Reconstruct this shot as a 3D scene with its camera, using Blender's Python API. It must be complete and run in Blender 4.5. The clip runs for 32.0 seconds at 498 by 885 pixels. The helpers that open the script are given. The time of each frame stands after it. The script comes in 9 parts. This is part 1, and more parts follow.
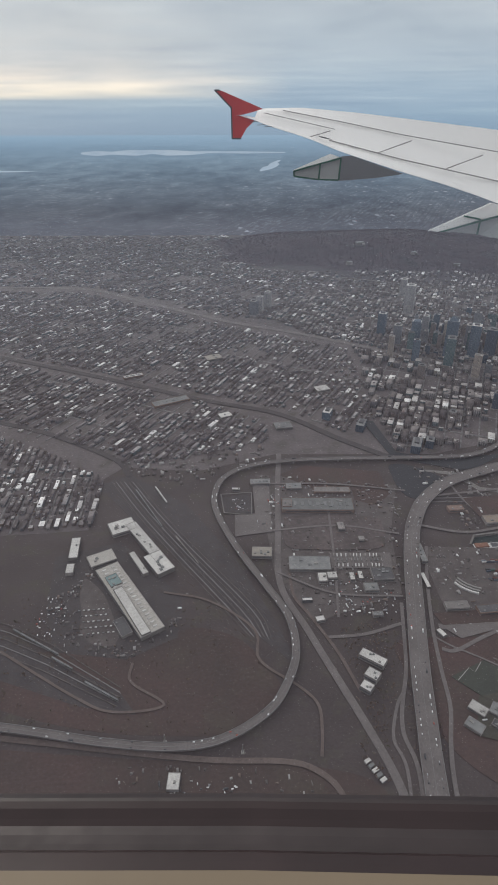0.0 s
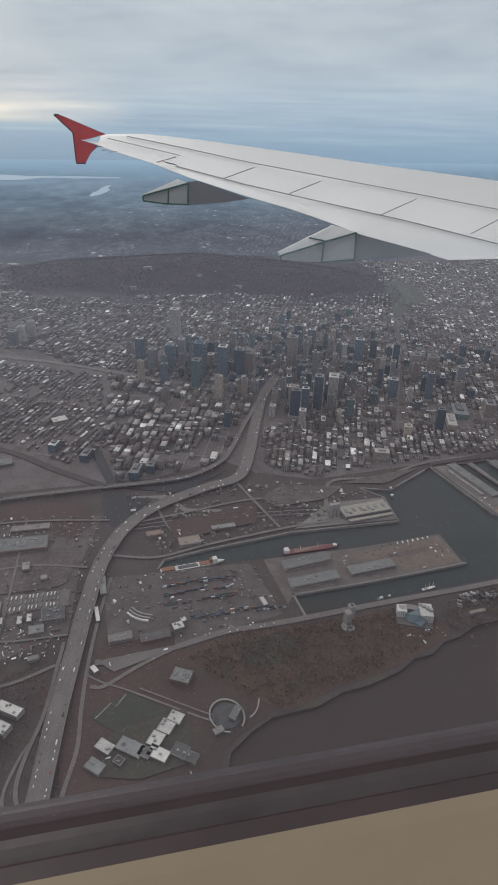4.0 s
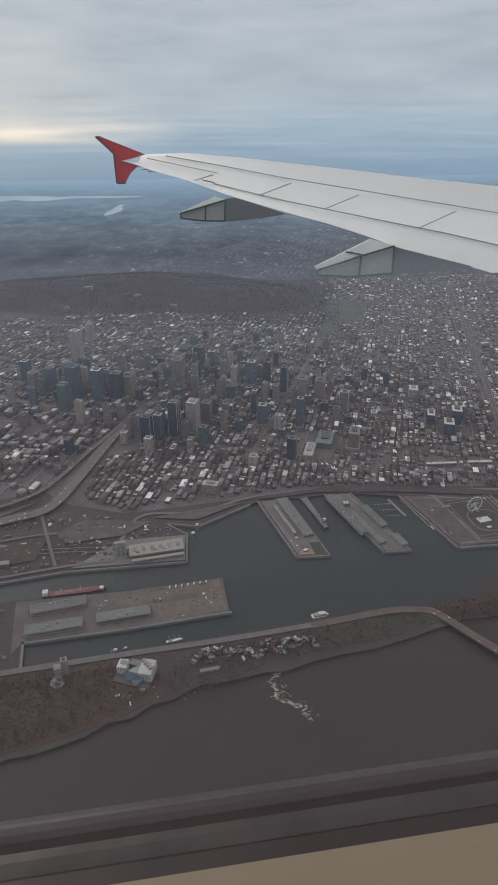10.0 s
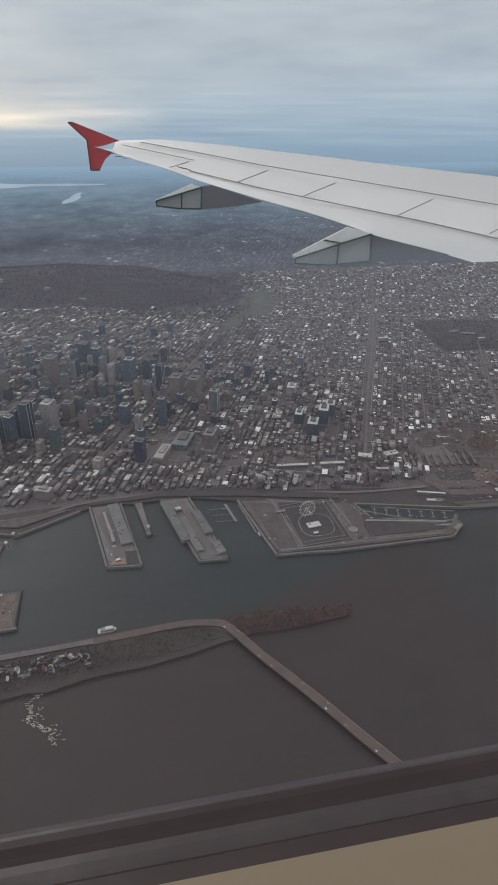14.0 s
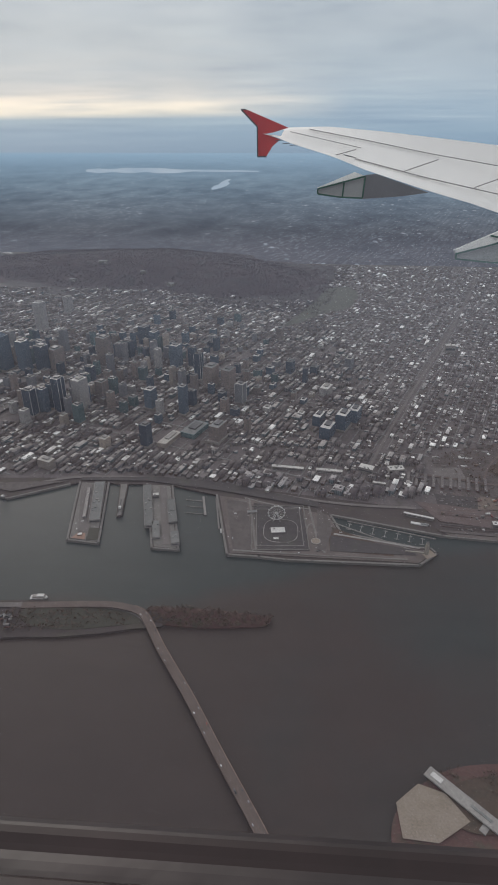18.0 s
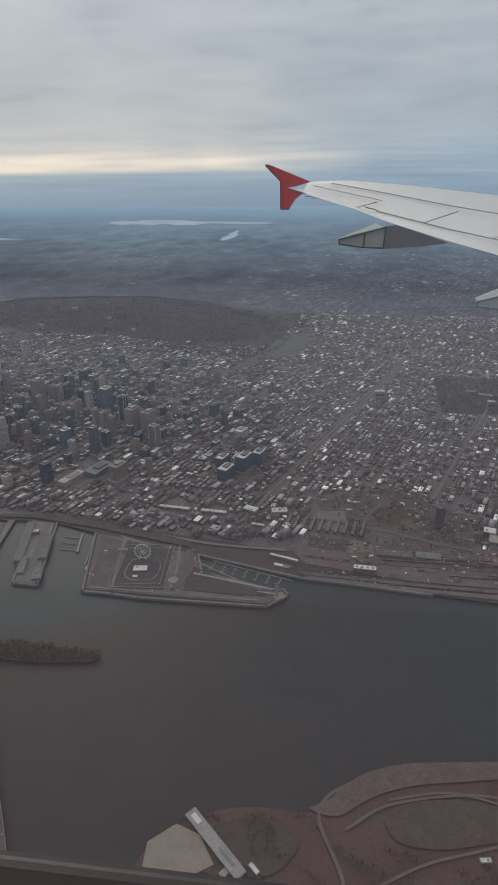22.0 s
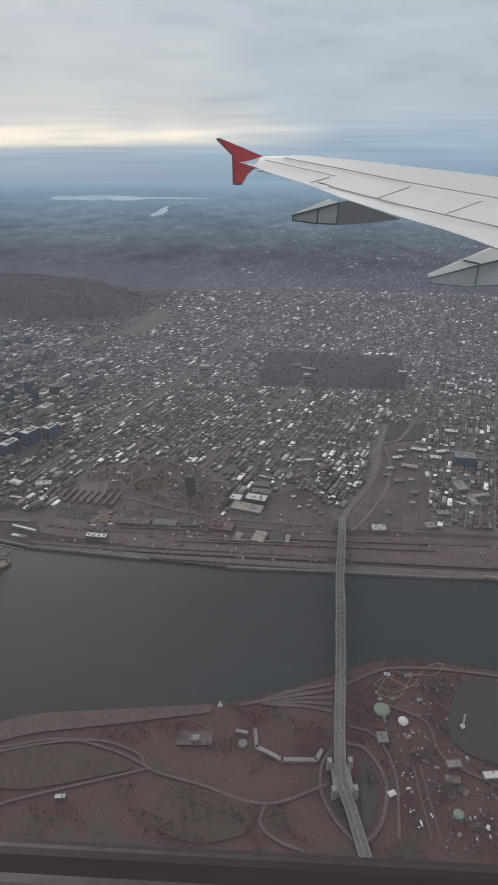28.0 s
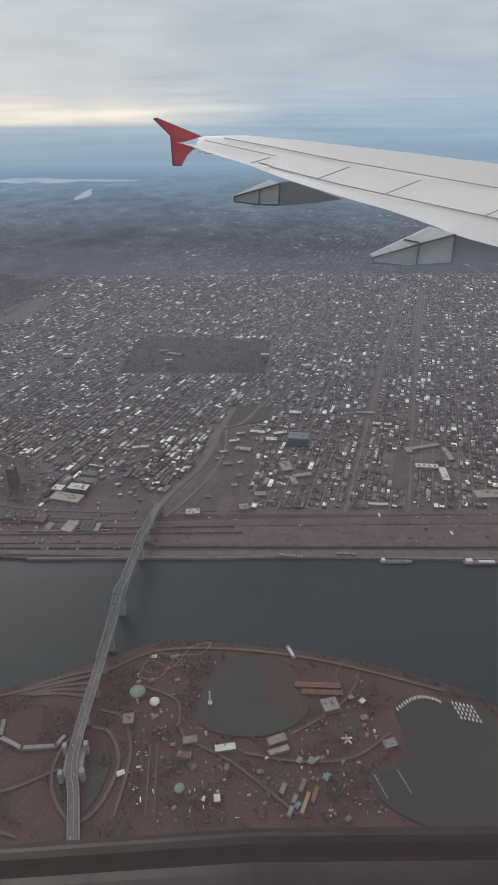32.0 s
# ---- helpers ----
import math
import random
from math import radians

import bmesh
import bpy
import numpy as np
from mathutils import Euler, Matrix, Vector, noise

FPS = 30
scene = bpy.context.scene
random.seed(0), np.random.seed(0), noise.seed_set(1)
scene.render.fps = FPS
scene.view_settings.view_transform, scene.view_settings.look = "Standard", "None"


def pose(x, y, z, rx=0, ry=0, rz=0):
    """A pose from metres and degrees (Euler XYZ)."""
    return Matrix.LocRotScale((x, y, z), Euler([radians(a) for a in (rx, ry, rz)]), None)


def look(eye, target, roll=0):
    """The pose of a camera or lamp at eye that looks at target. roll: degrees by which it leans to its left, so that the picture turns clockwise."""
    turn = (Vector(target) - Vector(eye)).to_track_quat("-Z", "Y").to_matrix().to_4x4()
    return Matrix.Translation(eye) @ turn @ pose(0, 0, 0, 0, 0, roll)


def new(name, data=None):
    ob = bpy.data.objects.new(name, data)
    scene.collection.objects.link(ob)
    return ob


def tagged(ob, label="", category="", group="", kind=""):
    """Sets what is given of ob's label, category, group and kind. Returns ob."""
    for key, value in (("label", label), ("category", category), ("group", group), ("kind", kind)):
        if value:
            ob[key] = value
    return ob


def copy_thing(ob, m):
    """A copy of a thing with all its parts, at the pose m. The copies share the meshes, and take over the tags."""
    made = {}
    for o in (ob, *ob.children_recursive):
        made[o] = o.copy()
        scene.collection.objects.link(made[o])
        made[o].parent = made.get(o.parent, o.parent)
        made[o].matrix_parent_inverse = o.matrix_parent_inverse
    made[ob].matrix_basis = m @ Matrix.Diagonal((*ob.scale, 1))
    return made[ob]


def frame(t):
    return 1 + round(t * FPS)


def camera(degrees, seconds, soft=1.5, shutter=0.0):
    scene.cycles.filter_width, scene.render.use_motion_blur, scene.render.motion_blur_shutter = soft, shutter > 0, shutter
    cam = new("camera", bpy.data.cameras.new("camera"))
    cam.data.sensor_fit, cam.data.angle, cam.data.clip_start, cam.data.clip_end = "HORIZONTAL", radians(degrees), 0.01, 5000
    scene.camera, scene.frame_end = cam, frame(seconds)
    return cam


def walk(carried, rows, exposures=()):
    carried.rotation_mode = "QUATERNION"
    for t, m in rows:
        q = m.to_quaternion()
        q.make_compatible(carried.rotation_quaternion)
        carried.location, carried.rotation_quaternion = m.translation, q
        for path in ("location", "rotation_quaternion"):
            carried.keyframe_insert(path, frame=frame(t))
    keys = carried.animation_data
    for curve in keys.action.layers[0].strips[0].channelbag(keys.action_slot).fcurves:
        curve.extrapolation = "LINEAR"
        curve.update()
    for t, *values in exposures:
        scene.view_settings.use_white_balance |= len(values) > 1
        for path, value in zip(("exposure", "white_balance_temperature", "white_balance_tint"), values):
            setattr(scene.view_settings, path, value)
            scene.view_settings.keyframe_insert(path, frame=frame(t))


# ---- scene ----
# The place is laid out at a model scale of about 1 : 11 (1 unit = 11.5 m of city), so that the whole flight fits in the lens's clipping.
cam = camera(44.8, 32.0, soft=1.7)
ROWS = [
    (0, -0.15, -0.02, 104.26, 59.294, 0.122, -0.017),
    (0.5, 6.56, -0.30, 104.56, 59.248, 0.134, 0.075),
    (1, 13.24, -0.56, 104.79, 59.247, 0.285, 0.321),
    (1.5, 19.87, -0.80, 104.98, 59.416, 0.244, 0.289),
    (2, 26.46, -1.02, 105.12, 60.084, 0.200, -0.111),
    (2.5, 33.01, -1.23, 105.23, 60.466, 0.062, -1.737),
    (3, 39.53, -1.43, 105.31, 61.144, -0.234, -3.746),
    (3.5, 46.01, -1.61, 105.37, 61.508, -0.565, -8.309),
    (4, 52.46, -1.77, 105.42, 61.396, -1.321, -12.399),
    (4.5, 58.87, -1.93, 105.45, 61.533, -0.447, -12.889),
    (6.5, 84.21, -2.46, 105.57, 62.970, 1.222, -11.535),
    (7, 90.47, -2.57, 105.61, 63.065, 1.191, -11.210),
    (7.5, 96.71, -2.67, 105.66, 63.085, 1.100, -10.974),
    (8, 102.92, -2.76, 105.71, 63.100, 1.118, -10.698),
    (8.5, 109.11, -2.85, 105.78, 62.997, 0.926, -10.453),
    (9, 115.28, -2.93, 105.87, 62.841, 0.676, -9.721),
    (9.5, 121.43, -3.01, 105.96, 62.713, 0.314, -8.823),
    (10, 127.56, -3.07, 106.07, 62.638, 0.197, -8.406),
    (10.5, 133.68, -3.14, 106.19, 62.521, 0.136, -8.519),
    (11, 139.78, -3.19, 106.33, 62.425, 0.043, -8.922),
    (11.5, 145.87, -3.25, 106.47, 62.338, -0.004, -9.153),
    (12, 151.94, -3.29, 106.63, 62.228, 0.077, -9.203),
    (12.5, 158.00, -3.34, 106.80, 62.088, 0.021, -9.496),
    (13, 164.06, -3.37, 106.98, 61.975, -0.038, -9.773),
    (13.5, 170.10, -3.40, 107.16, 61.791, -0.013, -9.878),
    (15.5, 194.23, -3.48, 107.96, 61.276, -0.467, -8.249),
    (16, 200.25, -3.48, 108.16, 61.550, -0.965, -4.310),
    (16.5, 206.27, -3.49, 108.36, 61.326, -0.893, 0.710),
    (17, 212.29, -3.48, 108.55, 61.044, -0.748, 3.201),
    (17.5, 218.30, -3.47, 108.74, 60.917, -0.301, 4.323),
    (18, 224.32, -3.46, 108.92, 60.639, 0.239, 4.920),
    (18.5, 230.33, -3.44, 109.10, 60.562, 0.750, 5.481),
    (19, 236.35, -3.41, 109.26, 60.476, 0.883, 5.668),
    (19.5, 242.36, -3.38, 109.41, 62.450, 0.743, 6.360),
    (20, 248.38, -3.34, 109.55, 64.270, 0.781, 6.891),
    (20.5, 254.40, -3.30, 109.67, 64.624, 1.001, 7.386),
    (21, 260.41, -3.25, 109.78, 64.690, 1.210, 7.706),
    (21.5, 266.43, -3.20, 109.88, 64.767, 0.988, 8.095),
    (22, 272.44, -3.14, 109.96, 64.846, 0.577, 7.563),
    (22.5, 278.45, -3.07, 110.02, 64.824, 0.206, 5.661),
    (23, 284.45, -3.00, 110.07, 64.676, 0.189, 4.811),
    (23.5, 290.45, -2.92, 110.10, 64.472, 0.101, 4.640),
    (24, 296.45, -2.84, 110.12, 64.376, 0.029, 4.908),
    (24.5, 302.44, -2.75, 110.13, 64.214, 0.103, 4.783),
    (26.5, 326.26, -2.34, 110.07, 63.902, -0.124, 6.482),
    (27, 332.17, -2.22, 110.05, 63.755, 0.133, 5.804),
    (27.5, 338.06, -2.10, 110.03, 63.103, 0.267, 5.107),
    (28, 343.93, -1.98, 110.02, 62.800, 0.227, 4.295),
    (28.5, 349.76, -1.85, 110.02, 62.217, 0.357, 2.067),
    (29, 355.57, -1.72, 110.05, 62.083, 0.477, 1.332),
    (29.5, 361.33, -1.58, 110.10, 61.921, 0.700, 0.909),
    (30, 367.05, -1.45, 110.18, 61.754, 0.567, 0.296),
    (30.5, 372.73, -1.31, 110.30, 61.739, 0.418, -0.239),
    (31, 378.36, -1.17, 110.47, 61.537, 0.463, -0.481),
    (31.5, 383.92, -1.02, 110.70, 61.430, 0.432, -0.469),
    (32, 389.43, -0.88, 111.00, 61.234, 0.288, -0.323),]
walk(cam, [(t, pose(x, y, z, rx, ry, rz)) for t, x, y, z, rx, ry, rz in ROWS], exposures=[(t, e, 6470, 10.9) for t, e in ((0.0, 0.51), (1.5, 0.5), (3.0, 0.46), (4.0, 0.54), (7.0, 0.42), (10.0, 0.42), (13.0, 0.46), (18.6, 0.46), (20.0, 0.26), (22.0, 0.27), (24.0, 0.33), (27.0, 0.33), (28.0, 0.49), (29.0, 0.49), (32.0, 0.5))])


# ---- small node helpers ----
def srgb(r, g, b):
    return tuple((v / 255 / 12.92) if v < 10.3 else ((v / 255 + 0.055) / 1.055) ** 2.4 for v in (r, g, b)) + (1.0,)


class Nodes:
    def __init__(self, tree):
        self.tree = tree
        tree.nodes.clear()

    def add(self, kind):
        return self.tree.nodes.new(kind)

    def link(self, a, b):
        self.tree.links.new(a, b)

    def put(self, socket, value):
        if isinstance(value, (int, float, tuple, list)):
            socket.default_value = value
        else:
            self.link(value, socket)

    def calc(self, op, a, b=0.0, clamp=False):
        node = self.add("ShaderNodeMath")
        node.operation, node.use_clamp = op, clamp
        self.put(node.inputs[0], a)
        self.put(node.inputs[1], b)
        return node.outputs[0]

    def blend(self, fac, a, b, mode="MIX"):
        node = self.add("ShaderNodeMix")
        node.data_type, node.blend_type = "RGBA", mode
        self.put(node.inputs[0], fac)
        self.put(node.inputs[6], a)
        self.put(node.inputs[7], b)
        return node.outputs[2]

    def noise(self, vector, scale, detail=4.0, rough=0.55):
        node = self.add("ShaderNodeTexNoise")
        node.inputs["Scale"].default_value = scale
        node.inputs["Detail"].default_value = detail
        node.inputs["Roughness"].default_value = rough
        if vector is not None:
            self.link(vector, node.inputs["Vector"])
        return node.outputs["Fac"]

    def ramp(self, fac, stops):
        node = self.add("ShaderNodeValToRGB")
        while len(node.color_ramp.elements) < len(stops):
            node.color_ramp.elements.new(0.5)
        for element, (at, colour) in zip(node.color_ramp.elements, stops):
            element.position, element.color = at, colour
        self.link(fac, node.inputs[0])
        return node.outputs[0]

    def xyz(self, x, y, z):
        node = self.add("ShaderNodeCombineXYZ")
        for socket, value in zip(node.inputs, (x, y, z)):
            self.put(socket, value)
        return node.outputs[0]

    def split(self, vector):
        node = self.add("ShaderNodeSeparateXYZ")
        self.link(vector, node.inputs[0])
        return node.outputs


# ---- world: an overcast evening sky with a bright gap over the western horizon ----
SUN_TURN, SUN_HEIGHT = -28.0, 24.0
world = bpy.data.worlds.new("world")
scene.world = world
world.use_nodes = True
n = Nodes(world.node_tree)
way = n.add("ShaderNodeTexCoord").outputs["Generated"]
wx, wy, wz = n.split(way)
lift = n.calc("MULTIPLY", n.calc("ADD", wz, 0.12), 2.0, True)
layers = n.ramp(lift, [
    (0.0, srgb(76, 74, 80)), (0.10, srgb(110, 134, 154)), (0.165, srgb(124, 148, 166)), (0.205, srgb(136, 157, 173)),
    (0.245, srgb(143, 162, 176)), (0.31, srgb(152, 166, 177)), (0.42, srgb(156, 166, 174)), (0.62, srgb(167, 174, 180)), (0.74, srgb(178, 184, 189)), (1.0, srgb(214, 216, 218))])
bright = n.ramp(lift, [
    (0.0, srgb(76, 74, 80)), (0.10, srgb(110, 134, 154)), (0.165, srgb(122, 147, 166)), (0.2, srgb(136, 158, 172)),
    (0.214, srgb(204, 201, 190)), (0.236, srgb(228, 219, 203)), (0.262, srgb(190, 190, 187)), (0.30, srgb(170, 176, 180)), (0.42, srgb(160, 168, 174)), (0.62, srgb(167, 174, 181)), (0.74, srgb(178, 184, 189)), (1.0, srgb(214, 216, 218))])
west = n.calc("MULTIPLY", n.calc("SUBTRACT", 0.06, wx), 4.0, True)
streak = n.noise(n.xyz(n.calc("MULTIPLY", wx, 2.2), n.calc("MULTIPLY", wy, 2.2), n.calc("MULTIPLY", wz, 26.0)), 2.3, 5.0, 0.6)
west = n.calc("MULTIPLY", west, n.calc("ADD", 0.1, n.calc("MULTIPLY", streak, 1.6)), True)
sky = n.blend(west, layers, bright)
high = n.calc("MULTIPLY", n.calc("ADD", wz, 0.03), 9.0, True)
puffs = n.noise(n.xyz(n.calc("MULTIPLY", wx, 2.4), n.calc("MULTIPLY", wy, 2.4), n.calc("MULTIPLY", wz, 12.0)), 2.3, 8.0, 0.62)
shade = n.ramp(puffs, [(0.30, (0.80, 0.83, 0.86, 1)), (0.42, (0.92, 0.935, 0.945, 1)), (0.5, (0.985, 0.988, 0.988, 1)), (0.58, (1.035, 1.03, 1.02, 1)), (0.72, (1.15, 1.13, 1.09, 1))])
sky = n.blend(high, sky, n.blend(1.0, sky, shade, "MULTIPLY"))
# thin banks of blue-grey and pale stratus lying in layers just over the horizon
banks = n.noise(n.xyz(n.calc("MULTIPLY", wx, 3.0), n.calc("MULTIPLY", wy, 3.0), n.calc("MULTIPLY", wz, 75.0)), 1.6, 6.0, 0.6)
layered = n.ramp(banks, [(0.34, (0.84, 0.88, 0.92, 1)), (0.46, (0.96, 0.975, 0.985, 1)), (0.55, (1.02, 1.015, 1.01, 1)), (0.68, (1.17, 1.13, 1.08, 1))])
band = n.calc("MULTIPLY", n.calc("MULTIPLY", n.calc("ADD", wz, 0.062), 30.0, True), n.calc("MULTIPLY", n.calc("SUBTRACT", 0.07, wz), 14.0, True))
sky = n.blend(band, sky, n.blend(1.0, sky, layered, "MULTIPLY"))
clear = n.add("ShaderNodeTexSky")
clear.sky_type, clear.sun_disc, clear.sun_elevation, clear.sun_rotation = "NISHITA", False, radians(SUN_HEIGHT), radians(SUN_TURN)
back_clear = n.add("ShaderNodeBackground")
n.link(clear.outputs[0], back_clear.inputs[0])
back_clear.inputs[1].default_value = 0.05
back_cloud = n.add("ShaderNodeBackground")
n.link(sky, back_cloud.inputs[0])
back_cloud.inputs[1].default_value = 1.0
both = n.add("ShaderNodeMixShader")
both.inputs[0].default_value = 0.94
n.link(back_clear.outputs[0], both.inputs[1])
n.link(back_cloud.outputs[0], both.inputs[2])
n.link(both.outputs[0], n.add("ShaderNodeOutputWorld").inputs[0])

lamp = bpy.data.lights.new("sun", "SUN")
lamp.energy, lamp.angle, lamp.color = 0.7, radians(25), (1.0, 0.93, 0.84)
sun = new("sun", lamp)
sun.matrix_world = look((0, 0, 300), (-math.sin(radians(SUN_TURN)) * 100, -math.cos(radians(SUN_TURN)) * 100, 300 - 100 * math.tan(radians(SUN_HEIGHT))))


# ---- materials ----
def surface(name, a, b, scale=0.3, fine=4.0, rough=0.85, metal=0.0, bump=0.1, island=0.0, spec=0.3, third=None, object_random=0.0, grain=0.42):
    """Two colours mixed by a coarse noise, broken by a fine one; scale and fine are per unit."""
    m = bpy.data.materials.new(name)
    m.use_nodes = True
    k = Nodes(m.node_tree)
    where = k.add("ShaderNodeNewGeometry")
    coarse = k.noise(where.outputs["Position"], scale, 5.0, 0.6)
    small = k.noise(where.outputs["Position"], fine, 3.0, 0.6)
    mix = k.calc("MULTIPLY", k.calc("SUBTRACT", coarse, 0.32), 2.8, True)
    colour = k.blend(mix, (*a, 1), (*b, 1))
    if third:
        patch = k.noise(where.outputs["Position"], scale * 2.7, 4.0, 0.65)
        colour = k.blend(k.calc("MULTIPLY", k.calc("SUBTRACT", patch, 0.52), 6.0, True), colour, (*third, 1))
    colour = k.blend(grain, colour, k.ramp(small, [(0.3, (0.55, 0.55, 0.55, 1)), (0.5, (1, 1, 1, 1)), (0.72, (1.5, 1.5, 1.5, 1))]), "MULTIPLY")
    if island:
        tone = k.ramp(where.outputs["Random Per Island"], [(0.0, (1 - island,) * 3 + (1,)), (1.0, (1 + island,) * 3 + (1,))])
        colour = k.blend(1.0, colour, tone, "MULTIPLY")
    if object_random:
        info = k.add("ShaderNodeObjectInfo")
        tone = k.ramp(info.outputs["Random"], [(0.0, (1 - object_random,) * 3 + (1,)), (1.0, (1 + object_random,) * 3 + (1,))])
        colour = k.blend(1.0, colour, tone, "MULTIPLY")
    shader = k.add("ShaderNodeBsdfPrincipled")
    k.link(colour, shader.inputs["Base Color"])
    shader.inputs["Roughness"].default_value = rough
    shader.inputs["Metallic"].default_value = metal
    shader.inputs["Specular IOR Level"].default_value = spec
    if bump:
        bend = k.add("ShaderNodeBump")
        bend.inputs["Strength"].default_value = bump
        bend.inputs["Distance"].default_value = 0.1
        k.link(small, bend.inputs["Height"])
        k.link(bend.outputs[0], shader.inputs["Normal"])
    k.link(shader.outputs[0], k.add("ShaderNodeOutputMaterial").inputs[0])
    return m


def choice_surface(name, stops, rough=0.8, per_object=False, windows=False):
    """One of several colours for each building, with a little dirt."""
    m = bpy.data.materials.new(name)
    m.use_nodes = True
    k = Nodes(m.node_tree)
    where = k.add("ShaderNodeNewGeometry")
    pick = k.add("ShaderNodeObjectInfo").outputs["Random"] if per_object else where.outputs["Random Per Island"]
    if not per_object:
        quarter = k.noise(where.outputs["Position"], 0.055, 2.0, 0.6)
        pick = k.calc("MAXIMUM", 0.0, k.calc("ADD", pick, k.calc("MULTIPLY", k.calc("SUBTRACT", quarter, 0.53), 0.5)))
    node = k.ramp(pick, [(at, (*c, 1)) for at, c in stops])
    node.node.color_ramp.interpolation = "CONSTANT"
    dirt = k.noise(where.outputs["Position"], 1.6, 4.0, 0.65)
    colour = k.blend(0.7, node, k.ramp(dirt, [(0.3, (0.6, 0.6, 0.6, 1)), (0.5, (1, 1, 1, 1)), (0.7, (1.3, 1.3, 1.3, 1))]), "MULTIPLY")
    if windows:
        wx, wy, wz = k.split(where.outputs["Position"])
        storey = k.calc("GREATER_THAN", k.calc("FRACT", k.calc("DIVIDE", wz, 0.36)), 0.42)
        bay = k.calc("GREATER_THAN", k.calc("FRACT", k.calc("DIVIDE", k.calc("ADD", wx, wy), 0.42)), 0.45)
        colour = k.blend(k.calc("MULTIPLY", storey, bay), colour, (0.03, 0.033, 0.038, 1))
    shader = k.add("ShaderNodeBsdfPrincipled")
    k.link(colour, shader.inputs["Base Color"])
    shader.inputs["Roughness"].default_value = rough
    shader.inputs["Specular IOR Level"].default_value = 0.25
    k.link(shader.outputs[0], k.add("ShaderNodeOutputMaterial").inputs[0])
    return m


def facade(name, wall, glass, floor=0.33, bay=0.42, pane=0.62, rough=0.35):
    """Storeys of windows in a wall, laid out on the building's own axes."""
    m = bpy.data.materials.new(name)
    m.use_nodes = True
    k = Nodes(m.node_tree)
    place = k.split(k.add("ShaderNodeTexCoord").outputs["Object"])
    across = k.calc("FRACT", k.calc("DIVIDE", k.calc("ADD", place[0], place[1]), bay))
    up = k.calc("FRACT", k.calc("DIVIDE", place[2], floor))
    inside = k.calc("MULTIPLY", k.calc("LESS_THAN", across, pane), k.calc("LESS_THAN", up, 0.66))
    info = k.add("ShaderNodeObjectInfo")
    dirt = k.noise(k.add("ShaderNodeNewGeometry").outputs["Position"], 0.9, 4.0, 0.6)
    tone = k.ramp(info.outputs["Random"], [(0.0, (0.7, 0.7, 0.72, 1)), (1.0, (1.25, 1.22, 1.2, 1))])
    stone = k.blend(1.0, (*wall, 1), tone, "MULTIPLY")
    stone = k.blend(0.5, stone, k.ramp(dirt, [(0.3, (0.6, 0.6, 0.6, 1)), (0.7, (1.3, 1.3, 1.3, 1))]), "MULTIPLY")
    colour = k.blend(inside, stone, (*glass, 1))
    shader = k.add("ShaderNodeBsdfPrincipled")
    k.link(colour, shader.inputs["Base Color"])
    k.link(k.calc("SUBTRACT", 0.85, k.calc("MULTIPLY", inside, 0.85 - rough)), shader.inputs["Roughness"])
    k.link(shader.outputs[0], k.add("ShaderNodeOutputMaterial").inputs[0])
    return m


LAND = surface("open_ground", (0.035, 0.0268, 0.0262), (0.053, 0.042, 0.0405), 0.05, 2.0, third=(0.05, 0.043, 0.034))
CITY = surface("city_ground", (0.07, 0.0585, 0.06), (0.104, 0.09, 0.091), 0.06, 1.3, third=(0.055, 0.048, 0.042), grain=0.5)
FIELD = surface("brown_field", (0.034, 0.0265, 0.0225), (0.058, 0.0345, 0.031), 0.035, 1.6, third=(0.048, 0.037, 0.0295))
PARK = surface("winter_park_ground", (0.061, 0.0305, 0.0275), (0.078, 0.0425, 0.0375), 0.06, 1.8, third=(0.046, 0.045, 0.031))
BARE = surface("bare_mauve_lots", (0.056, 0.0445, 0.0435), (0.084, 0.067, 0.065), 0.12, 1.2, third=(0.044, 0.039, 0.034), grain=0.6)
SCRUB = surface("winter_scrub_ground", (0.05, 0.03, 0.025), (0.067, 0.044, 0.032), 0.07, 1.6, third=(0.037, 0.034, 0.024))
DRY = surface("dry_grass", (0.048, 0.034, 0.026), (0.062, 0.043, 0.031), 0.12, 1.6, third=(0.043, 0.036, 0.027))
CLAY_DIRT = surface("orange_earth", (0.1, 0.077, 0.065), (0.127, 0.1, 0.085), 0.25, 2.0, third=(0.082, 0.066, 0.06), grain=0.4)
RAIL_BROWN = surface("rusty_railway_ballast", (0.072, 0.052, 0.05), (0.1, 0.077, 0.074), 0.1, 2.0, third=(0.066, 0.042, 0.04))
GRASS = surface("dull_grass", (0.036, 0.0355, 0.027), (0.048, 0.0435, 0.034), 0.12, 2.0)
SPORTS = surface("dark_sports_turf", (0.029, 0.033, 0.026), (0.037, 0.041, 0.032), 0.15, 1.6, grain=0.3)
MEADOW = surface("dull_green_meadow", (0.046, 0.048, 0.04), (0.06, 0.06, 0.05), 0.08, 1.6)
YARD = surface("gravel_yard", (0.056, 0.047, 0.046), (0.088, 0.076, 0.073), 0.2, 3.0, third=(0.0558, 0.045, 0.0432))
QUAY = surface("quay_concrete", (0.112, 0.105, 0.099), (0.146, 0.137, 0.13), 0.2, 2.5, third=(0.1125, 0.1035, 0.099))
SAND = surface("sandy_lot", (0.17, 0.1403, 0.1105), (0.204, 0.17, 0.1445), 0.3, 3.0)
ASPHALT = surface("worn_asphalt", (0.094, 0.083, 0.081), (0.122, 0.109, 0.106), 0.15, 3.0)
STREET = surface("street_asphalt", (0.12, 0.113, 0.113), (0.15, 0.142, 0.142), 0.2, 3.0)
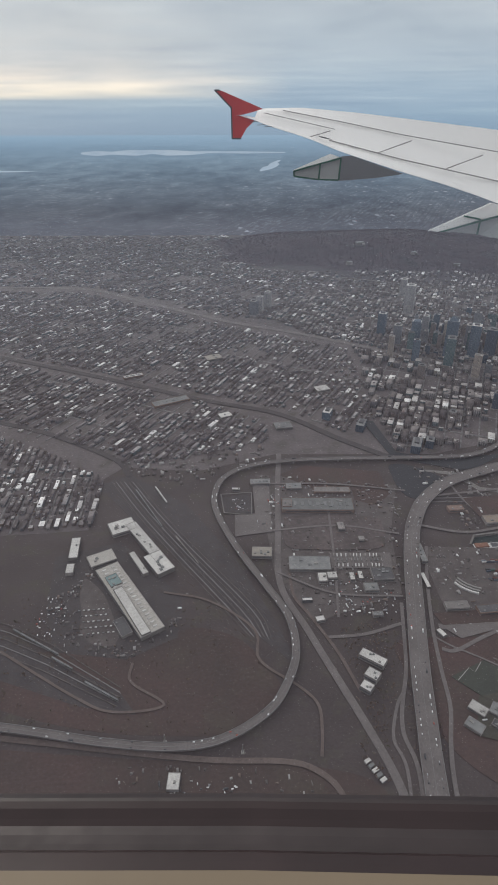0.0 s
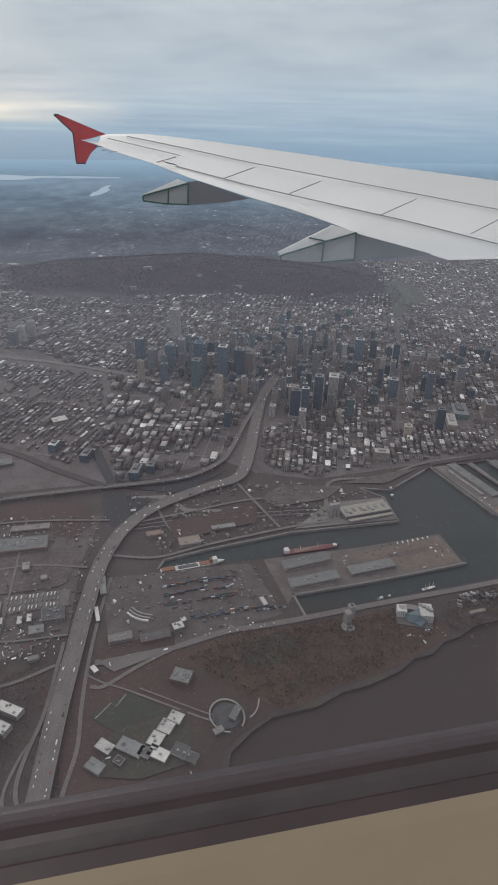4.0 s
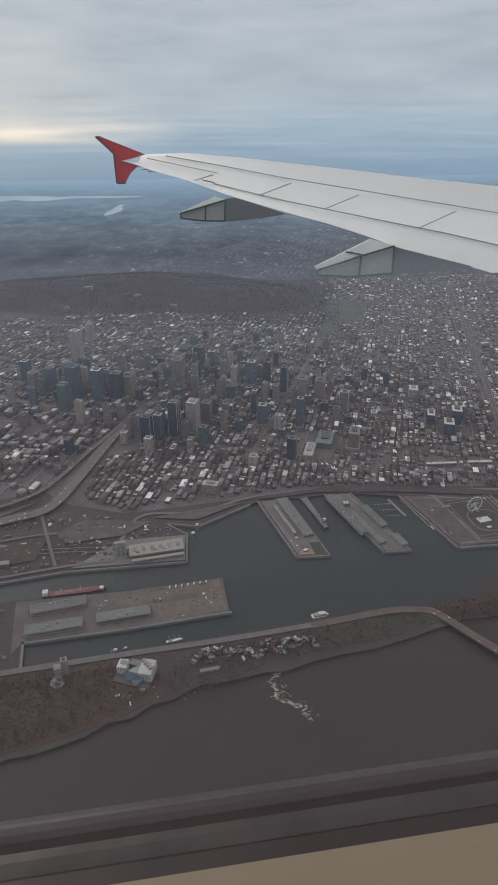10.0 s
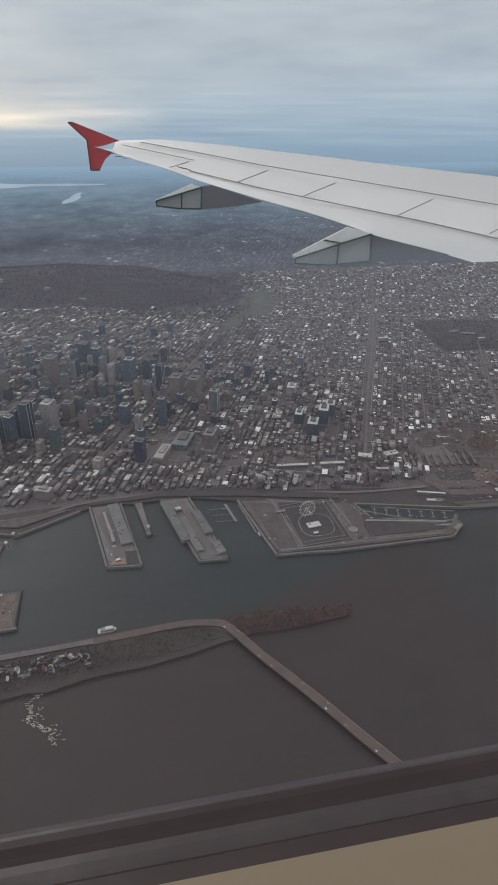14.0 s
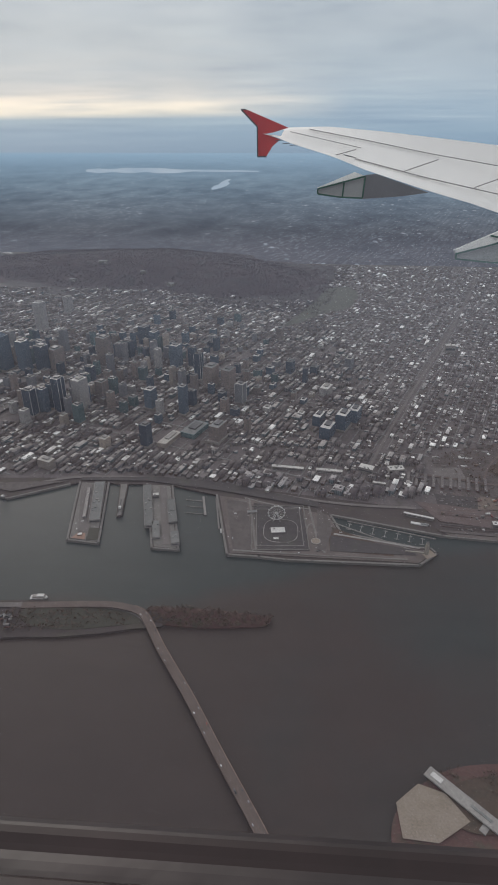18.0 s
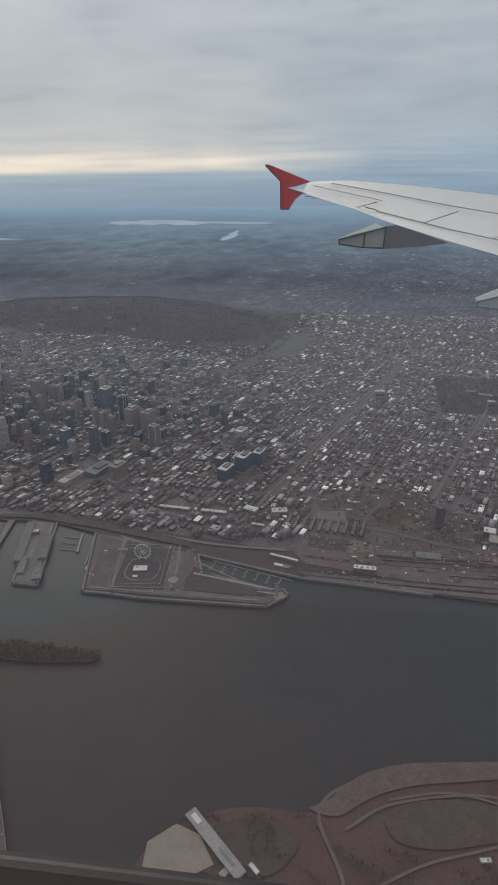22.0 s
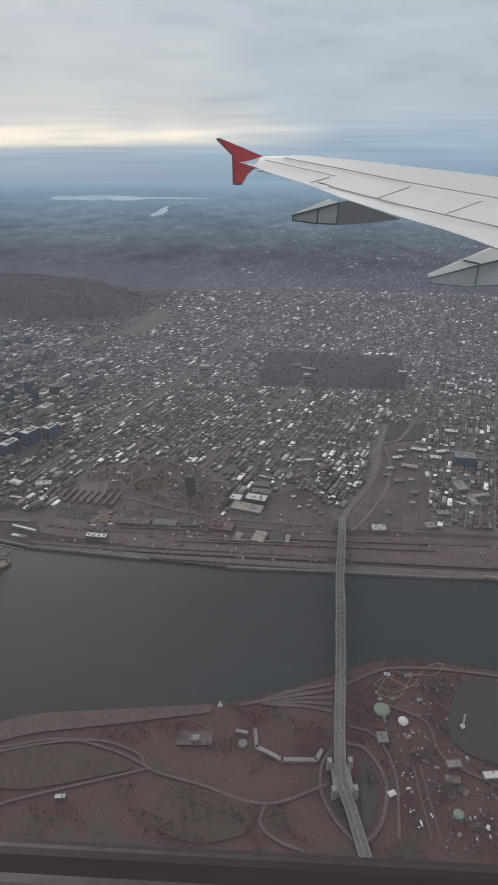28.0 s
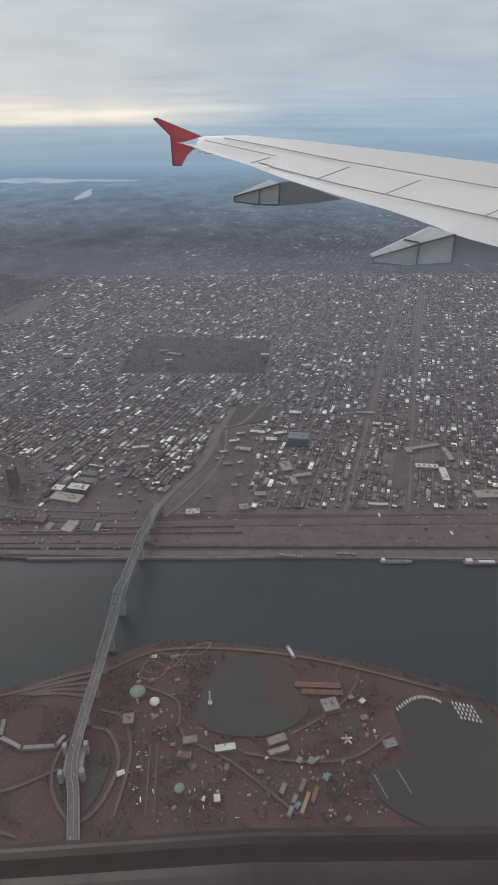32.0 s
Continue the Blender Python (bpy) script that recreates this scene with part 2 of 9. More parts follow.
BEACH = surface("gravel_shore", (0.072, 0.05, 0.046), (0.09, 0.064, 0.058), 0.12, 1.6)
TRACK = surface("dirt_track", (0.078, 0.0585, 0.053), (0.1, 0.0785, 0.071), 0.3, 3.0)
RAIL = surface("railway_ballast", (0.035, 0.0305, 0.0315), (0.051, 0.0445, 0.045), 0.25, 3.0, third=(0.043, 0.033, 0.031))
CONCRETE = surface("pale_concrete", (0.18, 0.17, 0.163), (0.235, 0.224, 0.214), 0.4, 3.0)
WHITE_ROOF = surface("white_roof_membrane", (0.34, 0.33, 0.315), (0.45, 0.44, 0.42), 0.4, 3.0, object_random=0.15)
HALL_ROOF = surface("tan_grey_hall_roof", (0.27, 0.255, 0.235), (0.34, 0.325, 0.3), 0.4, 3.0)
GREY_ROOF = surface("grey_roof", (0.118, 0.12, 0.12), (0.165, 0.167, 0.166), 0.5, 3.0, object_random=0.2)
DARK_ROOF = surface("dark_roof", (0.055, 0.053, 0.057), (0.082, 0.08, 0.082), 0.5, 3.0, object_random=0.2)
BRICK = surface("brown_brick", (0.13, 0.09, 0.075), (0.18, 0.13, 0.11), 0.6, 4.0, object_random=0.3)
STONE = surface("grey_stone", (0.145, 0.135, 0.13), (0.195, 0.18, 0.172), 0.5, 4.0, object_random=0.3)
STEEL = surface("grey_green_steel", (0.112, 0.135, 0.134), (0.142, 0.166, 0.163), 0.5, 4.0, rough=0.6)
DARK_METAL = surface("dark_metal", (0.05, 0.05, 0.055), (0.08, 0.08, 0.085), 0.6, 4.0, rough=0.5)
TREES = surface("bare_branches", (0.0662, 0.0451, 0.0359), (0.1012, 0.069, 0.0534), 0.12, 3.0, island=0.2, bump=0, third=(0.0552, 0.0534, 0.035))
WOODS = surface("hillside_woods", (0.027, 0.0165, 0.0225), (0.036, 0.023, 0.03), 0.03, 0.5, island=0.1, bump=0, third=(0.023, 0.02, 0.025))
HILL_TREES = surface("hill_branches", (0.032, 0.021, 0.029), (0.046, 0.032, 0.04), 0.03, 0.5, island=0.08, bump=0, third=(0.033, 0.026, 0.034))
WALLS = choice_surface("house_walls", [(0, (0.1008, 0.0787, 0.0742)), (0.25, (0.1344, 0.1158, 0.1113)), (0.45, (0.0924, 0.089, 0.0979)), (0.62, (0.14, 0.1291, 0.1306)), (0.76, (0.0812, 0.0979, 0.1068)), (0.88, (0.168, 0.1484, 0.1306)), (0.95, (0.28, 0.2745, 0.2597))], windows=True)
ROOFS = choice_surface("house_roofs", [(0, (0.0536, 0.0432, 0.04496)), (0.18, (0.08109, 0.06872, 0.06961)), (0.36, (0.117, 0.1013, 0.1013)), (0.56, (0.1644, 0.1497, 0.1497)), (0.74, (0.2323, 0.2187, 0.2165)), (0.84, (0.4198, 0.4052, 0.3979)), (0.925, (0.741, 0.728, 0.715))])
TOWN_ROOFS = choice_surface("town_roofs", [(0, (0.05464, 0.04584, 0.04784)), (0.2, (0.08833, 0.07544, 0.07544)), (0.4, (0.1274, 0.112, 0.1085)), (0.6, (0.1793, 0.1626, 0.1576)), (0.76, (0.2765, 0.2572, 0.2462)), (0.86, (0.41, 0.395, 0.38)), (0.94, (0.64, 0.63, 0.62))])
WEST_ROOFS = choice_surface("western_roofs", [(0, (0.05064, 0.04136, 0.04504)), (0.2, (0.07758, 0.06525, 0.0693)), (0.42, (0.1127, 0.0978, 0.1012)), (0.64, (0.1645, 0.1493, 0.1518)), (0.8, (0.276, 0.2594, 0.2594)), (0.91, (0.56, 0.55, 0.54))])
HOUSE_WALL = choice_surface("single_house_walls", [(0, (0.11, 0.078, 0.066)), (0.3, (0.15, 0.118, 0.1)), (0.5, (0.085, 0.078, 0.08)), (0.7, (0.13, 0.115, 0.11)), (0.88, (0.24, 0.215, 0.2))], per_object=True, windows=True)
HOUSE_ROOF = choice_surface("single_house_roofs", [(0, (0.0805, 0.069, 0.069)), (0.3, (0.115, 0.1012, 0.1)), (0.6, (0.161, 0.146, 0.1426)), (0.8, (0.276, 0.2622, 0.2553)), (0.9, (0.575, 0.5635, 0.552))], per_object=True)
SHEDS = choice_surface("shed_roofs", [(0, (0.07, 0.06, 0.058)), (0.28, (0.11, 0.1, 0.098)), (0.5, (0.12, 0.092, 0.08)), (0.6, (0.14, 0.13, 0.127)), (0.84, (0.24, 0.23, 0.225)), (0.945, (0.5, 0.5, 0.49))])
CARS = choice_surface("car_paint", [(0, (0.5, 0.5, 0.5)), (0.3, (0.05, 0.05, 0.055)), (0.55, (0.25, 0.25, 0.26)), (0.75, (0.7, 0.7, 0.7)), (0.92, (0.25, 0.04, 0.03))], rough=0.4)
BOXES = choice_surface("container_paint", [(0, (0.045, 0.055, 0.072)), (0.3, (0.055, 0.068, 0.09)), (0.52, (0.06, 0.058, 0.06)), (0.7, (0.15, 0.08, 0.06)), (0.78, (0.12, 0.055, 0.05)), (0.86, (0.36, 0.35, 0.34)), (0.95, (0.06, 0.1, 0.09))], rough=0.6, per_object=True)
TIN_ROOF = surface("dull_tin_roof", (0.1, 0.101, 0.099), (0.132, 0.133, 0.13), 0.4, 3.0, object_random=0.12)
PAVED = surface("worn_quay_paving", (0.08, 0.066, 0.062), (0.108, 0.091, 0.085), 0.14, 2.4, third=(0.07, 0.057, 0.055), grain=0.4)
CLAY = surface("terracotta_paving", (0.2, 0.125, 0.095), (0.25, 0.165, 0.13), 0.4, 3.0)


def paint(name, r, g, b, rough=0.6, var=0.2, metal=0.0):
    return surface(name, (r * (1 - var), g * (1 - var), b * (1 - var)), (r, g, b), 0.8, 5.0, rough, metal, 0.05)


WHITE = paint("white_paint", 0.48, 0.47, 0.46)
CREAM = paint("cream_paint", 0.235, 0.215, 0.185)
RED = paint("red_paint", 0.13, 0.043, 0.043)
ORANGE = paint("orange_paint", 0.175, 0.085, 0.055)
RUST = surface("rust_brown_steel", (0.085, 0.052, 0.05), (0.115, 0.074, 0.07), 0.6, 4.0, object_random=0.3)
RUSTY_TRACK = surface("rusty_track", (0.052, 0.036, 0.035), (0.07, 0.05, 0.048), 0.25, 3.0)
YELLOW = paint("yellow_paint", 0.26, 0.2, 0.11)
TEAL = paint("teal_paint", 0.14, 0.2, 0.2)
GREEN = paint("pale_green_paint", 0.155, 0.2, 0.155)
PINK = paint("pink_paint", 0.4, 0.25, 0.26)
BLUE_GLASS = paint("blue_roof_glass", 0.085, 0.115, 0.135, 0.25)


def water(name, a, b, reach, brown_tint=None):
    """Dull water of two tones; brown_tint=(colour, x0, x1) browns the river arm west of x0, clearing by x1."""
    m = bpy.data.materials.new(name)
    m.use_nodes = True
    k = Nodes(m.node_tree)
    at = k.add("ShaderNodeNewGeometry").outputs["Position"]
    colour = k.blend(k.calc("MULTIPLY", k.calc("SUBTRACT", k.noise(at, reach, 3.0), 0.4), 4.0, True), (*a, 1), (*b, 1))
    if brown_tint:
        brown, x0, x1 = brown_tint
        px, py, pz = k.split(at)
        drift = k.calc("MULTIPLY", k.calc("SUBTRACT", k.noise(at, 0.016, 5.0, 0.6), 0.5), 210.0)
        east = k.calc("DIVIDE", k.calc("SUBTRACT", k.calc("ADD", px, drift), x0), x1 - x0, True)
        north = k.calc("DIVIDE", k.calc("SUBTRACT", k.calc("SUBTRACT", k.calc("ADD", py, k.calc("MULTIPLY", drift, 0.15)), k.calc("MULTIPLY", k.calc("DIVIDE", k.calc("SUBTRACT", px, 186.0), 60.0, True), 28.0)), 97.0), 9.0, True)
        far = k.calc("MAXIMUM", east, north)
        # brown water and the cabin's reddish pane reflection, both put into the colour
        colour = k.blend(far, (*brown, 1), colour)
    streaks = k.noise(k.xyz(k.calc("MULTIPLY", k.split(at)[0], 0.25), k.split(at)[1], 0.0), 0.22, 5.0, 0.65)
    colour = k.blend(0.8, colour, k.ramp(streaks, [(0.34, (0.9, 0.9, 0.9, 1)), (0.5, (1, 1, 1, 1)), (0.68, (1.1, 1.1, 1.1, 1))]), "MULTIPLY")
    shader = k.add("ShaderNodeBsdfPrincipled")
    k.link(colour, shader.inputs["Base Color"])
    shader.inputs["Roughness"].default_value = 0.5
    shader.inputs["Specular IOR Level"].default_value = 0.16
    bend = k.add("ShaderNodeBump")
    bend.inputs["Strength"].default_value = 0.25
    bend.inputs["Distance"].default_value = 0.08
    k.link(k.noise(at, 1.4, 5.0, 0.65), bend.inputs["Height"])
    k.link(bend.outputs[0], shader.inputs["Normal"])
    k.link(shader.outputs[0], k.add("ShaderNodeOutputMaterial").inputs[0])
    return m


RIVER = water("river_water", (0.0232, 0.0284, 0.0278), (0.0172, 0.0258, 0.026), 0.009, ((0.031, 0.0222, 0.0193), 225.0, 315.0))
WOOD_FLOOR = surface("leafless_wood_floor", (0.023, 0.0185, 0.0235), (0.036, 0.029, 0.034), 0.06, 1.4)
CITY_PARK = surface("dark_park_lawn", (0.035, 0.03, 0.032), (0.05, 0.043, 0.043), 0.06, 1.2, third=(0.046, 0.044, 0.038))
POND = water("basin_water", (0.039, 0.0365, 0.031), (0.033, 0.0335, 0.0295), 0.03)
DARK_WATER = water("dark_basin_water", (0.0205, 0.0215, 0.0245), (0.017, 0.0185, 0.0215), 0.03)
SILTY = water("silty_shallows", (0.055, 0.036, 0.032), (0.046, 0.033, 0.029), 0.2)


# ---- mesh helpers ----
def part(name, mesh, material, parent=None, label=""):
    """Links a bmesh or mesh as one object, under a parent if there is one."""
    if isinstance(mesh, bmesh.types.BMesh):
        data = bpy.data.meshes.new(name)
        mesh.to_mesh(data)
        mesh.free()
    else:
        data = mesh
    if material is not None and not data.materials:
        data.materials.append(material)
    ob = new(name, data)
    if parent is not None:
        ob.parent = parent
    if label:
        ob["label"] = label
    return ob


def root(name, x=0.0, y=0.0, z=0.0, turn=0.0):
    ob = new(name)
    ob.matrix_world = pose(x, y, z, 0, 0, turn)
    return ob


def add_box(bm, x, y, z, w, d, h, turn=0.0, taper=1.0, bevel=0.0):
    """A block on z, centred on x, y."""
    c, s = math.cos(radians(turn)), math.sin(radians(turn))
    rings = []
    for zz, k in ((z, 1.0), (z + h, taper)):
        ring = []
        for a, b in ((-1, -1), (1, -1), (1, 1), (-1, 1)):
            u, v = a * w / 2 * k, b * d / 2 * k
            ring.append(bm.verts.new((x + u * c - v * s, y + u * s + v * c, zz)))
        rings.append(ring)
    low, top = rings
    faces = [bm.faces.new(low[::-1]), bm.faces.new(top)]
    for i in range(4):
        j = (i + 1) % 4
        faces.append(bm.faces.new((low[i], low[j], top[j], top[i])))
    if bevel:
        edges = list({e for f in faces for e in f.edges})
        bmesh.ops.bevel(bm, geom=edges, offset=bevel, segments=1, affect="EDGES")
    return bm


def block(*args, **kw):
    return add_box(bmesh.new(), *args, **kw)


def slab(points, z0, z1):
    """A flat plate of that outline."""
    bm = bmesh.new()
    face = bm.faces.new([bm.verts.new((x, y, z1)) for x, y in points])
    if face.normal.z < 0 or sum(a[0] * b[1] - b[0] * a[1] for a, b in zip(points, points[1:] + points[:1])) < 0:
        face.normal_flip()
    if z0 is not None:
        made = bmesh.ops.extrude_face_region(bm, geom=[face])
        for v in made["geom"]:
            if isinstance(v, bmesh.types.BMVert):
                v.co.z = z0
        bmesh.ops.recalc_face_normals(bm, faces=bm.faces)
    bmesh.ops.triangulate(bm, faces=bm.faces)
    return bm


def drum(x, y, z, r, h, taper=1.0, sides=14, bm=None):
    bm = bm or bmesh.new()
    low = [bm.verts.new((x + r * math.cos(i * math.tau / sides), y + r * math.sin(i * math.tau / sides), z)) for i in range(sides)]
    top = [bm.verts.new((x + r * taper * math.cos(i * math.tau / sides), y + r * taper * math.sin(i * math.tau / sides), z + h)) for i in range(sides)]
    bm.faces.new(low[::-1]), bm.faces.new(top)
    for i in range(sides):
        j = (i + 1) % sides
        bm.faces.new((low[i], low[j], top[j], top[i]))
    return bm


def dome(x, y, z, r, flat=0.6, sides=14, rings=5):
    bm = bmesh.new()
    rows = [[bm.verts.new((x + r * math.cos(b) * math.cos(i * math.tau / sides), y + r * math.cos(b) * math.sin(i * math.tau / sides), z + r * flat * math.sin(b)))
             for i in range(sides)] for b in (k / rings * math.pi / 2 * 0.97 for k in range(rings))]
    bm.faces.new(rows[-1]), bm.faces.new(rows[0][::-1])
    for lo, hi in zip(rows, rows[1:]):
        for i in range(sides):
            j = (i + 1) % sides
            bm.faces.new((lo[i], lo[j], hi[j], hi[i]))
    return bm


def bar(bm, a, b, w):
    """A square rod from a to b."""
    a, b = Vector(a), Vector(b)
    d = (b - a).normalized()
    s = d.cross(Vector((0, 0, 1)) if abs(d.z) < 0.9 else Vector((1, 0, 0))).normalized() * w / 2
    u = d.cross(s).normalized() * w / 2
    lo = [bm.verts.new(a + p) for p in (-s - u, s - u, s + u, -s + u)]
    hi = [bm.verts.new(b + p) for p in (-s - u, s - u, s + u, -s + u)]
    bm.faces.new(lo[::-1]), bm.faces.new(hi)
    for i in range(4):
        j = (i + 1) % 4
        bm.faces.new((lo[i], lo[j], hi[j], hi[i]))
    return bm


def smooth_line(points, steps=6):
    """A Catmull-Rom line through 2D or 3D points."""
    pts = [Vector(p) for p in points]
    pts = [2 * pts[0] - pts[1]] + pts + [2 * pts[-1] - pts[-2]]
    out = []
    for a, b, c, d in zip(pts, pts[1:], pts[2:], pts[3:]):
        for i in range(steps):
            t = i / steps
            out.append(0.5 * (2 * b + (c - a) * t + (2 * a - 5 * b + 4 * c - d) * t * t + (3 * b - a - 3 * c + d) * t ** 3))
    return out + [pts[-2]]


def ribbon(points, width, thick=0.05, steps=6):
    """A road deck along 3D points: top, sides and underside."""
    line = smooth_line(points, steps) if steps else [Vector(p) for p in points]
    bm = bmesh.new()
    rows = []
    for i, p in enumerate(line):
        d = (line[min(i + 1, len(line) - 1)] - line[max(i - 1, 0)])
        side = Vector((-d.y, d.x, 0)).normalized() * width / 2
        rows.append([bm.verts.new(p + side), bm.verts.new(p - side), bm.verts.new(p - side - Vector((0, 0, thick))), bm.verts.new(p + side - Vector((0, 0, thick)))])
    for a, b in zip(rows, rows[1:]):
        for i in range(4):
            j = (i + 1) % 4
            bm.faces.new((a[j], a[i], b[i], b[j]))
    bmesh.ops.recalc_face_normals(bm, faces=bm.faces)
    return bm


def rounded(points, steps=4):
    """A closed outline with its corners drawn into curves."""
    pts = [Vector(p) for p in points]
    n = len(pts)
    out = []
    for i in range(n):
        a, b, c = pts[i - 1], pts[i], pts[(i + 1) % n]
        reach = min((a - b).length, (c - b).length) * 0.45
        p, q = b + (a - b).normalized() * reach, b + (c - b).normalized() * reach
        out += [tuple(p.lerp(b, k / steps).lerp(b.lerp(q, k / steps), k / steps)) for k in range(steps + 1)]
    return out


def flat_line(points, z):
    return [(x, y, z) for x, y in points]


def inside_of(points, x, y):
    """Which of the arrays x, y lie inside the outline."""
    hit = np.zeros(len(x), bool)
    for (ax, ay), (bx, by) in zip(points, points[1:] + points[:1]):
        cross = (ay > y) != (by > y)
        if ay != by:
            hit ^= cross & (x < (bx - ax) * (y - ay) / (by - ay) + ax)
    return hit


def near_line(points, x, y, reach):
    hit = np.zeros(len(x), bool)
    for (ax, ay), (bx, by) in zip(points, points[1:]):
        dx, dy = bx - ax, by - ay
        t = np.clip(((x - ax) * dx + (y - ay) * dy) / (dx * dx + dy * dy), 0, 1)
        hit |= (x - ax - t * dx) ** 2 + (y - ay - t * dy) ** 2 < reach * reach
    return hit


def box_mesh(name, cx, cy, z0, w, d, h, turn, materials):
    """Many blocks in one mesh: walls in the first material, roofs in the second."""
    count = len(cx)
    c, s = np.cos(np.radians(turn)), np.sin(np.radians(turn))
    corners = np.array([(-1, -1, 0), (1, -1, 0), (1, 1, 0), (-1, 1, 0), (-1, -1, 1), (1, -1, 1), (1, 1, 1), (-1, 1, 1)], float)
    u, v = corners[None, :, 0] * w[:, None] / 2, corners[None, :, 1] * d[:, None] / 2
    verts = np.stack([cx[:, None] + u * c[:, None] - v * s[:, None], cy[:, None] + u * s[:, None] + v * c[:, None],
                      z0[:, None] + corners[None, :, 2] * h[:, None]], -1).reshape(-1, 3)
    quad = np.array([(0, 1, 5, 4), (1, 2, 6, 5), (2, 3, 7, 6), (3, 0, 4, 7), (4, 5, 6, 7)])
    loops = (np.arange(count)[:, None, None] * 8 + quad[None]).reshape(-1)
    data = bpy.data.meshes.new(name)
    data.vertices.add(count * 8), data.loops.add(count * 20), data.polygons.add(count * 5)
    data.vertices.foreach_set("co", verts.ravel())
    data.loops.foreach_set("vertex_index", loops.astype(np.int32))
    data.polygons.foreach_set("loop_start", np.arange(count * 5, dtype=np.int32) * 4)
    for m in materials:
        data.materials.append(m)
    if len(materials) > 1:
        data.polygons.foreach_set("material_index", np.tile(np.array([0, 0, 0, 0, 1], np.int32), count))
    data.update(calc_edges=True)
    return data


def structure(name, mesh, material, label=""):
    return tagged(part(name, mesh, material), label, kind="structure")


# ---- the ground: one sheet from the near shore to the horizon ----
SHORE = [
    (-2000, -60), (30, -60), (59, 45), (64, 61), (67, 68.4), (71.6, 71.8), (76.4, 74.2), (81.4, 74.6), (86, 74.8), (92.6, 77.2), (98, 77.6), (106.5, 79.8), (111, 82.4), (115.7, 82.8), (120, 85.6), (124.3, 86.2), (130, 88.9), (137, 89.2), (145, 90.4), (149, 89.9), (156, 91.8), (162, 92.7), (170, 93.3), (180, 95.2), (187, 97.2), (194, 98.5), (196, 101),
    (190, 103.5), (181, 105), (160, 104.6), (137, 102.5), (113, 101.2), (91, 99.9), (90.2, 107), (114, 108), (139.4, 110), (139, 123.5), (114, 122),
    (92, 122), (73, 122), (58, 123.2), (60, 126.5), (71, 128.6), (97, 131.9), (129.7, 131.3), (130.5, 144), (124.5, 150.6), (134, 147.5), (151, 157)]
PIERS = [
    (154, 158.3), (160.2, 128.8), (169.5, 128), (163.5, 159), (167.5, 158.3), (171.2, 140.5), (172.8, 141.3), (170.2, 158.8), (176.3, 159.2),
    (185.2, 127.1), (192.8, 126.9), (184.8, 158.9), (200, 154.6), (206.6, 126), (215.5, 125.8), (223, 125.1), (230, 125.2), (259, 125.8), (264.4, 131.2),
    (263, 133.3), (259.2, 133.2), (238.6, 138.2), (235.7, 146.8), (267.5, 139.2), (282, 138), (304, 136), (327, 133.8), (358, 134), (380, 133.6),
    (400, 134), (431, 133), (460, 132), (560, 130), (900, 124)]
ground = structure("ground", slab(SHORE + PIERS + [(900, 468), (200, 474), (150, 500), (-2000, 500)], -1.6, 0.0), LAND, "grey-brown city land between the river and the hazy distance")

structure("water", slab([(-400, -700), (1200, -700), (1200, 200), (40, 200), (20, 40), (-400, 40)], None, -0.55), RIVER, "dark calm river water with brown and teal tones")


# pale stone edges of the quays and piers
def quay_edge(line, width=0.7, top=0.16):
    bm = bmesh.new()
    for (ax, ay), (bx, by) in zip(line, line[1:]):
        run = math.hypot(bx - ax, by - ay)
        add_box(bm, (ax + bx) / 2, (ay + by) / 2, -1.2, run + width * 0.98, width, 1.2 + top, math.degrees(math.atan2(by - ay, bx - ax)))
    return structure("quay_edge", bm, QUAY, "pale stone edge of the quays")


at_harbour = SHORE.index((91, 99.9))
quay_edge(SHORE[at_harbour:at_harbour + 4], 0.6, 0.15), quay_edge(SHORE[at_harbour + 8:], 0.5, 0.152), quay_edge(PIERS[:4], 0.6, 0.154), quay_edge(PIERS[8:12], 0.6, 0.156), quay_edge(PIERS[12:26], 0.6, 0.158), quay_edge(PIERS[26:], 0.6, 0.162)


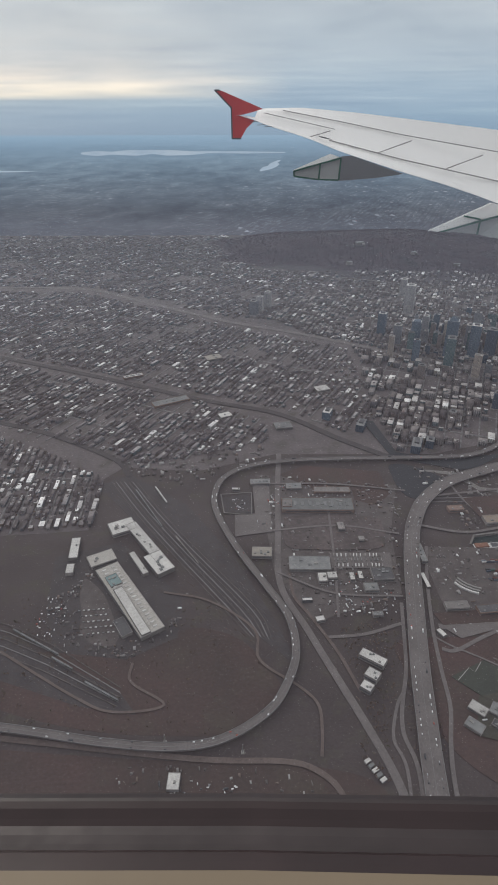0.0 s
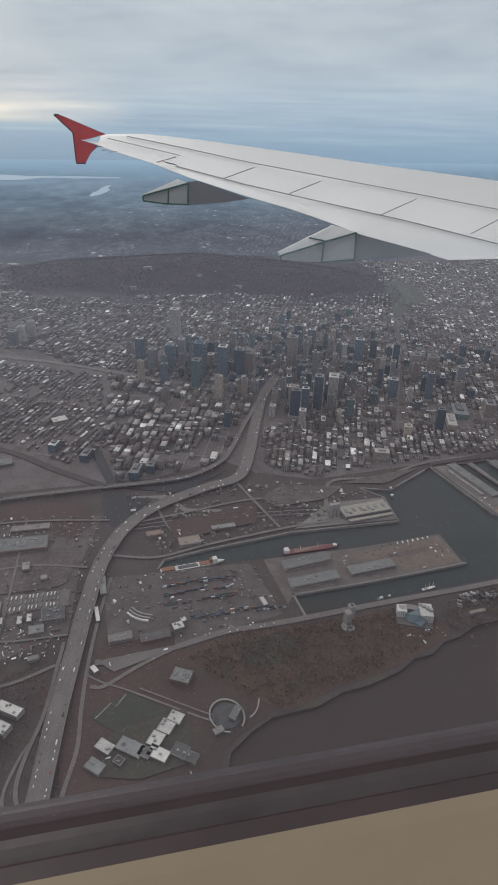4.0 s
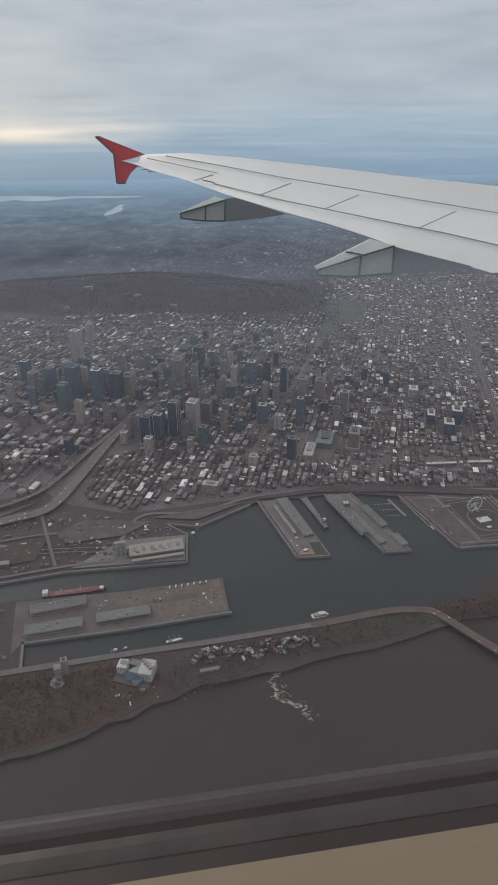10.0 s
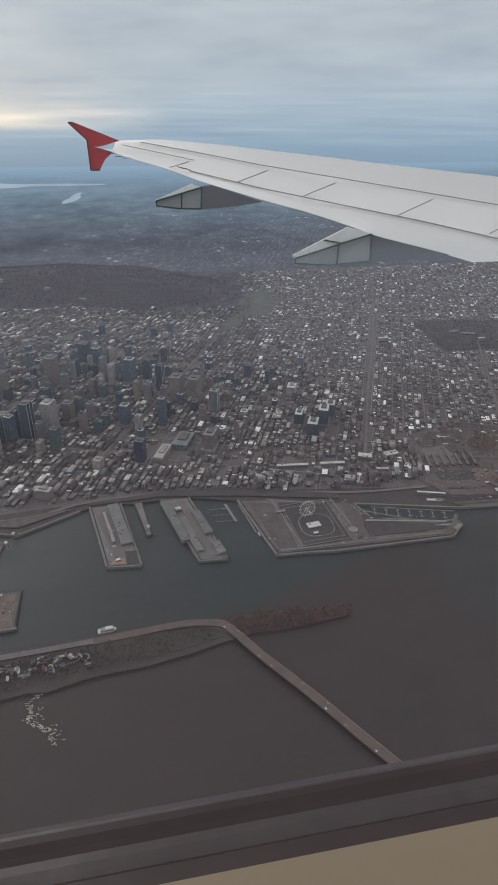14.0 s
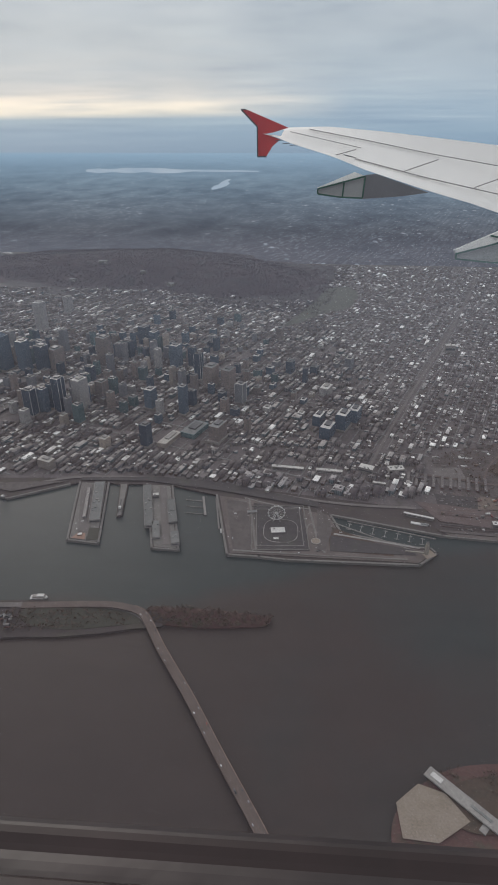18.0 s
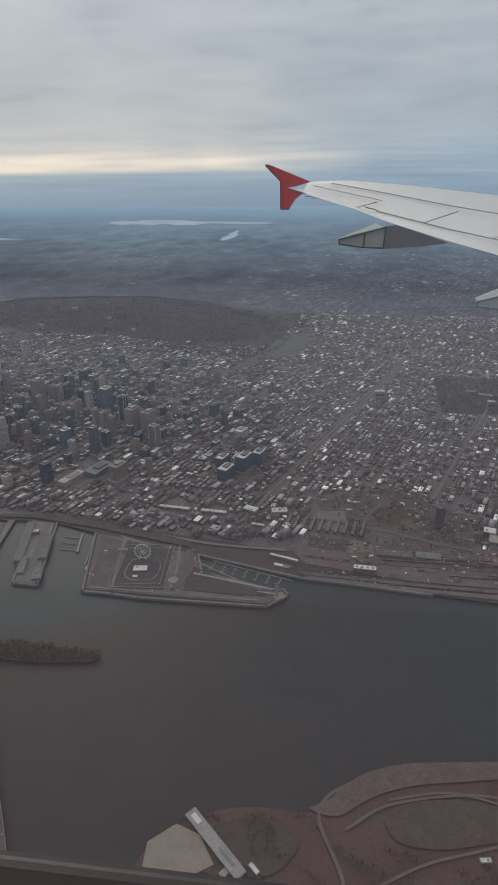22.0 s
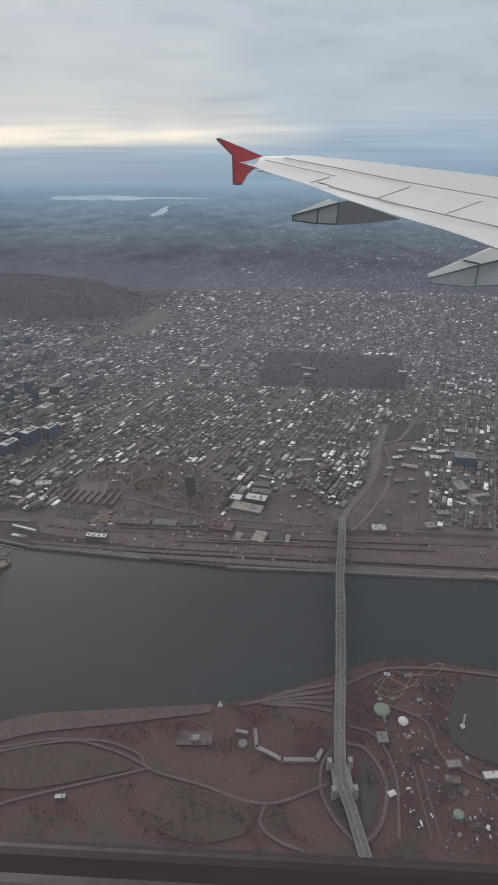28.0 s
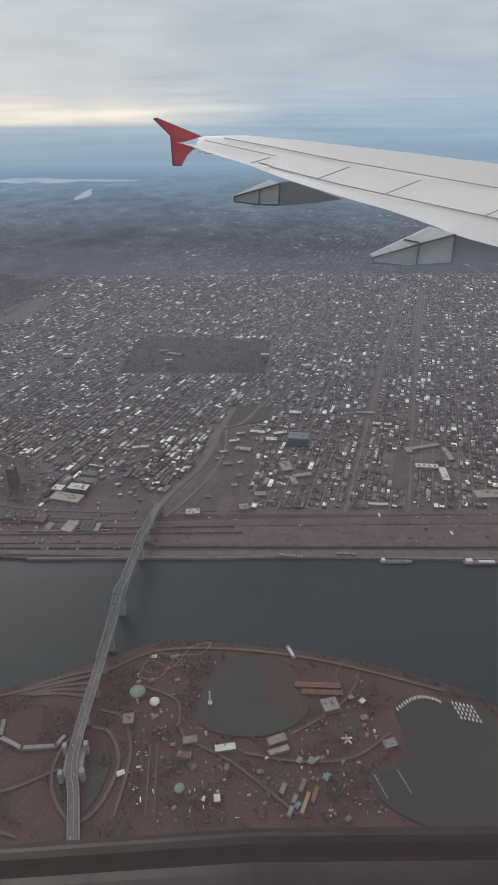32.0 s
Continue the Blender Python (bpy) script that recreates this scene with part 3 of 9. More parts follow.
def backdrop_material():
    m = bpy.data.materials.new("painted_haze_land")
    m.use_nodes = True
    k = Nodes(m.node_tree)
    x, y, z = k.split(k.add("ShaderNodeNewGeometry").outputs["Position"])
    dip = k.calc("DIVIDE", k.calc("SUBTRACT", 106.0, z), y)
    # haze is put into the colour: paler and bluer towards the horizon
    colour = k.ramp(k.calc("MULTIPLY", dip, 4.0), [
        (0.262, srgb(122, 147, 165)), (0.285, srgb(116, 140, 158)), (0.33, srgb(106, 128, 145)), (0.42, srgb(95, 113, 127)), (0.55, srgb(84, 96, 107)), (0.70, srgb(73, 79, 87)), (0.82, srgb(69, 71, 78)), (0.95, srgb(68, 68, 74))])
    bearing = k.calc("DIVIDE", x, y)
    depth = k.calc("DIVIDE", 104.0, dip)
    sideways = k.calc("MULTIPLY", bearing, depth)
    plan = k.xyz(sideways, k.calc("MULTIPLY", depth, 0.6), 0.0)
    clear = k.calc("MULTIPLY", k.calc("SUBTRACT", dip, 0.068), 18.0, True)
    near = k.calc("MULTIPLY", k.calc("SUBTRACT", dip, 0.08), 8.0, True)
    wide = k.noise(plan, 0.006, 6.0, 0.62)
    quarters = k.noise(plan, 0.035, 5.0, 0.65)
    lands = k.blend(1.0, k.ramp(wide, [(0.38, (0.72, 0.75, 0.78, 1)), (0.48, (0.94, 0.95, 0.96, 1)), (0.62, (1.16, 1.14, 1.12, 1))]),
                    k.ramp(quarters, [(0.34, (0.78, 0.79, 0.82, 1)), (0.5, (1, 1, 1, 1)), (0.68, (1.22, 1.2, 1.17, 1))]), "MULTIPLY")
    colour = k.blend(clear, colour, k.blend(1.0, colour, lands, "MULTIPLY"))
    # built-up quarters thicken towards the east
    built = k.calc("ADD", k.calc("MULTIPLY", wide, 0.6), k.calc("MULTIPLY", quarters, 0.4))
    built = k.calc("MULTIPLY", k.calc("SUBTRACT", k.calc("ADD", built, k.calc("MULTIPLY", k.calc("MULTIPLY", k.calc("ADD", bearing, 0.12), 4.0, True), 0.1)), 0.46), 9.0, True)
    houses = k.add("ShaderNodeTexVoronoi")
    houses.inputs["Scale"].default_value = 0.5
    rows = k.calc("ADD", k.calc("MULTIPLY", sideways, 0.93), k.calc("MULTIPLY", depth, -0.37))
    along = k.calc("ADD", k.calc("MULTIPLY", sideways, 0.37), k.calc("MULTIPLY", depth, 0.93))
    k.link(k.xyz(rows, k.calc("MULTIPLY", along, 0.34), 0.0), houses.inputs["Vector"])
    pick = k.split(houses.outputs["Color"])[0]
    tone = k.ramp(pick, [(0.0, (0.74, 0.74, 0.76, 1)), (0.5, (0.9, 0.9, 0.91, 1)), (0.78, (1.12, 1.11, 1.1, 1)), (0.92, (1.42, 1.41, 1.38, 1)), (1.0, (1.7, 1.69, 1.65, 1))])
    street = k.calc("LESS_THAN", k.calc("FRACT", k.calc("DIVIDE", rows, 4.6)), 0.24)
    tone = k.blend(k.calc("MULTIPLY", street, 0.75), tone, (0.72, 0.72, 0.75, 1))
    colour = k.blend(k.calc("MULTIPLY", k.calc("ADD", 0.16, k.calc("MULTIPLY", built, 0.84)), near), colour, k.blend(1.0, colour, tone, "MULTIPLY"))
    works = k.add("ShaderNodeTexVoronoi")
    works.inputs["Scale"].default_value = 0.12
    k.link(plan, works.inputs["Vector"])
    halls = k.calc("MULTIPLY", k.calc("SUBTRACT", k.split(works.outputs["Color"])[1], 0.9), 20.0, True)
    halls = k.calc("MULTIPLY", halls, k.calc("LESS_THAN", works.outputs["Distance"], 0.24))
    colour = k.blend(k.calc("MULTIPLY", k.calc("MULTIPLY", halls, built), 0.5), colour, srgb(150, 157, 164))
    # the land emits this painted brightness; no lamp stands behind it
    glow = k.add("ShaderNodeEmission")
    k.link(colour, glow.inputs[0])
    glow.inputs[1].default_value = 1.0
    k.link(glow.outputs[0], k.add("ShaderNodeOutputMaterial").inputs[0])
    return m


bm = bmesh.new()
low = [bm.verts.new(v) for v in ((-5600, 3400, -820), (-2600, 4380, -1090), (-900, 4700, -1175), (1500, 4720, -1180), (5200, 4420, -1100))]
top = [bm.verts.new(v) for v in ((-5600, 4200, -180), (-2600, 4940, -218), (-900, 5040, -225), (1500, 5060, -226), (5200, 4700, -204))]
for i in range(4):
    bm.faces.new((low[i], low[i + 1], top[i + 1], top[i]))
structure("backdrop", bm, backdrop_material(), "far blue-grey land with haze painted into its colour")

# ---- upright translucent sheets, added to stand in for haze over the far districts ----
def haze_material(amount):
    """A mostly clear sheet that scatters a little skylight as haze, thinning out towards its top and foot."""
    m = bpy.data.materials.new("thin_haze")
    m.use_nodes = True
    k = Nodes(m.node_tree)
    up = k.split(k.add("ShaderNodeTexCoord").outputs["Generated"])[2]
    body = k.calc("MULTIPLY", k.calc("MULTIPLY", up, 2.6, True), k.calc("MULTIPLY", k.calc("SUBTRACT", 1.0, up), 3.2, True))
    clear_part = k.add("ShaderNodeBsdfTransparent")
    mist = k.add("ShaderNodeBsdfTranslucent")
    mist.inputs[0].default_value = (0.62, 0.74, 0.9, 1)
    mixed = k.add("ShaderNodeMixShader")
    k.put(mixed.inputs[0], k.calc("MULTIPLY", body, amount))
    k.link(clear_part.outputs[0], mixed.inputs[1])
    k.link(mist.outputs[0], mixed.inputs[2])
    k.link(mixed.outputs[0], k.add("ShaderNodeOutputMaterial").inputs[0])
    return m


HAZE, FAR_HAZE = haze_material(0.0275), haze_material(0.036)
for y, height in ((205, 58), (250, 50), (300, 41), (350, 31), (388, 34), (420, 32), (446, 30)):
    bm = bmesh.new()
    bm.faces.new([bm.verts.new(v) for v in ((-420, y + 6, 0.3), (640, y - 6, 0.3), (640, y - 6, height), (-420, y + 6, height))])
    sheet = structure("haze", bm, HAZE if y <= 350 else FAR_HAZE, "translucent sheet added as thin blue haze over the far districts")
    sheet.visible_shadow = False

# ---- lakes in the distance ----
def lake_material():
    m = bpy.data.materials.new("pale_lake_glow")
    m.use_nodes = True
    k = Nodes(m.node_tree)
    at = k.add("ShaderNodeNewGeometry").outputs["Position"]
    # the sky's reflection is painted in as an emitted pale blue
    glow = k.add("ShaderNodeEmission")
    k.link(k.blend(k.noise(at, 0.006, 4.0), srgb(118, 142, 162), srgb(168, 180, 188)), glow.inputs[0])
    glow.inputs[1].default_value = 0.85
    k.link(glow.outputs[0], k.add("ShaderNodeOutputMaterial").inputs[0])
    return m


LAKE = lake_material()


def lake(points):
    """A far sheet of water between a left and a right end; each point is (share of the way, metres up), on the line from one end to the other."""
    (ax, ay, az), (bx, by, bz), rim = points
    bm = bmesh.new()
    bm.faces.new([bm.verts.new((ax + (bx - ax) * t, ay + (by - ay) * t, az + (bz - az) * t + up)) for t, up in rim])
    bmesh.ops.triangulate(bm, faces=bm.faces)
    return structure("backdrop_lake", bm, LAKE, "pale far lake with the sky's reflection painted as glow")


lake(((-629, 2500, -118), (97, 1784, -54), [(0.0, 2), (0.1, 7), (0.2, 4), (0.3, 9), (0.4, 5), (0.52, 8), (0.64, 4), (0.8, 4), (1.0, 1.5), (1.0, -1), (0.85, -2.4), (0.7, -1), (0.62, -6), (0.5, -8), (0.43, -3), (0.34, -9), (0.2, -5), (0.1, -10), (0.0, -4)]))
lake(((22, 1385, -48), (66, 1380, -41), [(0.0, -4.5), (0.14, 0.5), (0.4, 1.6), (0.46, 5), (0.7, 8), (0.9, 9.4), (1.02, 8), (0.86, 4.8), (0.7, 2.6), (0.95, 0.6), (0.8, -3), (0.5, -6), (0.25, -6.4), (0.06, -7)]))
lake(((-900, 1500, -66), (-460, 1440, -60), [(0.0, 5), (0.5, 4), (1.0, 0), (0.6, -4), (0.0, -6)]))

# ---- the wing: a very large model standing far behind the city, which keeps its bearing for the whole flight ----
WING_WHITE = surface("white_wing_paint", (0.8, 0.78, 0.745), (0.83, 0.81, 0.775), 0.0012, 0.03, rough=0.45, bump=0.0, grain=0.08)
WING_GREY = surface("grey_fairing_side", (0.27, 0.28, 0.27), (0.33, 0.34, 0.33), 0.002, 0.03, rough=0.5, bump=0.0, grain=0.08)
# the shaded side of the fairings, put into a darker colour
WING_SHADE = surface("shaded_fairing_paint", (0.11, 0.115, 0.12), (0.15, 0.155, 0.16), 0.002, 0.03, rough=0.5, bump=0.0, grain=0.08)
SEAM = surface("seam_sealant", (0.3, 0.285, 0.27), (0.36, 0.345, 0.33), 0.01, 0.05, bump=0.0)
TRIM_GREEN = surface("dark_green_edging", (0.015, 0.07, 0.05), (0.03, 0.1, 0.07), 0.01, 0.05, bump=0.0)
WINGLET_RED = surface("red_winglet_paint", (0.42, 0.03, 0.035), (0.5, 0.045, 0.045), 0.004, 0.05, rough=0.4, bump=0.0, grain=0.08)


def wing_point(x, z, y=4750.0):
    """A place on the wing, given in the upright plane at 4750 and pushed to depth y along the line of sight."""
    y *= 1 - 0.00006 * max(0.0, x - 1500)
    return Vector((118 + (x - 118) * y / 4750, y, 105 + (z - 105) * y / 4750))


def wing_skin(upper, lower, depth_up, depth_low, thick, steps=36):
    """A smooth strip between two lines along the span, with a rounded-off underside."""
    def along(line, t):
        x = line[0][0] + (line[-1][0] - line[0][0]) * t
        for (ax, az), (bx, bz) in zip(line, line[1:]):
            if x <= bx:
                return x, az + (bz - az) * (x - ax) / (bx - ax)
        return line[-1]
    bm = bmesh.new()
    last = None
    for i in range(steps + 1):
        t = (i / steps) ** 1.5
        a, b = along(upper, t), along(lower, t)
        row = []
        for k in range(4):
            f = k / 3
            row.append(bm.verts.new(wing_point(a[0] + (b[0] - a[0]) * f, a[1] + (b[1] - a[1]) * f, depth_up + (depth_low - depth_up) * f)))
        row.append(bm.verts.new(wing_point(*b, depth_low) + Vector((0, thick, -thick * 0.1))))
        row.append(bm.verts.new(wing_point(*a, depth_up) + Vector((0, thick, -thick * 0.1))))
        if last:
            for k in range(6):
                j = (k + 1) % 6
                bm.faces.new((last[k], last[j], row[j], row[k]))
        else:
            bm.faces.new(row)
        last = row
    bm.faces.new(last[::-1])
    bmesh.ops.recalc_face_normals(bm, faces=bm.faces)
    return bm


def wing_plate(outline, depth, thick):
    """A plate with one depth for each corner, thickened away from the viewer and downward."""
    bm = bmesh.new()
    front = [bm.verts.new(wing_point(x, z, y)) for (x, z), y in zip(outline, depth)]
    back = [bm.verts.new(wing_point(x, z, y) + Vector((0, thick, -thick * 0.15))) for (x, z), y in zip(outline, depth)]
    bm.faces.new(front), bm.faces.new(back[::-1])
    for i in range(len(front)):
        j = (i + 1) % len(front)
        bm.faces.new((front[j], front[i], back[i], back[j]))
    bmesh.ops.recalc_face_normals(bm, faces=bm.faces)
    bmesh.ops.triangulate(bm, faces=bm.faces)
    return bm


wing = tagged(root("aircraft_wing", 118, 4750, -100), "white aircraft wing with red wingtip fence and grey flap fairings", "wing")
back_to = wing.matrix_world.inverted()


def wing_part(name, bm, material, label="", parent=None):
    bm.transform(back_to)
    return part(name, bm, material, parent or wing, label)


LEAD = [(20, -45), (356, -37), (758, -70), (1174, -115), (1606, -162), (2055, -214), (2917, -303), (4200, -440)]
FRONT_LINE = [(60, -58), (236, -54), (640, -124), (1090, -208), (2000, -353), (2955, -506), (4200, -700)]
REAR_LINE = [(40, -96), (300, -190), (566, -240), (1091, -364), (1750, -498), (2407, -629), (3004, -762), (4200, -1030)]
TRAIL = [(-80, -82), (22, -107), (109, -141), (415, -226), (625, -304), (750, -342), (1091, -443), (1447, -537), (1781, -641), (2013, -727), (2410, -832), (2719, -913), (3051, -1008), (4200, -1330)]
wing_part("leading_edge", wing_skin(LEAD, FRONT_LINE, 4880, 4820, 40), WING_WHITE)
wing_part("upper_skin", wing_skin(FRONT_LINE, REAR_LINE, 4820, 4700, 40), WING_WHITE)
wing_part("flap", wing_skin(REAR_LINE, TRAIL, 4700, 4620, 30), WING_WHITE)


def wing_rod(name, points, depth, width, material, label=""):
    bm = bmesh.new()
    for a, b in zip(points, points[1:]):
        bar(bm, wing_point(*a, depth), wing_point(*b, depth), width)
    return wing_part(name, bm, material, label)


wing_rod("panel_seam", FRONT_LINE[1:], 4800, 6, SEAM)
wing_rod("panel_seam", REAR_LINE[2:], 4685, 7, SEAM)
wing_rod("panel_seam", [(104, -69), (602, -171)], 4740, 5, SEAM)
for a, b in (((1420, -425), (1669, -336)), ((2187, -583), (2475, -465)), ((919, -320), (1146, -244)), ((395, -226), (569, -181)), ((3010, -740), (3300, -600))):
    wing_rod("panel_seam", [a, b], 4680, 6, SEAM)
wing_part("vent_grille", wing_plate([(477, -209), (556, -226), (590, -238), (505, -222)], [4640] * 4, 8), DARK_METAL, "small dark vent grille")
for x, z in ((60, -122), (110, -141), (160, -152)):
    wing_rod("static_wick", [(x, z), (x - 55, z - 3)], 4615, 4, DARK_METAL)

fence = wing_part("wingtip_fence", wing_plate([(-234, 66), (-189, 64), (90, -43), (-20, -72), (-80, -82), (-120, -39)], [4640] * 6, 30), WINGLET_RED, "red upper and lower wingtip fence")
wing_part("lower_fin", wing_plate([(-121, -38), (-78, -82), (36, -116), (-18, -160), (-59, -224), (-119, -227)], [4630] * 6, 30), WINGLET_RED, "red lower fin")
wing_rod("fin_edge", [(-200, 67), (-236, 67), (-124, -38), (-121, -228), (-58, -228)], 4612, 9, DARK_METAL)


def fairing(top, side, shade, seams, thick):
    """A flap track fairing: pale lid, grey side with green edging, nose with its shade painted darker."""
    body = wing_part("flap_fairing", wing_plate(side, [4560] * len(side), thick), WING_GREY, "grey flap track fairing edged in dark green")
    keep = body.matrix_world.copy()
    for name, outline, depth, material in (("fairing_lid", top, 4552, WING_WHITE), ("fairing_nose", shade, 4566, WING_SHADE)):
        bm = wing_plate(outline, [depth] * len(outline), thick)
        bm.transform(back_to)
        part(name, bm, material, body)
    for a, b in seams:
        bm = bmesh.new()
        bar(bm, wing_point(*a, 4535), wing_point(*b, 4535), 10)
        bm.transform(back_to)
        part("edging", bm, TRIM_GREEN, body)


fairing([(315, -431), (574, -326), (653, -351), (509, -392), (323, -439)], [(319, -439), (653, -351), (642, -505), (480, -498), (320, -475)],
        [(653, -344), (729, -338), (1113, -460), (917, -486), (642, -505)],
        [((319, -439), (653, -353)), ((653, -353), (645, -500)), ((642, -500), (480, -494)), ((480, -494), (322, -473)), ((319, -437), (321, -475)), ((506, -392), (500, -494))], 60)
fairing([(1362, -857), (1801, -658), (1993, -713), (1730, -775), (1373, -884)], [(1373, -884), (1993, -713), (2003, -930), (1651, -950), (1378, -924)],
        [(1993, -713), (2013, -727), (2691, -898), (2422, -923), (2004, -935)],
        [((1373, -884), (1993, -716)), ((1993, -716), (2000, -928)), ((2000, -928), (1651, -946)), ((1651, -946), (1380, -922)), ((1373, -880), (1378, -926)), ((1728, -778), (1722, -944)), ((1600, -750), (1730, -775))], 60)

# ---- the cabin window's lower frame, a long sill that runs beside the whole flight line ----
SEAL = surface("dark_window_seal", (0.018, 0.0095, 0.0098), (0.026, 0.0142, 0.0144), 0.2, 5.0, 0.5, 0.0, 0.05)
GLAZE = surface("clouded_inner_pane", (0.028, 0.0195, 0.0195), (0.042, 0.032, 0.032), 0.8, 5.0, 0.45, 0.0, 0.1, third=(0.021, 0.0145, 0.015))
BEIGE = surface("beige_cabin_plastic", (0.168, 0.1277, 0.084), (0.1806, 0.1386, 0.0924), 0.02, 6.0, 0.5, 0.0, 0.03, grain=0.06)


def flight_line(t):
    """The smooth line that the flight follows."""
    return Vector((((((-1.81228e-06 * t + 7.68338e-05) * t + 7.1251e-04) * t - 0.0824485) * t + 13.4657266) * t - 0.1486258,
                   ((((-6.11414e-07 * t + 5.49278e-05) * t - 1.870665e-03) * t + 0.04076786) * t - 0.57469908) * t - 0.02205972,
                   ((((6.332046e-06 * t - 4.97722e-04) * t + 0.01327972) * t - 0.13660442) * t + 0.65307702) * t + 104.264003))


SILL_DIPS = ((-2, 2.6), (0.6, 2.6), (2, 1.9), (3, 0.55), (4.2, -1.35), (8.5, -1.5), (11, -1.0), (13, -0.35), (16, 2.9), (17.6, 4.35), (20.2, 3.0), (24, 3.1), (28, 3.1), (34, 2.8))


def sill_dip(t):
    """Degrees by which the sill hangs lower along the flight line, eased from knot to knot."""
    for (a, da), (b, db) in zip(SILL_DIPS, SILL_DIPS[1:]):
        if t <= b:
            break
    f = max(0.0, min(1.0, (t - a) / (b - a)))
    return da + (db - da) * (0.5 * f + 0.5 * f * f * (3 - 2 * f))


def sill(name, profile, material, parent, dips=True):
    """A profile of (degrees below level, distance) swept along the flight line."""
    bm = bmesh.new()
    last = None
    for i in range(-8, 169):
        p = flight_line(max(0.0, min(32.0, i * 0.2)))
        p.x += 13.46 * min(0.0, i * 0.2) + 12.2 * max(0.0, i * 0.2 - 32.0)
        dip = sill_dip(i * 0.2) if dips else 0.0
        row = [bm.verts.new(p + Vector((0, r * math.cos(radians(a + dip)), -r * math.sin(radians(a + dip))))) for a, r in profile]
        if last:
            for j in range(len(row) - 1):
                bm.faces.new((last[j], last[j + 1], row[j + 1], row[j]))
        last = row
    bmesh.ops.recalc_face_normals(bm, faces=bm.faces)
    return part(name, bm, material, parent)


frame_sill = tagged(root("window_frame"), "beige cabin window sill with dark rubber seal and clouded pane edge", "window frame")
sill("rim", [(58.3, 1.6), (58.25, 1.42), (58.55, 1.406), (58.8, 1.4)], GLAZE, frame_sill)
sill("seal", [(58.8, 1.4), (59.3, 1.391), (60.0, 1.385), (60.5, 1.38)], SEAL, frame_sill)
sill("pane_edge", [(60.5, 1.38), (61.1, 1.366), (61.7, 1.356), (62.1, 1.35)], GLAZE, frame_sill)
sill("inner_seal", [(62.1, 1.35), (62.25, 1.33), (62.8, 1.315), (63.4, 1.3)], SEAL, frame_sill)
sill("trim", [(63.4, 1.3), (63.9, 1.285), (64.6, 1.265), (68.0, 1.22), (70.5, 1.19), (71.0, 1.205), (71.5, 1.18), (80.0, 1.1), (95.0, 1.05), (115.0, 1.1), (115.0, 1.5), (65.0, 1.6)], BEIGE, frame_sill)


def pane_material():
    """Acrylic that lets nearly all light through; its scatter is an added veil in place of haze, varied by noise."""
    m = bpy.data.materials.new("veiled_acrylic")
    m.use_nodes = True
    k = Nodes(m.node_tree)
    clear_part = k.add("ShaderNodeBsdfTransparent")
    haze_veil = k.add("ShaderNodeBsdfTranslucent")
    haze_veil.inputs[0].default_value = (0.73, 0.685, 0.81, 1)
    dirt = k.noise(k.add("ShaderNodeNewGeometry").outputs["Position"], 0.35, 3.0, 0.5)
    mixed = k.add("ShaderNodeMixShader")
    # the mixed-in veil lifts the dark tones as haze would
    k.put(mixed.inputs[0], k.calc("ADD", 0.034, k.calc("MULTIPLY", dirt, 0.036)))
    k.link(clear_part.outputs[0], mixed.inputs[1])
    k.link(haze_veil.outputs[0], mixed.inputs[2])
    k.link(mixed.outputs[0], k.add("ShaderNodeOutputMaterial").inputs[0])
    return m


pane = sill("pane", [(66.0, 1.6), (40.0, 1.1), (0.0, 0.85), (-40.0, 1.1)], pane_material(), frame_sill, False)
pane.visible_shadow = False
pane["label"] = "clear window pane with an added haze veil"


# ---- land use: fields, yards, parks, basins ----
LAYERS = []


def patch(name, points, material, label, z=0.05):
    """A thin sheet of ground, each one a little above the one laid before it."""
    LAYERS.append(name)
    if name in ("lawn", "beach", "park", "field") and len(points) > 5:
        points = rounded(points)
    z = 0.012 + 0.004 * len(LAYERS)
    return structure(name, slab(points, z - 0.05, z), material, label)


patch("city_quarter", [(-260, 120), (-90, 124), (-44, 129), (-46, 152), (-40, 160), (-16, 158), (8, 168), (40, 168), (60, 168), (84, 176), (94, 166), (112, 158), (152, 161), (176, 162), (204, 160), (262, 152), (310, 156), (358, 155), (420, 154), (900, 150), (900, 467), (262, 467), (250, 400), (236, 340), (180, 352), (60, 356), (-60, 390), (-230, 440), (-330, 467), (-500, 467)], CITY, "grey paved and built-up city ground")
patch("suburb_ground", [(-700, 460), (-320, 458), (-230, 434), (-60, 386), (60, 354), (60, 498), (-700, 498)], CITY_PARK, "hazy built-up suburban ground")
patch("field", [(-36, 88), (-24, 86), (-14, 96), (-2, 92), (4, 84), (7, 78), (2, 72), (-6, 68.5), (-28, 69), (-46, 73), (-58, 78), (-60, 88)], FIELD, "reddish brown bare field inside the road loop")
patch("field", [(-70, 40), (26, 40), (24, 60), (12, 63), (-20, 64), (-70, 68)], FIELD, "dull brown grass verge below the road")
patch("rail_yard", [(-46, 150), (-37, 156), (-18, 140), (-4, 118), (6, 96), (10, 84), (2, 92), (-12, 110), (-28, 128)], RAIL, "dark railway yard ballast")
patch("rail_yard", [(-110, 112), (-53, 92), (-26, 78), (-22, 73), (-34, 75), (-60, 84), (-110, 98)], RAIL, "dark railway yard ballast with sidings")
patch("yard", [(-50, 118), (-34, 124), (-16, 104), (-16, 92), (-26, 86), (-42, 88), (-47, 100)], RAIL, "dark worn ground round white industrial halls")
patch("lot", rounded([(-41.1, 111.3), (-35, 105.8), (-31.6, 98.7), (-28.7, 93), (-29.3, 89.6), (-33.8, 89.5), (-37.9, 93), (-38.6, 98.7), (-40.8, 105.8)]), YARD, "pale gravel lot beside the workshop")
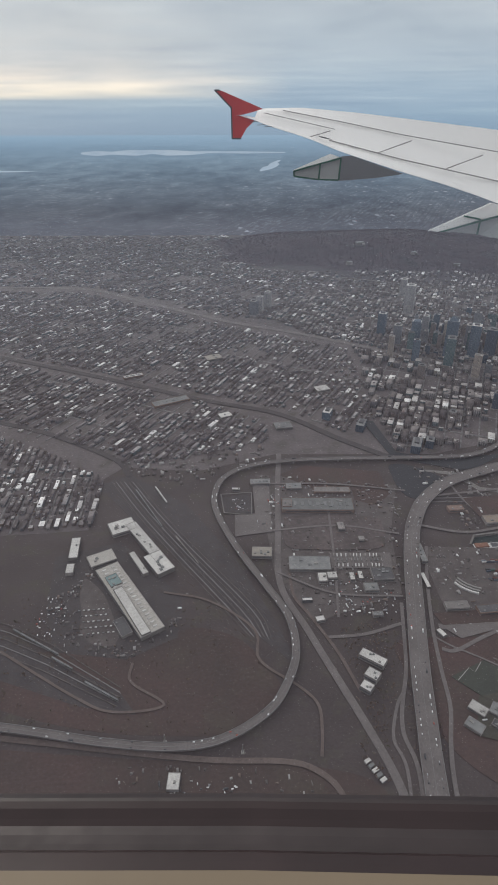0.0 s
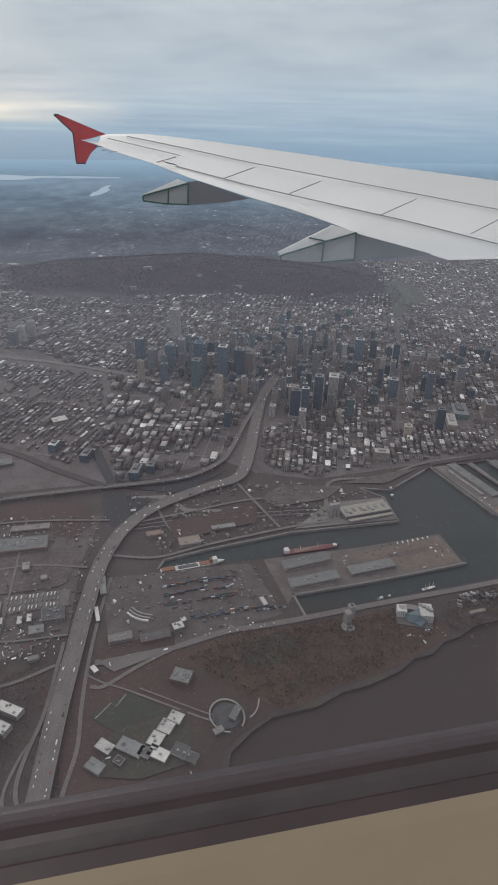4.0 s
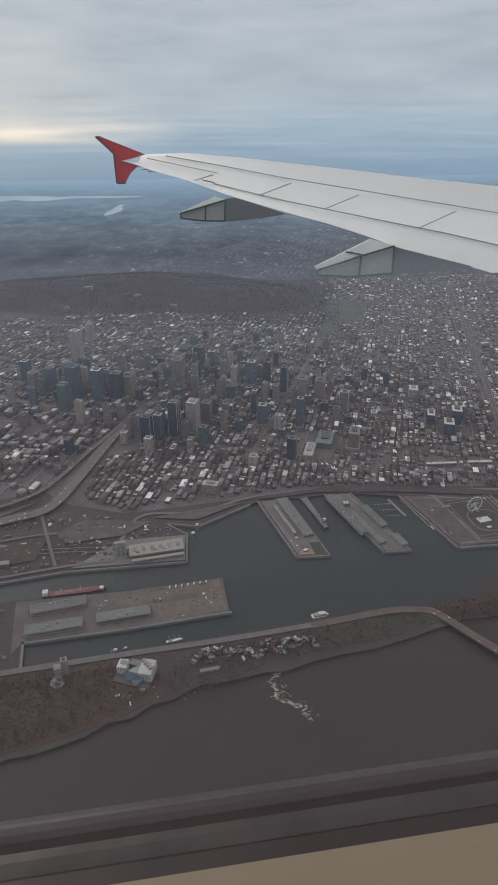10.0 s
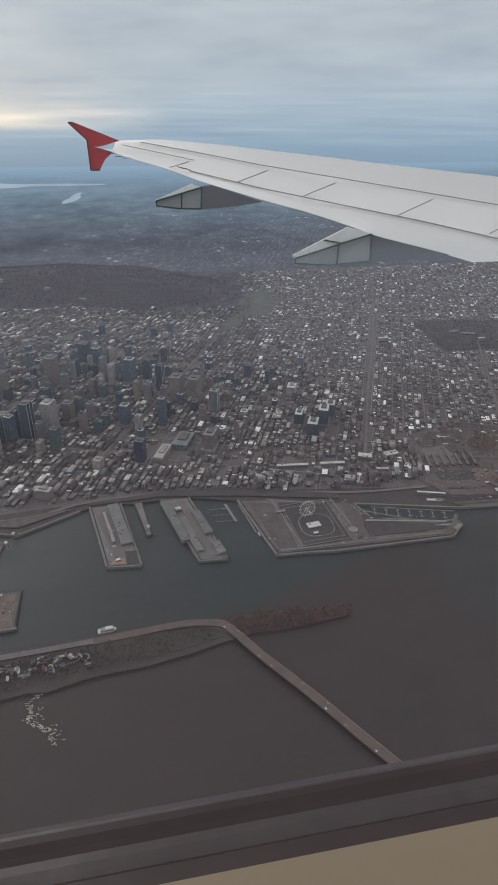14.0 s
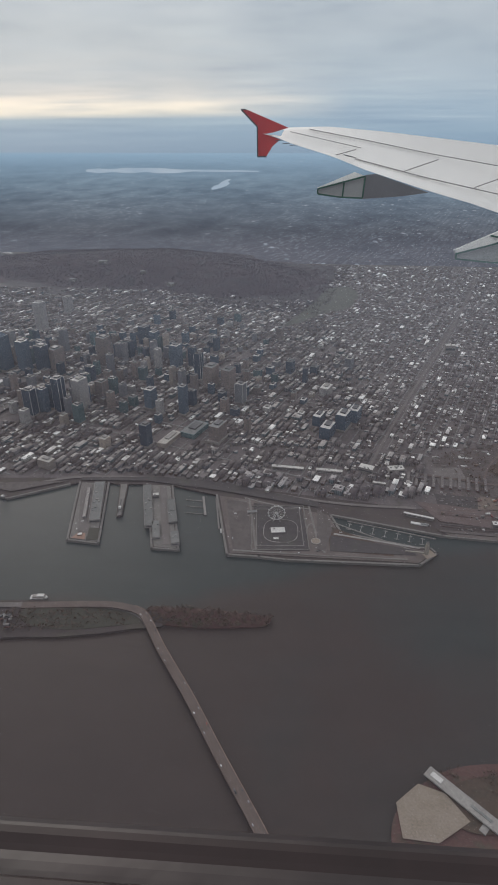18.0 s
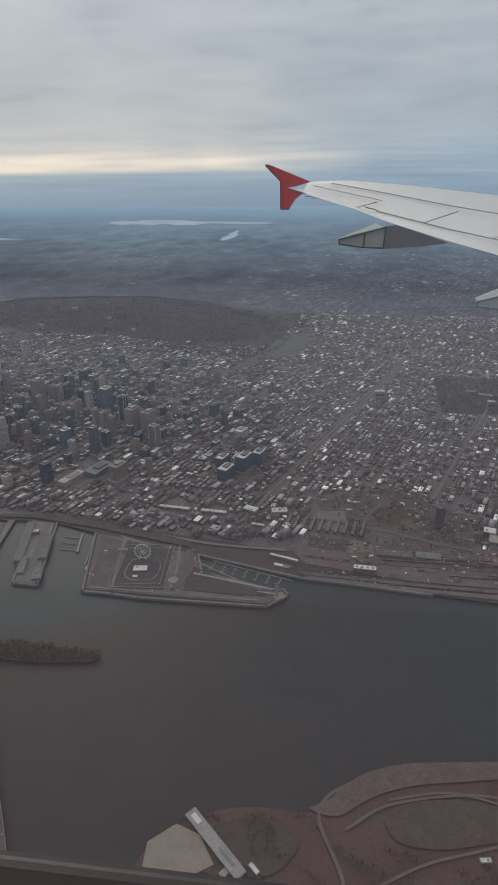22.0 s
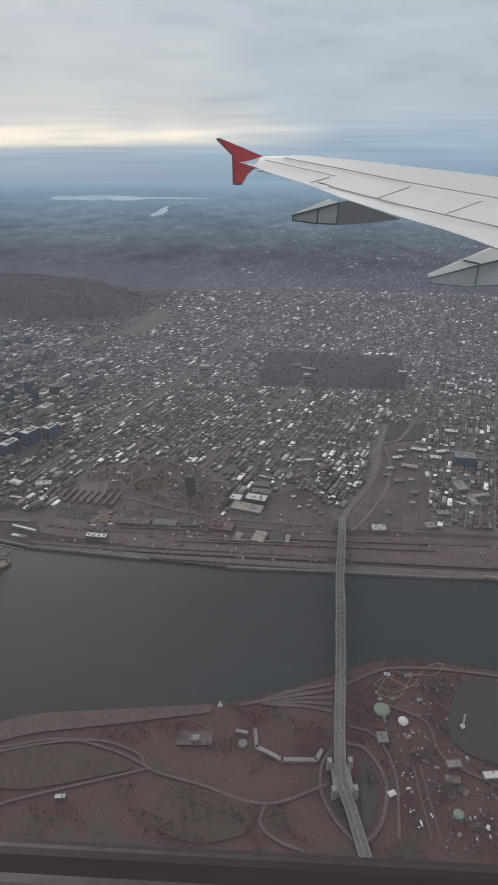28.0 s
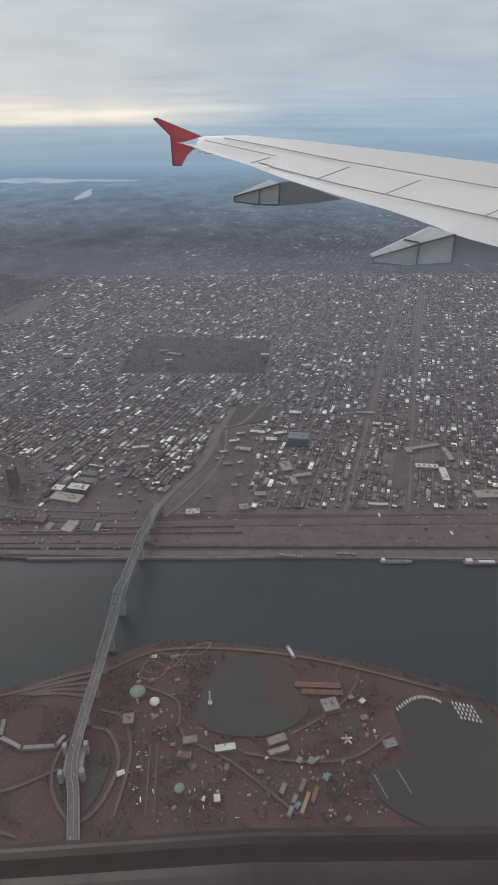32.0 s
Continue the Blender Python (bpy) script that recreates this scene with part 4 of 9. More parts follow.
patch("yard", [(2, 156), (44, 150), (38, 128), (36, 105), (14, 96), (6, 112)], YARD, "gravel and asphalt yards of an industrial estate", 0.04)
patch("yard", [(44, 122), (60, 121.5), (82, 121), (86, 101), (60, 97), (45, 97)], YARD, "container terminal yard", 0.045)
patch("quay", [(86, 121.6), (114, 121.6), (138.6, 123), (139, 110.4), (114, 108.3), (90.5, 107.3), (88, 104)], PAVED, "worn concrete quay with warehouses", 0.06)
patch("lot", [(110, 118), (122, 120.6), (137.6, 122.2), (138.4, 111), (123, 109.8), (121, 113.6)], CLAY_DIRT, "brown gravel storage lot at the pier end", 0.1)
patch("lot", [(117, 116.4), (123, 117.6), (131, 118.4), (133.4, 117.6), (131, 116.4), (123, 115.6)], RAIL_BROWN, "rust-brown heap along the storage lot")
patch("lot", [(8.8, 156), (17.4, 161), (40, 157.6), (41.6, 146), (36.4, 140), (30.4, 142.6), (30.2, 148.4), (18.7, 148.4)], FIELD, "bare reddish brown lots below the highway")
patch("pond", rounded([(43.6, 161.6), (48, 162), (53, 160), (57.6, 156), (60.6, 151.6), (55.6, 146.7), (52.6, 142.6), (46, 143.4), (44, 150)]), DARK_WATER, "dark canal basin inside the highway bend")
patch("quay", [(54.4, 158.6), (63.9, 157.2), (69, 149), (79, 146.6), (79, 145.4), (68, 147.4), (62.6, 155.4), (55, 157.4)], QUAY, "pale stone quay of the canal basin")
patch("park", [(44, 94), (58, 94), (72, 97), (100, 97), (112, 98), (122, 93), (124, 88), (116, 84.4), (106, 81), (98, 79.2), (92, 78.6), (84, 76), (79, 75), (70, 82), (62, 90)], SCRUB, "brown winter park woodland")
patch("field", [(87, 93), (92, 94.2), (97, 92.6), (99, 89), (104, 86), (98, 84.4), (93, 85.6), (89, 83.6), (86, 87), (84.4, 90)], DRY, "ochre dry grass in the winter wood")
patch("field", [(74, 94), (84, 96), (88, 92), (80, 86), (73, 89)], GRASS, "dull green clearing in the winter wood")
patch("park", [(160, 103), (186, 103), (192, 100), (186, 98.4), (172, 95.4), (163, 95.8), (158, 99)], GRASS, "dull green grass strip beside the shore road", 0.04)
patch("park", [(30, 91), (40, 92), (60, 92), (64, 84), (58, 70), (72, 60), (44, 58), (36, 66)], FIELD, "dull winter grass round apartment blocks", 0.03)
patch("field", [(60, 92), (66, 87), (78, 76), (75, 74.4), (70, 72.2), (66, 69.4), (63, 62), (59, 64), (58.4, 72), (64, 84)], FIELD, "dull brown ground round the oval wall")
patch("lot", [(272, 180), (280, 189), (296, 194.6), (310, 188), (321, 177), (320.6, 160), (317, 151), (284, 151), (271, 160)], BARE, "bare mauve-brown lots awaiting building")
patch("lot", [(269, 161), (282.6, 157.4), (283, 151), (269, 152.6)], RAIL, "dark asphalt car park by the railway")
patch("lot", [(271, 176.6), (280.4, 177.6), (281.6, 164), (271.4, 166.4)], ASPHALT, "asphalt car park with rows of bays")
patch("lot", [(271, 160.6), (281.4, 159.6), (280.4, 153), (271, 153.4)], RAIL, "dark asphalt lot with bay lines", 0.06)
patch("lot", rounded([(280.3, 151), (282.3, 160.5), (286.4, 160), (289.3, 157.7), (289.8, 148.5), (282.4, 146.7)]), CLAY_DIRT, "orange-brown earth lot under works", 0.06)
patch("lot", rounded([(288.6, 167.9), (292, 169), (295.6, 168.7), (296.6, 163), (295.9, 158.5), (290.4, 157.9)]), YARD, "tan gravel turning place")
patch("lot", [(289, 177), (294, 182), (298.5, 183.6), (304, 180), (305.6, 175.4), (300.1, 169.4), (292, 171.2)], DRY, "dull mown lot beside a curved street", 0.06)
patch("lot", [(312.5, 166), (315.4, 169), (323.4, 168.6), (321, 162.8)], YARD, "grey gravel lot below a brick tower", 0.06)
patch("lot", [(318, 158), (336, 158.6), (337, 171), (345, 177), (355, 170), (359.4, 158), (357, 151), (318, 151)], BARE, "bare ground beside the brewery")
patch("lot", [(343, 176), (349.4, 177), (352, 172), (345.6, 170)], DRY, "dull grass plot between lanes")
patch("lot", [(338, 163), (343, 162), (345, 156), (338, 157)], RAIL_BROWN, "dark brown waste ground between tracks")
patch("lot", [(346.4, 160.4), (355.6, 161.6), (356.4, 157), (347, 156.4)], YARD, "gravel lot beside the bridge ramp")
patch("lot", [(361.6, 159.2), (362.6, 162.5), (368.3, 165.9), (366.9, 157.7), (363.2, 153.1)], YARD, "grey brown plot beside the bridge approach")
patch("lot", [(368, 156), (373, 180), (377, 200), (381, 213), (390, 213), (391.5, 200), (393.6, 184), (389.4, 172), (389.6, 156)], BARE, "bare mauve land beside the bridge approach")
patch("lot", [(373.7, 177.1), (378.7, 184.2), (379.9, 174.6), (376.2, 170.2)], TRACK, "tan earth plot beside the bridge approach")
patch("lot", [(381, 188), (388, 190), (390, 181), (383, 178)], YARD, "gravel plot between works")
patch("lot", [(379, 154.3), (381.1, 164.3), (385.7, 164.4), (382.5, 153)], TRACK, "tan earth plot by the river road")
patch("lot", [(300.8, 169.7), (298, 173.2), (303.4, 175.5), (306.4, 172.2), (306.1, 167.6)], YARD, "pale gravel plot with a hedge")
patch("lot", [(437.4, 168.9), (443.4, 168.8), (450, 193), (443.8, 193.2)], YARD, "long grey asphalt lot")
patch("rail_yard", [(262, 156), (300, 150), (470, 153), (620, 152), (620, 139), (470, 138), (300, 141), (268, 146)], RAIL_BROWN, "rusty brown railway land along the quay", 0.04)
patch("quay", [(268, 140.5), (304, 138), (358, 136.8), (431, 136.2), (620, 132), (620, 129), (460, 132.3), (431, 133.3), (358, 134.3), (304, 136.4), (270, 139)], PAVED, "worn concrete river quay", 0.06)
patch("quay", [(201, 154), (207.4, 126.6), (258.6, 126.4), (263.6, 131), (238, 137.6), (235, 146.4), (215, 152)], PAVED, "worn paved quay with gardens", 0.06)
patch("garden", [(212.5, 150), (227.2, 149.6), (228.5, 131), (223.6, 131), (223.3, 128.8), (215.3, 129.2)], SCRUB, "brown winter gardens round a skating pavilion")
patch("garden", [(234.6, 141.2), (252.6, 131.8), (252.4, 128.6), (235, 129.8)], SCRUB, "brown winter lawns on the long quay")
patch("garden", [(236, 137.6), (246, 133), (246, 131.6), (236, 133.4)], DRY, "dull lawn strip on the long quay")
patch("lot", [(203.6, 151.6), (209.8, 152), (212.4, 133.6), (206.6, 135.4)], ASPHALT, "grey asphalt car park on the quay")
patch("quay", [(154.8, 158), (160.8, 129.2), (168.9, 128.5), (163, 158.4)], QUAY, "long concrete pier", 0.06)
patch("quay", [(167.9, 158), (171.4, 141), (172.5, 141.5), (169.9, 158.4)], QUAY, "narrow concrete jetty between the piers")
patch("quay", [(177, 158.6), (185.7, 127.5), (192.2, 127.3), (184.2, 158.3)], QUAY, "long concrete pier", 0.06)
patch("quay", [(98, 133), (129.3, 132), (130, 143.6), (112, 144)], QUAY, "concrete grain quay", 0.06)
patch("park", [(330, 322), (340, 324), (403, 316), (398, 271), (327, 272)], CITY_PARK, "large dull brown city park", 0.05)
patch("park", [(180, 352), (236, 340), (250, 400), (262, 467), (200, 473), (152, 498), (-20, 498), (-10, 420), (62, 372)], WOOD_FLOOR, "dark wooded slopes at the foot of the hill")
patch("field", [(214, 320), (224, 345), (236, 382), (241, 404), (258, 409), (262, 388), (254, 358), (240, 349), (228, 332)], MEADOW, "dull green meadow along a parkway")
patch("field", [(381, 214), (398, 219), (400, 232), (384, 234)], GRASS, "dull green city square", 0.05)
patch("field", [(40.9, 81.5), (48.9, 85.6), (57.5, 78.6), (53.5, 73.7), (48.4, 74.4)], SPORTS, "dark green sports field")
patch("court", [(48.8, 75.9), (51.1, 79.1), (54.9, 77.5), (53.2, 73.8)], FIELD, "reddish brown sports court beside the field")
patch("lot", [(-8.3, 143.3), (0.1, 146.1), (1.0, 136.5), (-7.1, 135.8)], RAIL, "dark asphalt parking lot with a pale border")
patch("lot", [(0.7, 150.5), (5.7, 151), (5.9, 128), (-4, 126), (-4.3, 135.4), (1.4, 136)], ASPHALT, "grey asphalt works yard")
patch("lot", rounded([(9.5, 134.6), (22, 135.2), (36, 134.6), (36.4, 128), (35, 121), (22, 120.4), (9.2, 121), (8.8, 128)]), BARE, "bare brown construction ground")
patch("lot", [(20.4, 119.4), (36, 119.4), (35.6, 113.6), (20.4, 113.6)], ASPHALT, "asphalt lorry park")
patch("lot", [(43, 94.4), (58.5, 97.2), (59.3, 95.4), (46, 91.4)], ASPHALT, "narrow grey car park strip")
patch("lot", [(41.8, 98.6), (60, 100.4), (59.4, 96.3), (43, 95.2)], FIELD, "bare reddish lot beside the harbour yard")
patch("lot", [(42, 68.6), (45, 77), (60, 79.6), (60, 68), (50, 66.4)], GRASS, "dull lawns between apartment blocks")
patch("pond", [(46, 165.5), (66, 158), (72, 160), (84, 168), (60, 163.5), (48, 169), (44, 190), (40, 190)], DARK_WATER, "dark canal basin", 0.07)

# islands
ISLAND = [(244, 30), (243, 57), (246.5, 62.5), (255, 68.3), (264, 70), (272, 69.5), (275.6, 71), (281.7, 78), (290.7, 82), (308, 84.3), (329.4, 87.2), (341.4, 90.9), (355, 97),
          (367.5, 103.2), (380, 102.6), (400, 100.2), (416.4, 95.9), (431.8, 91), (442, 84.5), (452, 72), (458, 50), (455, 20), (300, 10)]
structure("island", slab(rounded(ISLAND), -1.6, 0.0), PARK, "island with brown winter parkland")
for outline in ([(353.2, 77), (356, 79.4), (356.6, 70), (356.2, 61.4), (354, 65), (352.8, 70)], [(359.6, 77.4), (361.6, 75.4), (362.6, 71), (361.2, 65), (358.6, 61.4), (359, 70)],
                [(286, 71), (292, 74.4), (303, 76), (312, 74), (316, 71.4), (306, 68.4), (296, 65.6), (288, 66)], [(322, 69), (332, 68), (340, 66), (339, 61), (330, 58), (320, 61)],
                [(250, 62), (258, 66.4), (268, 68), (272, 64), (268, 58), (256, 56)]):
    patch("lawn", outline, DRY if outline[0][0] < 353 else GRASS, "dull winter lawn in the island park")
ISLET = [(189, 104.6), (199.8, 105.2), (212, 104.6), (220.4, 103.8), (219.4, 100.9), (204, 98.8), (190.2, 99.5)]
structure("islet", slab(rounded(ISLET), -1.6, -0.12), PARK, "small wooded islet of brown scrub")
patch("pond", rounded([(380.3, 90.8), (381.6, 95), (384, 97.6), (390, 98.9), (396.3, 97.4), (400, 92.8), (402.2, 86.9), (402, 82.7), (398.1, 79.4), (392.6, 77.4), (385.8, 77.5), (380.8, 79), (378, 82.3), (378.5, 86.4)]), POND, "dark green lagoon in the amusement park", 0.06)
patch("pond", rounded([(391.6, 98), (396, 96.8), (399.6, 92.6), (401.6, 87), (401.2, 83.2), (398, 80.8), (395.6, 83.6), (392.8, 87), (391.4, 92.6)]), SILTY, "brown silty shallows of the lagoon")
patch("pond", rounded([(420, 83.2), (421.2, 86), (424, 87.2), (428.4, 86.2), (432, 85.2), (437, 84.8), (440.4, 80), (442, 72), (438, 58), (424, 58), (415.4, 62.4), (412.6, 65.6), (413, 69.2), (418.6, 71.6), (421, 75.6), (420.6, 80)]), POND, "dark marina basin", 0.06)
patch("beach", [(272, 70.5), (276, 72), (282, 78.6), (291, 82.2), (308, 84.5), (329, 87.3), (329, 85.2), (308, 80.6), (292, 77.5), (284, 74), (278, 69)], BEACH, "pale brown gravel shore", 0.03)
patch("lot", [(244.6, 60.8), (249, 64.6), (253.6, 63.2), (257, 58.5), (251, 54.5), (245, 54.8)], SAND, "pale paved plaza", 0.05)
for k in range(5):
    a, b = (338 + k * 0.9, 88.4 - k * 0.1), (354.6, 94.6 - k * 1.8)
    structure("car_park", ribbon([(*a, 0.19 + 0.003 * k), ((a[0] + b[0]) / 2, (a[1] + b[1]) / 2 + 0.6, 0.19 + 0.003 * k), (*b, 0.19 + 0.003 * k)], 0.75, 0.05, 4), TRACK, "pale curved parking strip fanning out beside the bridge")

# ---- roads ----
ROADS = []


def road(points, width, material=ASPHALT, z=0.1, label="worn grey asphalt road", steps=6, name="road"):
    ROADS.append((points, width / 2 + 0.7))
    z = 0.2 + 0.003 * len(ROADS)
    return structure(name, ribbon(flat_line(points, z), width, 0.09, steps), material, label)


LOOP = [(-120, 76), (-80, 73), (-47, 69.9), (-27.3, 66.9), (-13.8, 66.0), (-4.6, 67.8), (3.9, 73.8), (8.2, 81.6), (9.7, 88.7), (8.5, 97.5), (3.6, 107.3), (-3.4, 120.6),
        (-8.7, 133.7), (-10.4, 143.0), (-8.3, 152.6), (-0.5, 159.5), (13.9, 162.9), (35.8, 164.1), (57.8, 164.6), (72, 166.2), (83, 173), (89, 182), (97, 199), (109, 222), (120, 242)]
MAIN = [(29.0, 30), (30.8, 50), (32.0, 61.8), (33.2, 70.9), (35.0, 83.7), (38.0, 100.7), (40.2, 113), (42.6, 124), (45.4, 132.4), (50.6, 142), (60, 151), (75.5, 158.3), (88, 163.5), (95.5, 181), (102.5, 202), (111, 225), (121, 243)]


def viaduct(name, line, width, height, label, paving=ASPHALT, rim=STONE):
    """A raised deck on piers, with edge barriers."""
    ROADS.append((line, width / 2 + 0.9))
    whole = tagged(root(name), label, "elevated road")
    pts = smooth_line(flat_line(line, height), 6)
    part("deck", ribbon(pts, width, 0.3, 0), paving, whole)
    for side in (-1, 1):
        edge = []
        for i, p in enumerate(pts):
            d = pts[min(i + 1, len(pts) - 1)] - pts[max(i - 1, 0)]
            edge.append(p + Vector((-d.y, d.x, 0)).normalized() * side * (width / 2 - 0.06) + Vector((0, 0, 0.12)))
        part("barrier", ribbon(edge, 0.12, 0.14, 0), rim, whole, "grey concrete barrier")
    mid = ribbon([p + Vector((0, 0, 0.03)) for p in pts], 0.08, 0.02, 0)
    part("median", mid, rim, whole)
    gone = 0.0
    for a, b in zip(pts, pts[1:]):
        gone += (b - a).length
        if gone > 4.0:
            gone = 0.0
            part("pier", block(b.x, b.y, 0.0, width * 0.5, 0.4, height - 0.3, math.degrees(math.atan2(b.y - a.y, b.x - a.x)) + 90), CONCRETE, whole)
    return whole


viaduct("elevated_road", LOOP, 1.7, 1.0, "grey elevated road curving in a wide loop", ASPHALT, STREET)
viaduct("elevated_road", MAIN, 4.0, 0.9, "broad grey elevated highway towards downtown", ASPHALT, STREET)
road([(28, 48), (29.6, 61.8), (28.5, 68.9), (29.5, 74.9), (32.2, 83.7), (34.1, 95), (35.2, 102)], 0.8)
road([(34.4, 50), (35.3, 60.1), (36.7, 67), (38.8, 74.8), (39.4, 83.6), (40.6, 95), (43.2, 110), (46, 122)], 0.8)
road([(26, 48), (27.6, 62), (26.4, 68), (28.5, 74.9), (30.4, 78)], 0.6)
road([(17, 91.8), (25.3, 92.7), (33.8, 95.7)], 0.8)
road([(9.4, 168), (8.3, 150), (7.6, 130), (7.2, 108.5), (12.7, 93.8), (17.6, 81.4), (21.8, 70.9), (25.5, 60.1), (27.5, 48)], 1.6)
road([(9.6, 112), (10.4, 104), (13.6, 98), (18.5, 88), (22, 78)], 0.7, TRACK, label="pale gravel road beside the street")
road([(-60, 69.6), (-46.8, 68.2), (-10.6, 64.2), (5.6, 63.7), (11.5, 62.1), (15.5, 58), (17, 50)], 1.1, TRACK, label="pale service road")
road([(-24.7, 85.1), (-24.2, 80.3), (-16.9, 75.1), (-26.6, 73.6), (-35, 77), (-53.5, 88.1)], 0.55, TRACK, label="pale dirt track across the field")
road([(-20.6, 105.5), (-9.7, 102.7), (0.8, 94.2), (1.9, 85.8), (9.4, 79.6), (13.1, 75.4), (13.4, 70), (12.8, 64.6)], 0.6, TRACK, label="pale dirt track")
road([(42, 94.7), (58, 95.6), (71.4, 98.1), (85, 98.4), (114, 100), (140, 101.2), (168.7, 103.4), (181, 103.8), (188, 101.6), (192, 97.5)], 1.6, label="grey shore road")
road([(40.2, 92), (43.2, 89.4), (48.9, 86), (62, 77.2), (65, 75.6)], 0.45)
road([(51.1, 86.2), (62.8, 78.2), (65.4, 77)], 0.35)
road([(42, 80.6), (45.2, 83.7), (46.2, 82.7), (48.2, 85.2)], 0.16, CONCRETE, steps=1, label="white line across the sports field", name="field_line")
road([(41, 88.6), (44, 88.2), (52, 92.4), (62, 96.6)], 0.9)
road([(210.5, 153.1), (214.6, 127.8)], 0.6, QUAY, steps=1, label="pale paved walk across the quay")
road([(209, 153.6), (217.4, 150.6), (226.3, 149.4), (229.6, 149)], 0.5, QUAY, label="pale paved walk across the quay")
road([(228.8, 152.9), (230.4, 142), (232, 132.2), (233.6, 128.6)], 0.6, QUAY, label="pale paved walk across the quay")
road([(228.6, 130.7), (228.7, 139.8), (230.7, 142.2)], 0.4, QUAY, label="pale paved walk across the quay")
road([(236, 143), (246, 137.6), (258, 131.6)], 0.45, QUAY, label="pale paved walk along the marina")
road([(-160, 356), (-97.5, 353), (-60, 329), (-12, 296.3), (21, 280), (46.6, 265), (75, 247), (108, 236)], 3.0, label="broad grey motorway")
road([(-140, 262), (-70, 232), (-20, 208), (10, 196), (30, 178), (46, 165)], 2.6, RAIL, label="dark railway cutting between districts")
road([(-140, 205), (-80, 186), (-45, 166), (-37, 155)], 2.2, RAIL, label="dark railway line between houses")
road([(110, 134), (112, 146), (118, 156), (135, 155), (152, 161), (176, 162.5), (200, 160), (236, 153), (262, 152)], 1.2, label="grey waterfront street")
road([(247, 168), (272, 235), (297, 297), (333, 396), (350, 450)], 1.0, label="straight grey boulevard")
road([(155, 187), (190, 262), (215, 318)], 0.9, label="straight grey street")
road([(420, 155), (450, 258), (481, 362), (505, 440)], 1.1, label="straight grey boulevard")
road([(440, 155), (462, 238), (484, 320), (512, 420)], 0.9, label="straight grey street")
road([(373.5, 192.1), (376.1, 207.6), (380.3, 213.6), (387.7, 218.2), (397.9, 238.8), (402.4, 246.4)], 1.3, label="curved slip road into the house district")
road([(360.6, 153), (361.4, 160), (365, 169), (371.5, 181), (376, 196), (378.6, 211), (384, 232)], 2.2, label="bridge approach road curving through the city")
road([(363.4, 153), (368.6, 161), (377, 178), (381, 196), (381, 211)], 1.0)
road([(312, 190), (330, 233), (352, 285)], 1.1)
road([(266, 172), (290, 167), (318, 158.6), (352, 155.6)], 1.2, TRACK, label="pale road across bare lots")
road([(283, 153), (300, 154), (318, 154), (352, 151.6)], 0.8, TRACK, label="pale road beside the railway")
road([(286, 168), (290, 178), (298, 190)], 0.7, TRACK, label="pale lane across bare lots")
road([(283.9, 78.3), (276.5, 73.5), (274.8, 68.3), (278.8, 59.2), (280, 50)], 0.7, TRACK, label="pale park path")
road([(279.6, 67.4), (288.4, 73.3), (304.9, 77), (315.2, 74.9), (318.6, 71.6), (328.4, 69.3), (341.4, 66.4), (352.9, 71)], 0.55, TRACK, label="pale park path")
road([(341.4, 66.4), (340.6, 62.8), (343.7, 60.1), (348.5, 58.6)], 0.55, TRACK, label="pale park path")
road([(318.7, 71.8), (302.2, 66.3), (292.8, 62.9), (284, 58)], 0.5, TRACK, label="pale park path")
road([(287.7, 74), (299.5, 76.8), (310.5, 75), (318.7, 71.8)], 0.5, TRACK, label="pale park path")
road([(335, 87.6), (345, 90.3), (356, 93.6), (368, 99.8), (385, 100.2), (402, 97.6), (416, 93.6), (432, 88)], 0.7, TRACK, label="pale road round the island")
road([(356, 80), (352.4, 76), (351.6, 70), (353.6, 65), (357, 61)], 0.6, TRACK, label="curved bridge ramp")
road([(357, 80), (361, 78.6), (364, 72), (362, 64), (358, 60)], 0.7, TRACK, label="curved bridge ramp")
road([(358, 84), (363, 82), (366, 74), (365, 62)], 0.6, TRACK, label="curved bridge ramp")
road([(369.6, 76), (370.6, 62)], 0.35, TRACK, steps=1, label="pale parade path")
road([(371, 76), (372.2, 62)], 0.35, TRACK, steps=1, label="pale parade path")
road([(388, 74), (400, 72), (410, 73), (418, 78)], 0.5, TRACK, label="pale path in the amusement park")
road([(366, 90), (374, 86), (376, 78), (386, 72), (398, 62)], 0.5, TRACK, label="pale path in the amusement park")
road([(398, 78), (404, 81.5), (410, 86), (414, 92)], 0.5, TRACK, label="pale path in the amusement park")
road([(6, 128.4), (24, 130.5), (40, 127)], 0.7)
road([(6, 150.6), (24, 150.6), (46, 147)], 0.7)
road([(20, 97.5), (21.5, 120), (22.5, 150)], 0.6)
road([(36, 104), (20, 105), (7, 112)], 0.6)
road([(45, 131), (58, 127.6), (72, 130.4), (97, 134), (110, 134.6)], 0.9)
road([(60, 152), (62, 142), (66, 132)], 0.7)
road([(86, 162), (90, 148), (94, 134.5)], 0.9)
road([(52, 144), (70, 147), (90, 150), (112, 147)], 0.8)
for k in range(5):
    structure("railway_track", ribbon(flat_line([(52, 140.5 + k * 0.9), (75, 141 + k * 0.9), (100, 139.4 + k * 0.9), (110, 138 + k)], 0.17 + 0.002 * k), 0.26, 0.05, 3), STREET if k % 2 else RAIL, "railway track by the harbour")
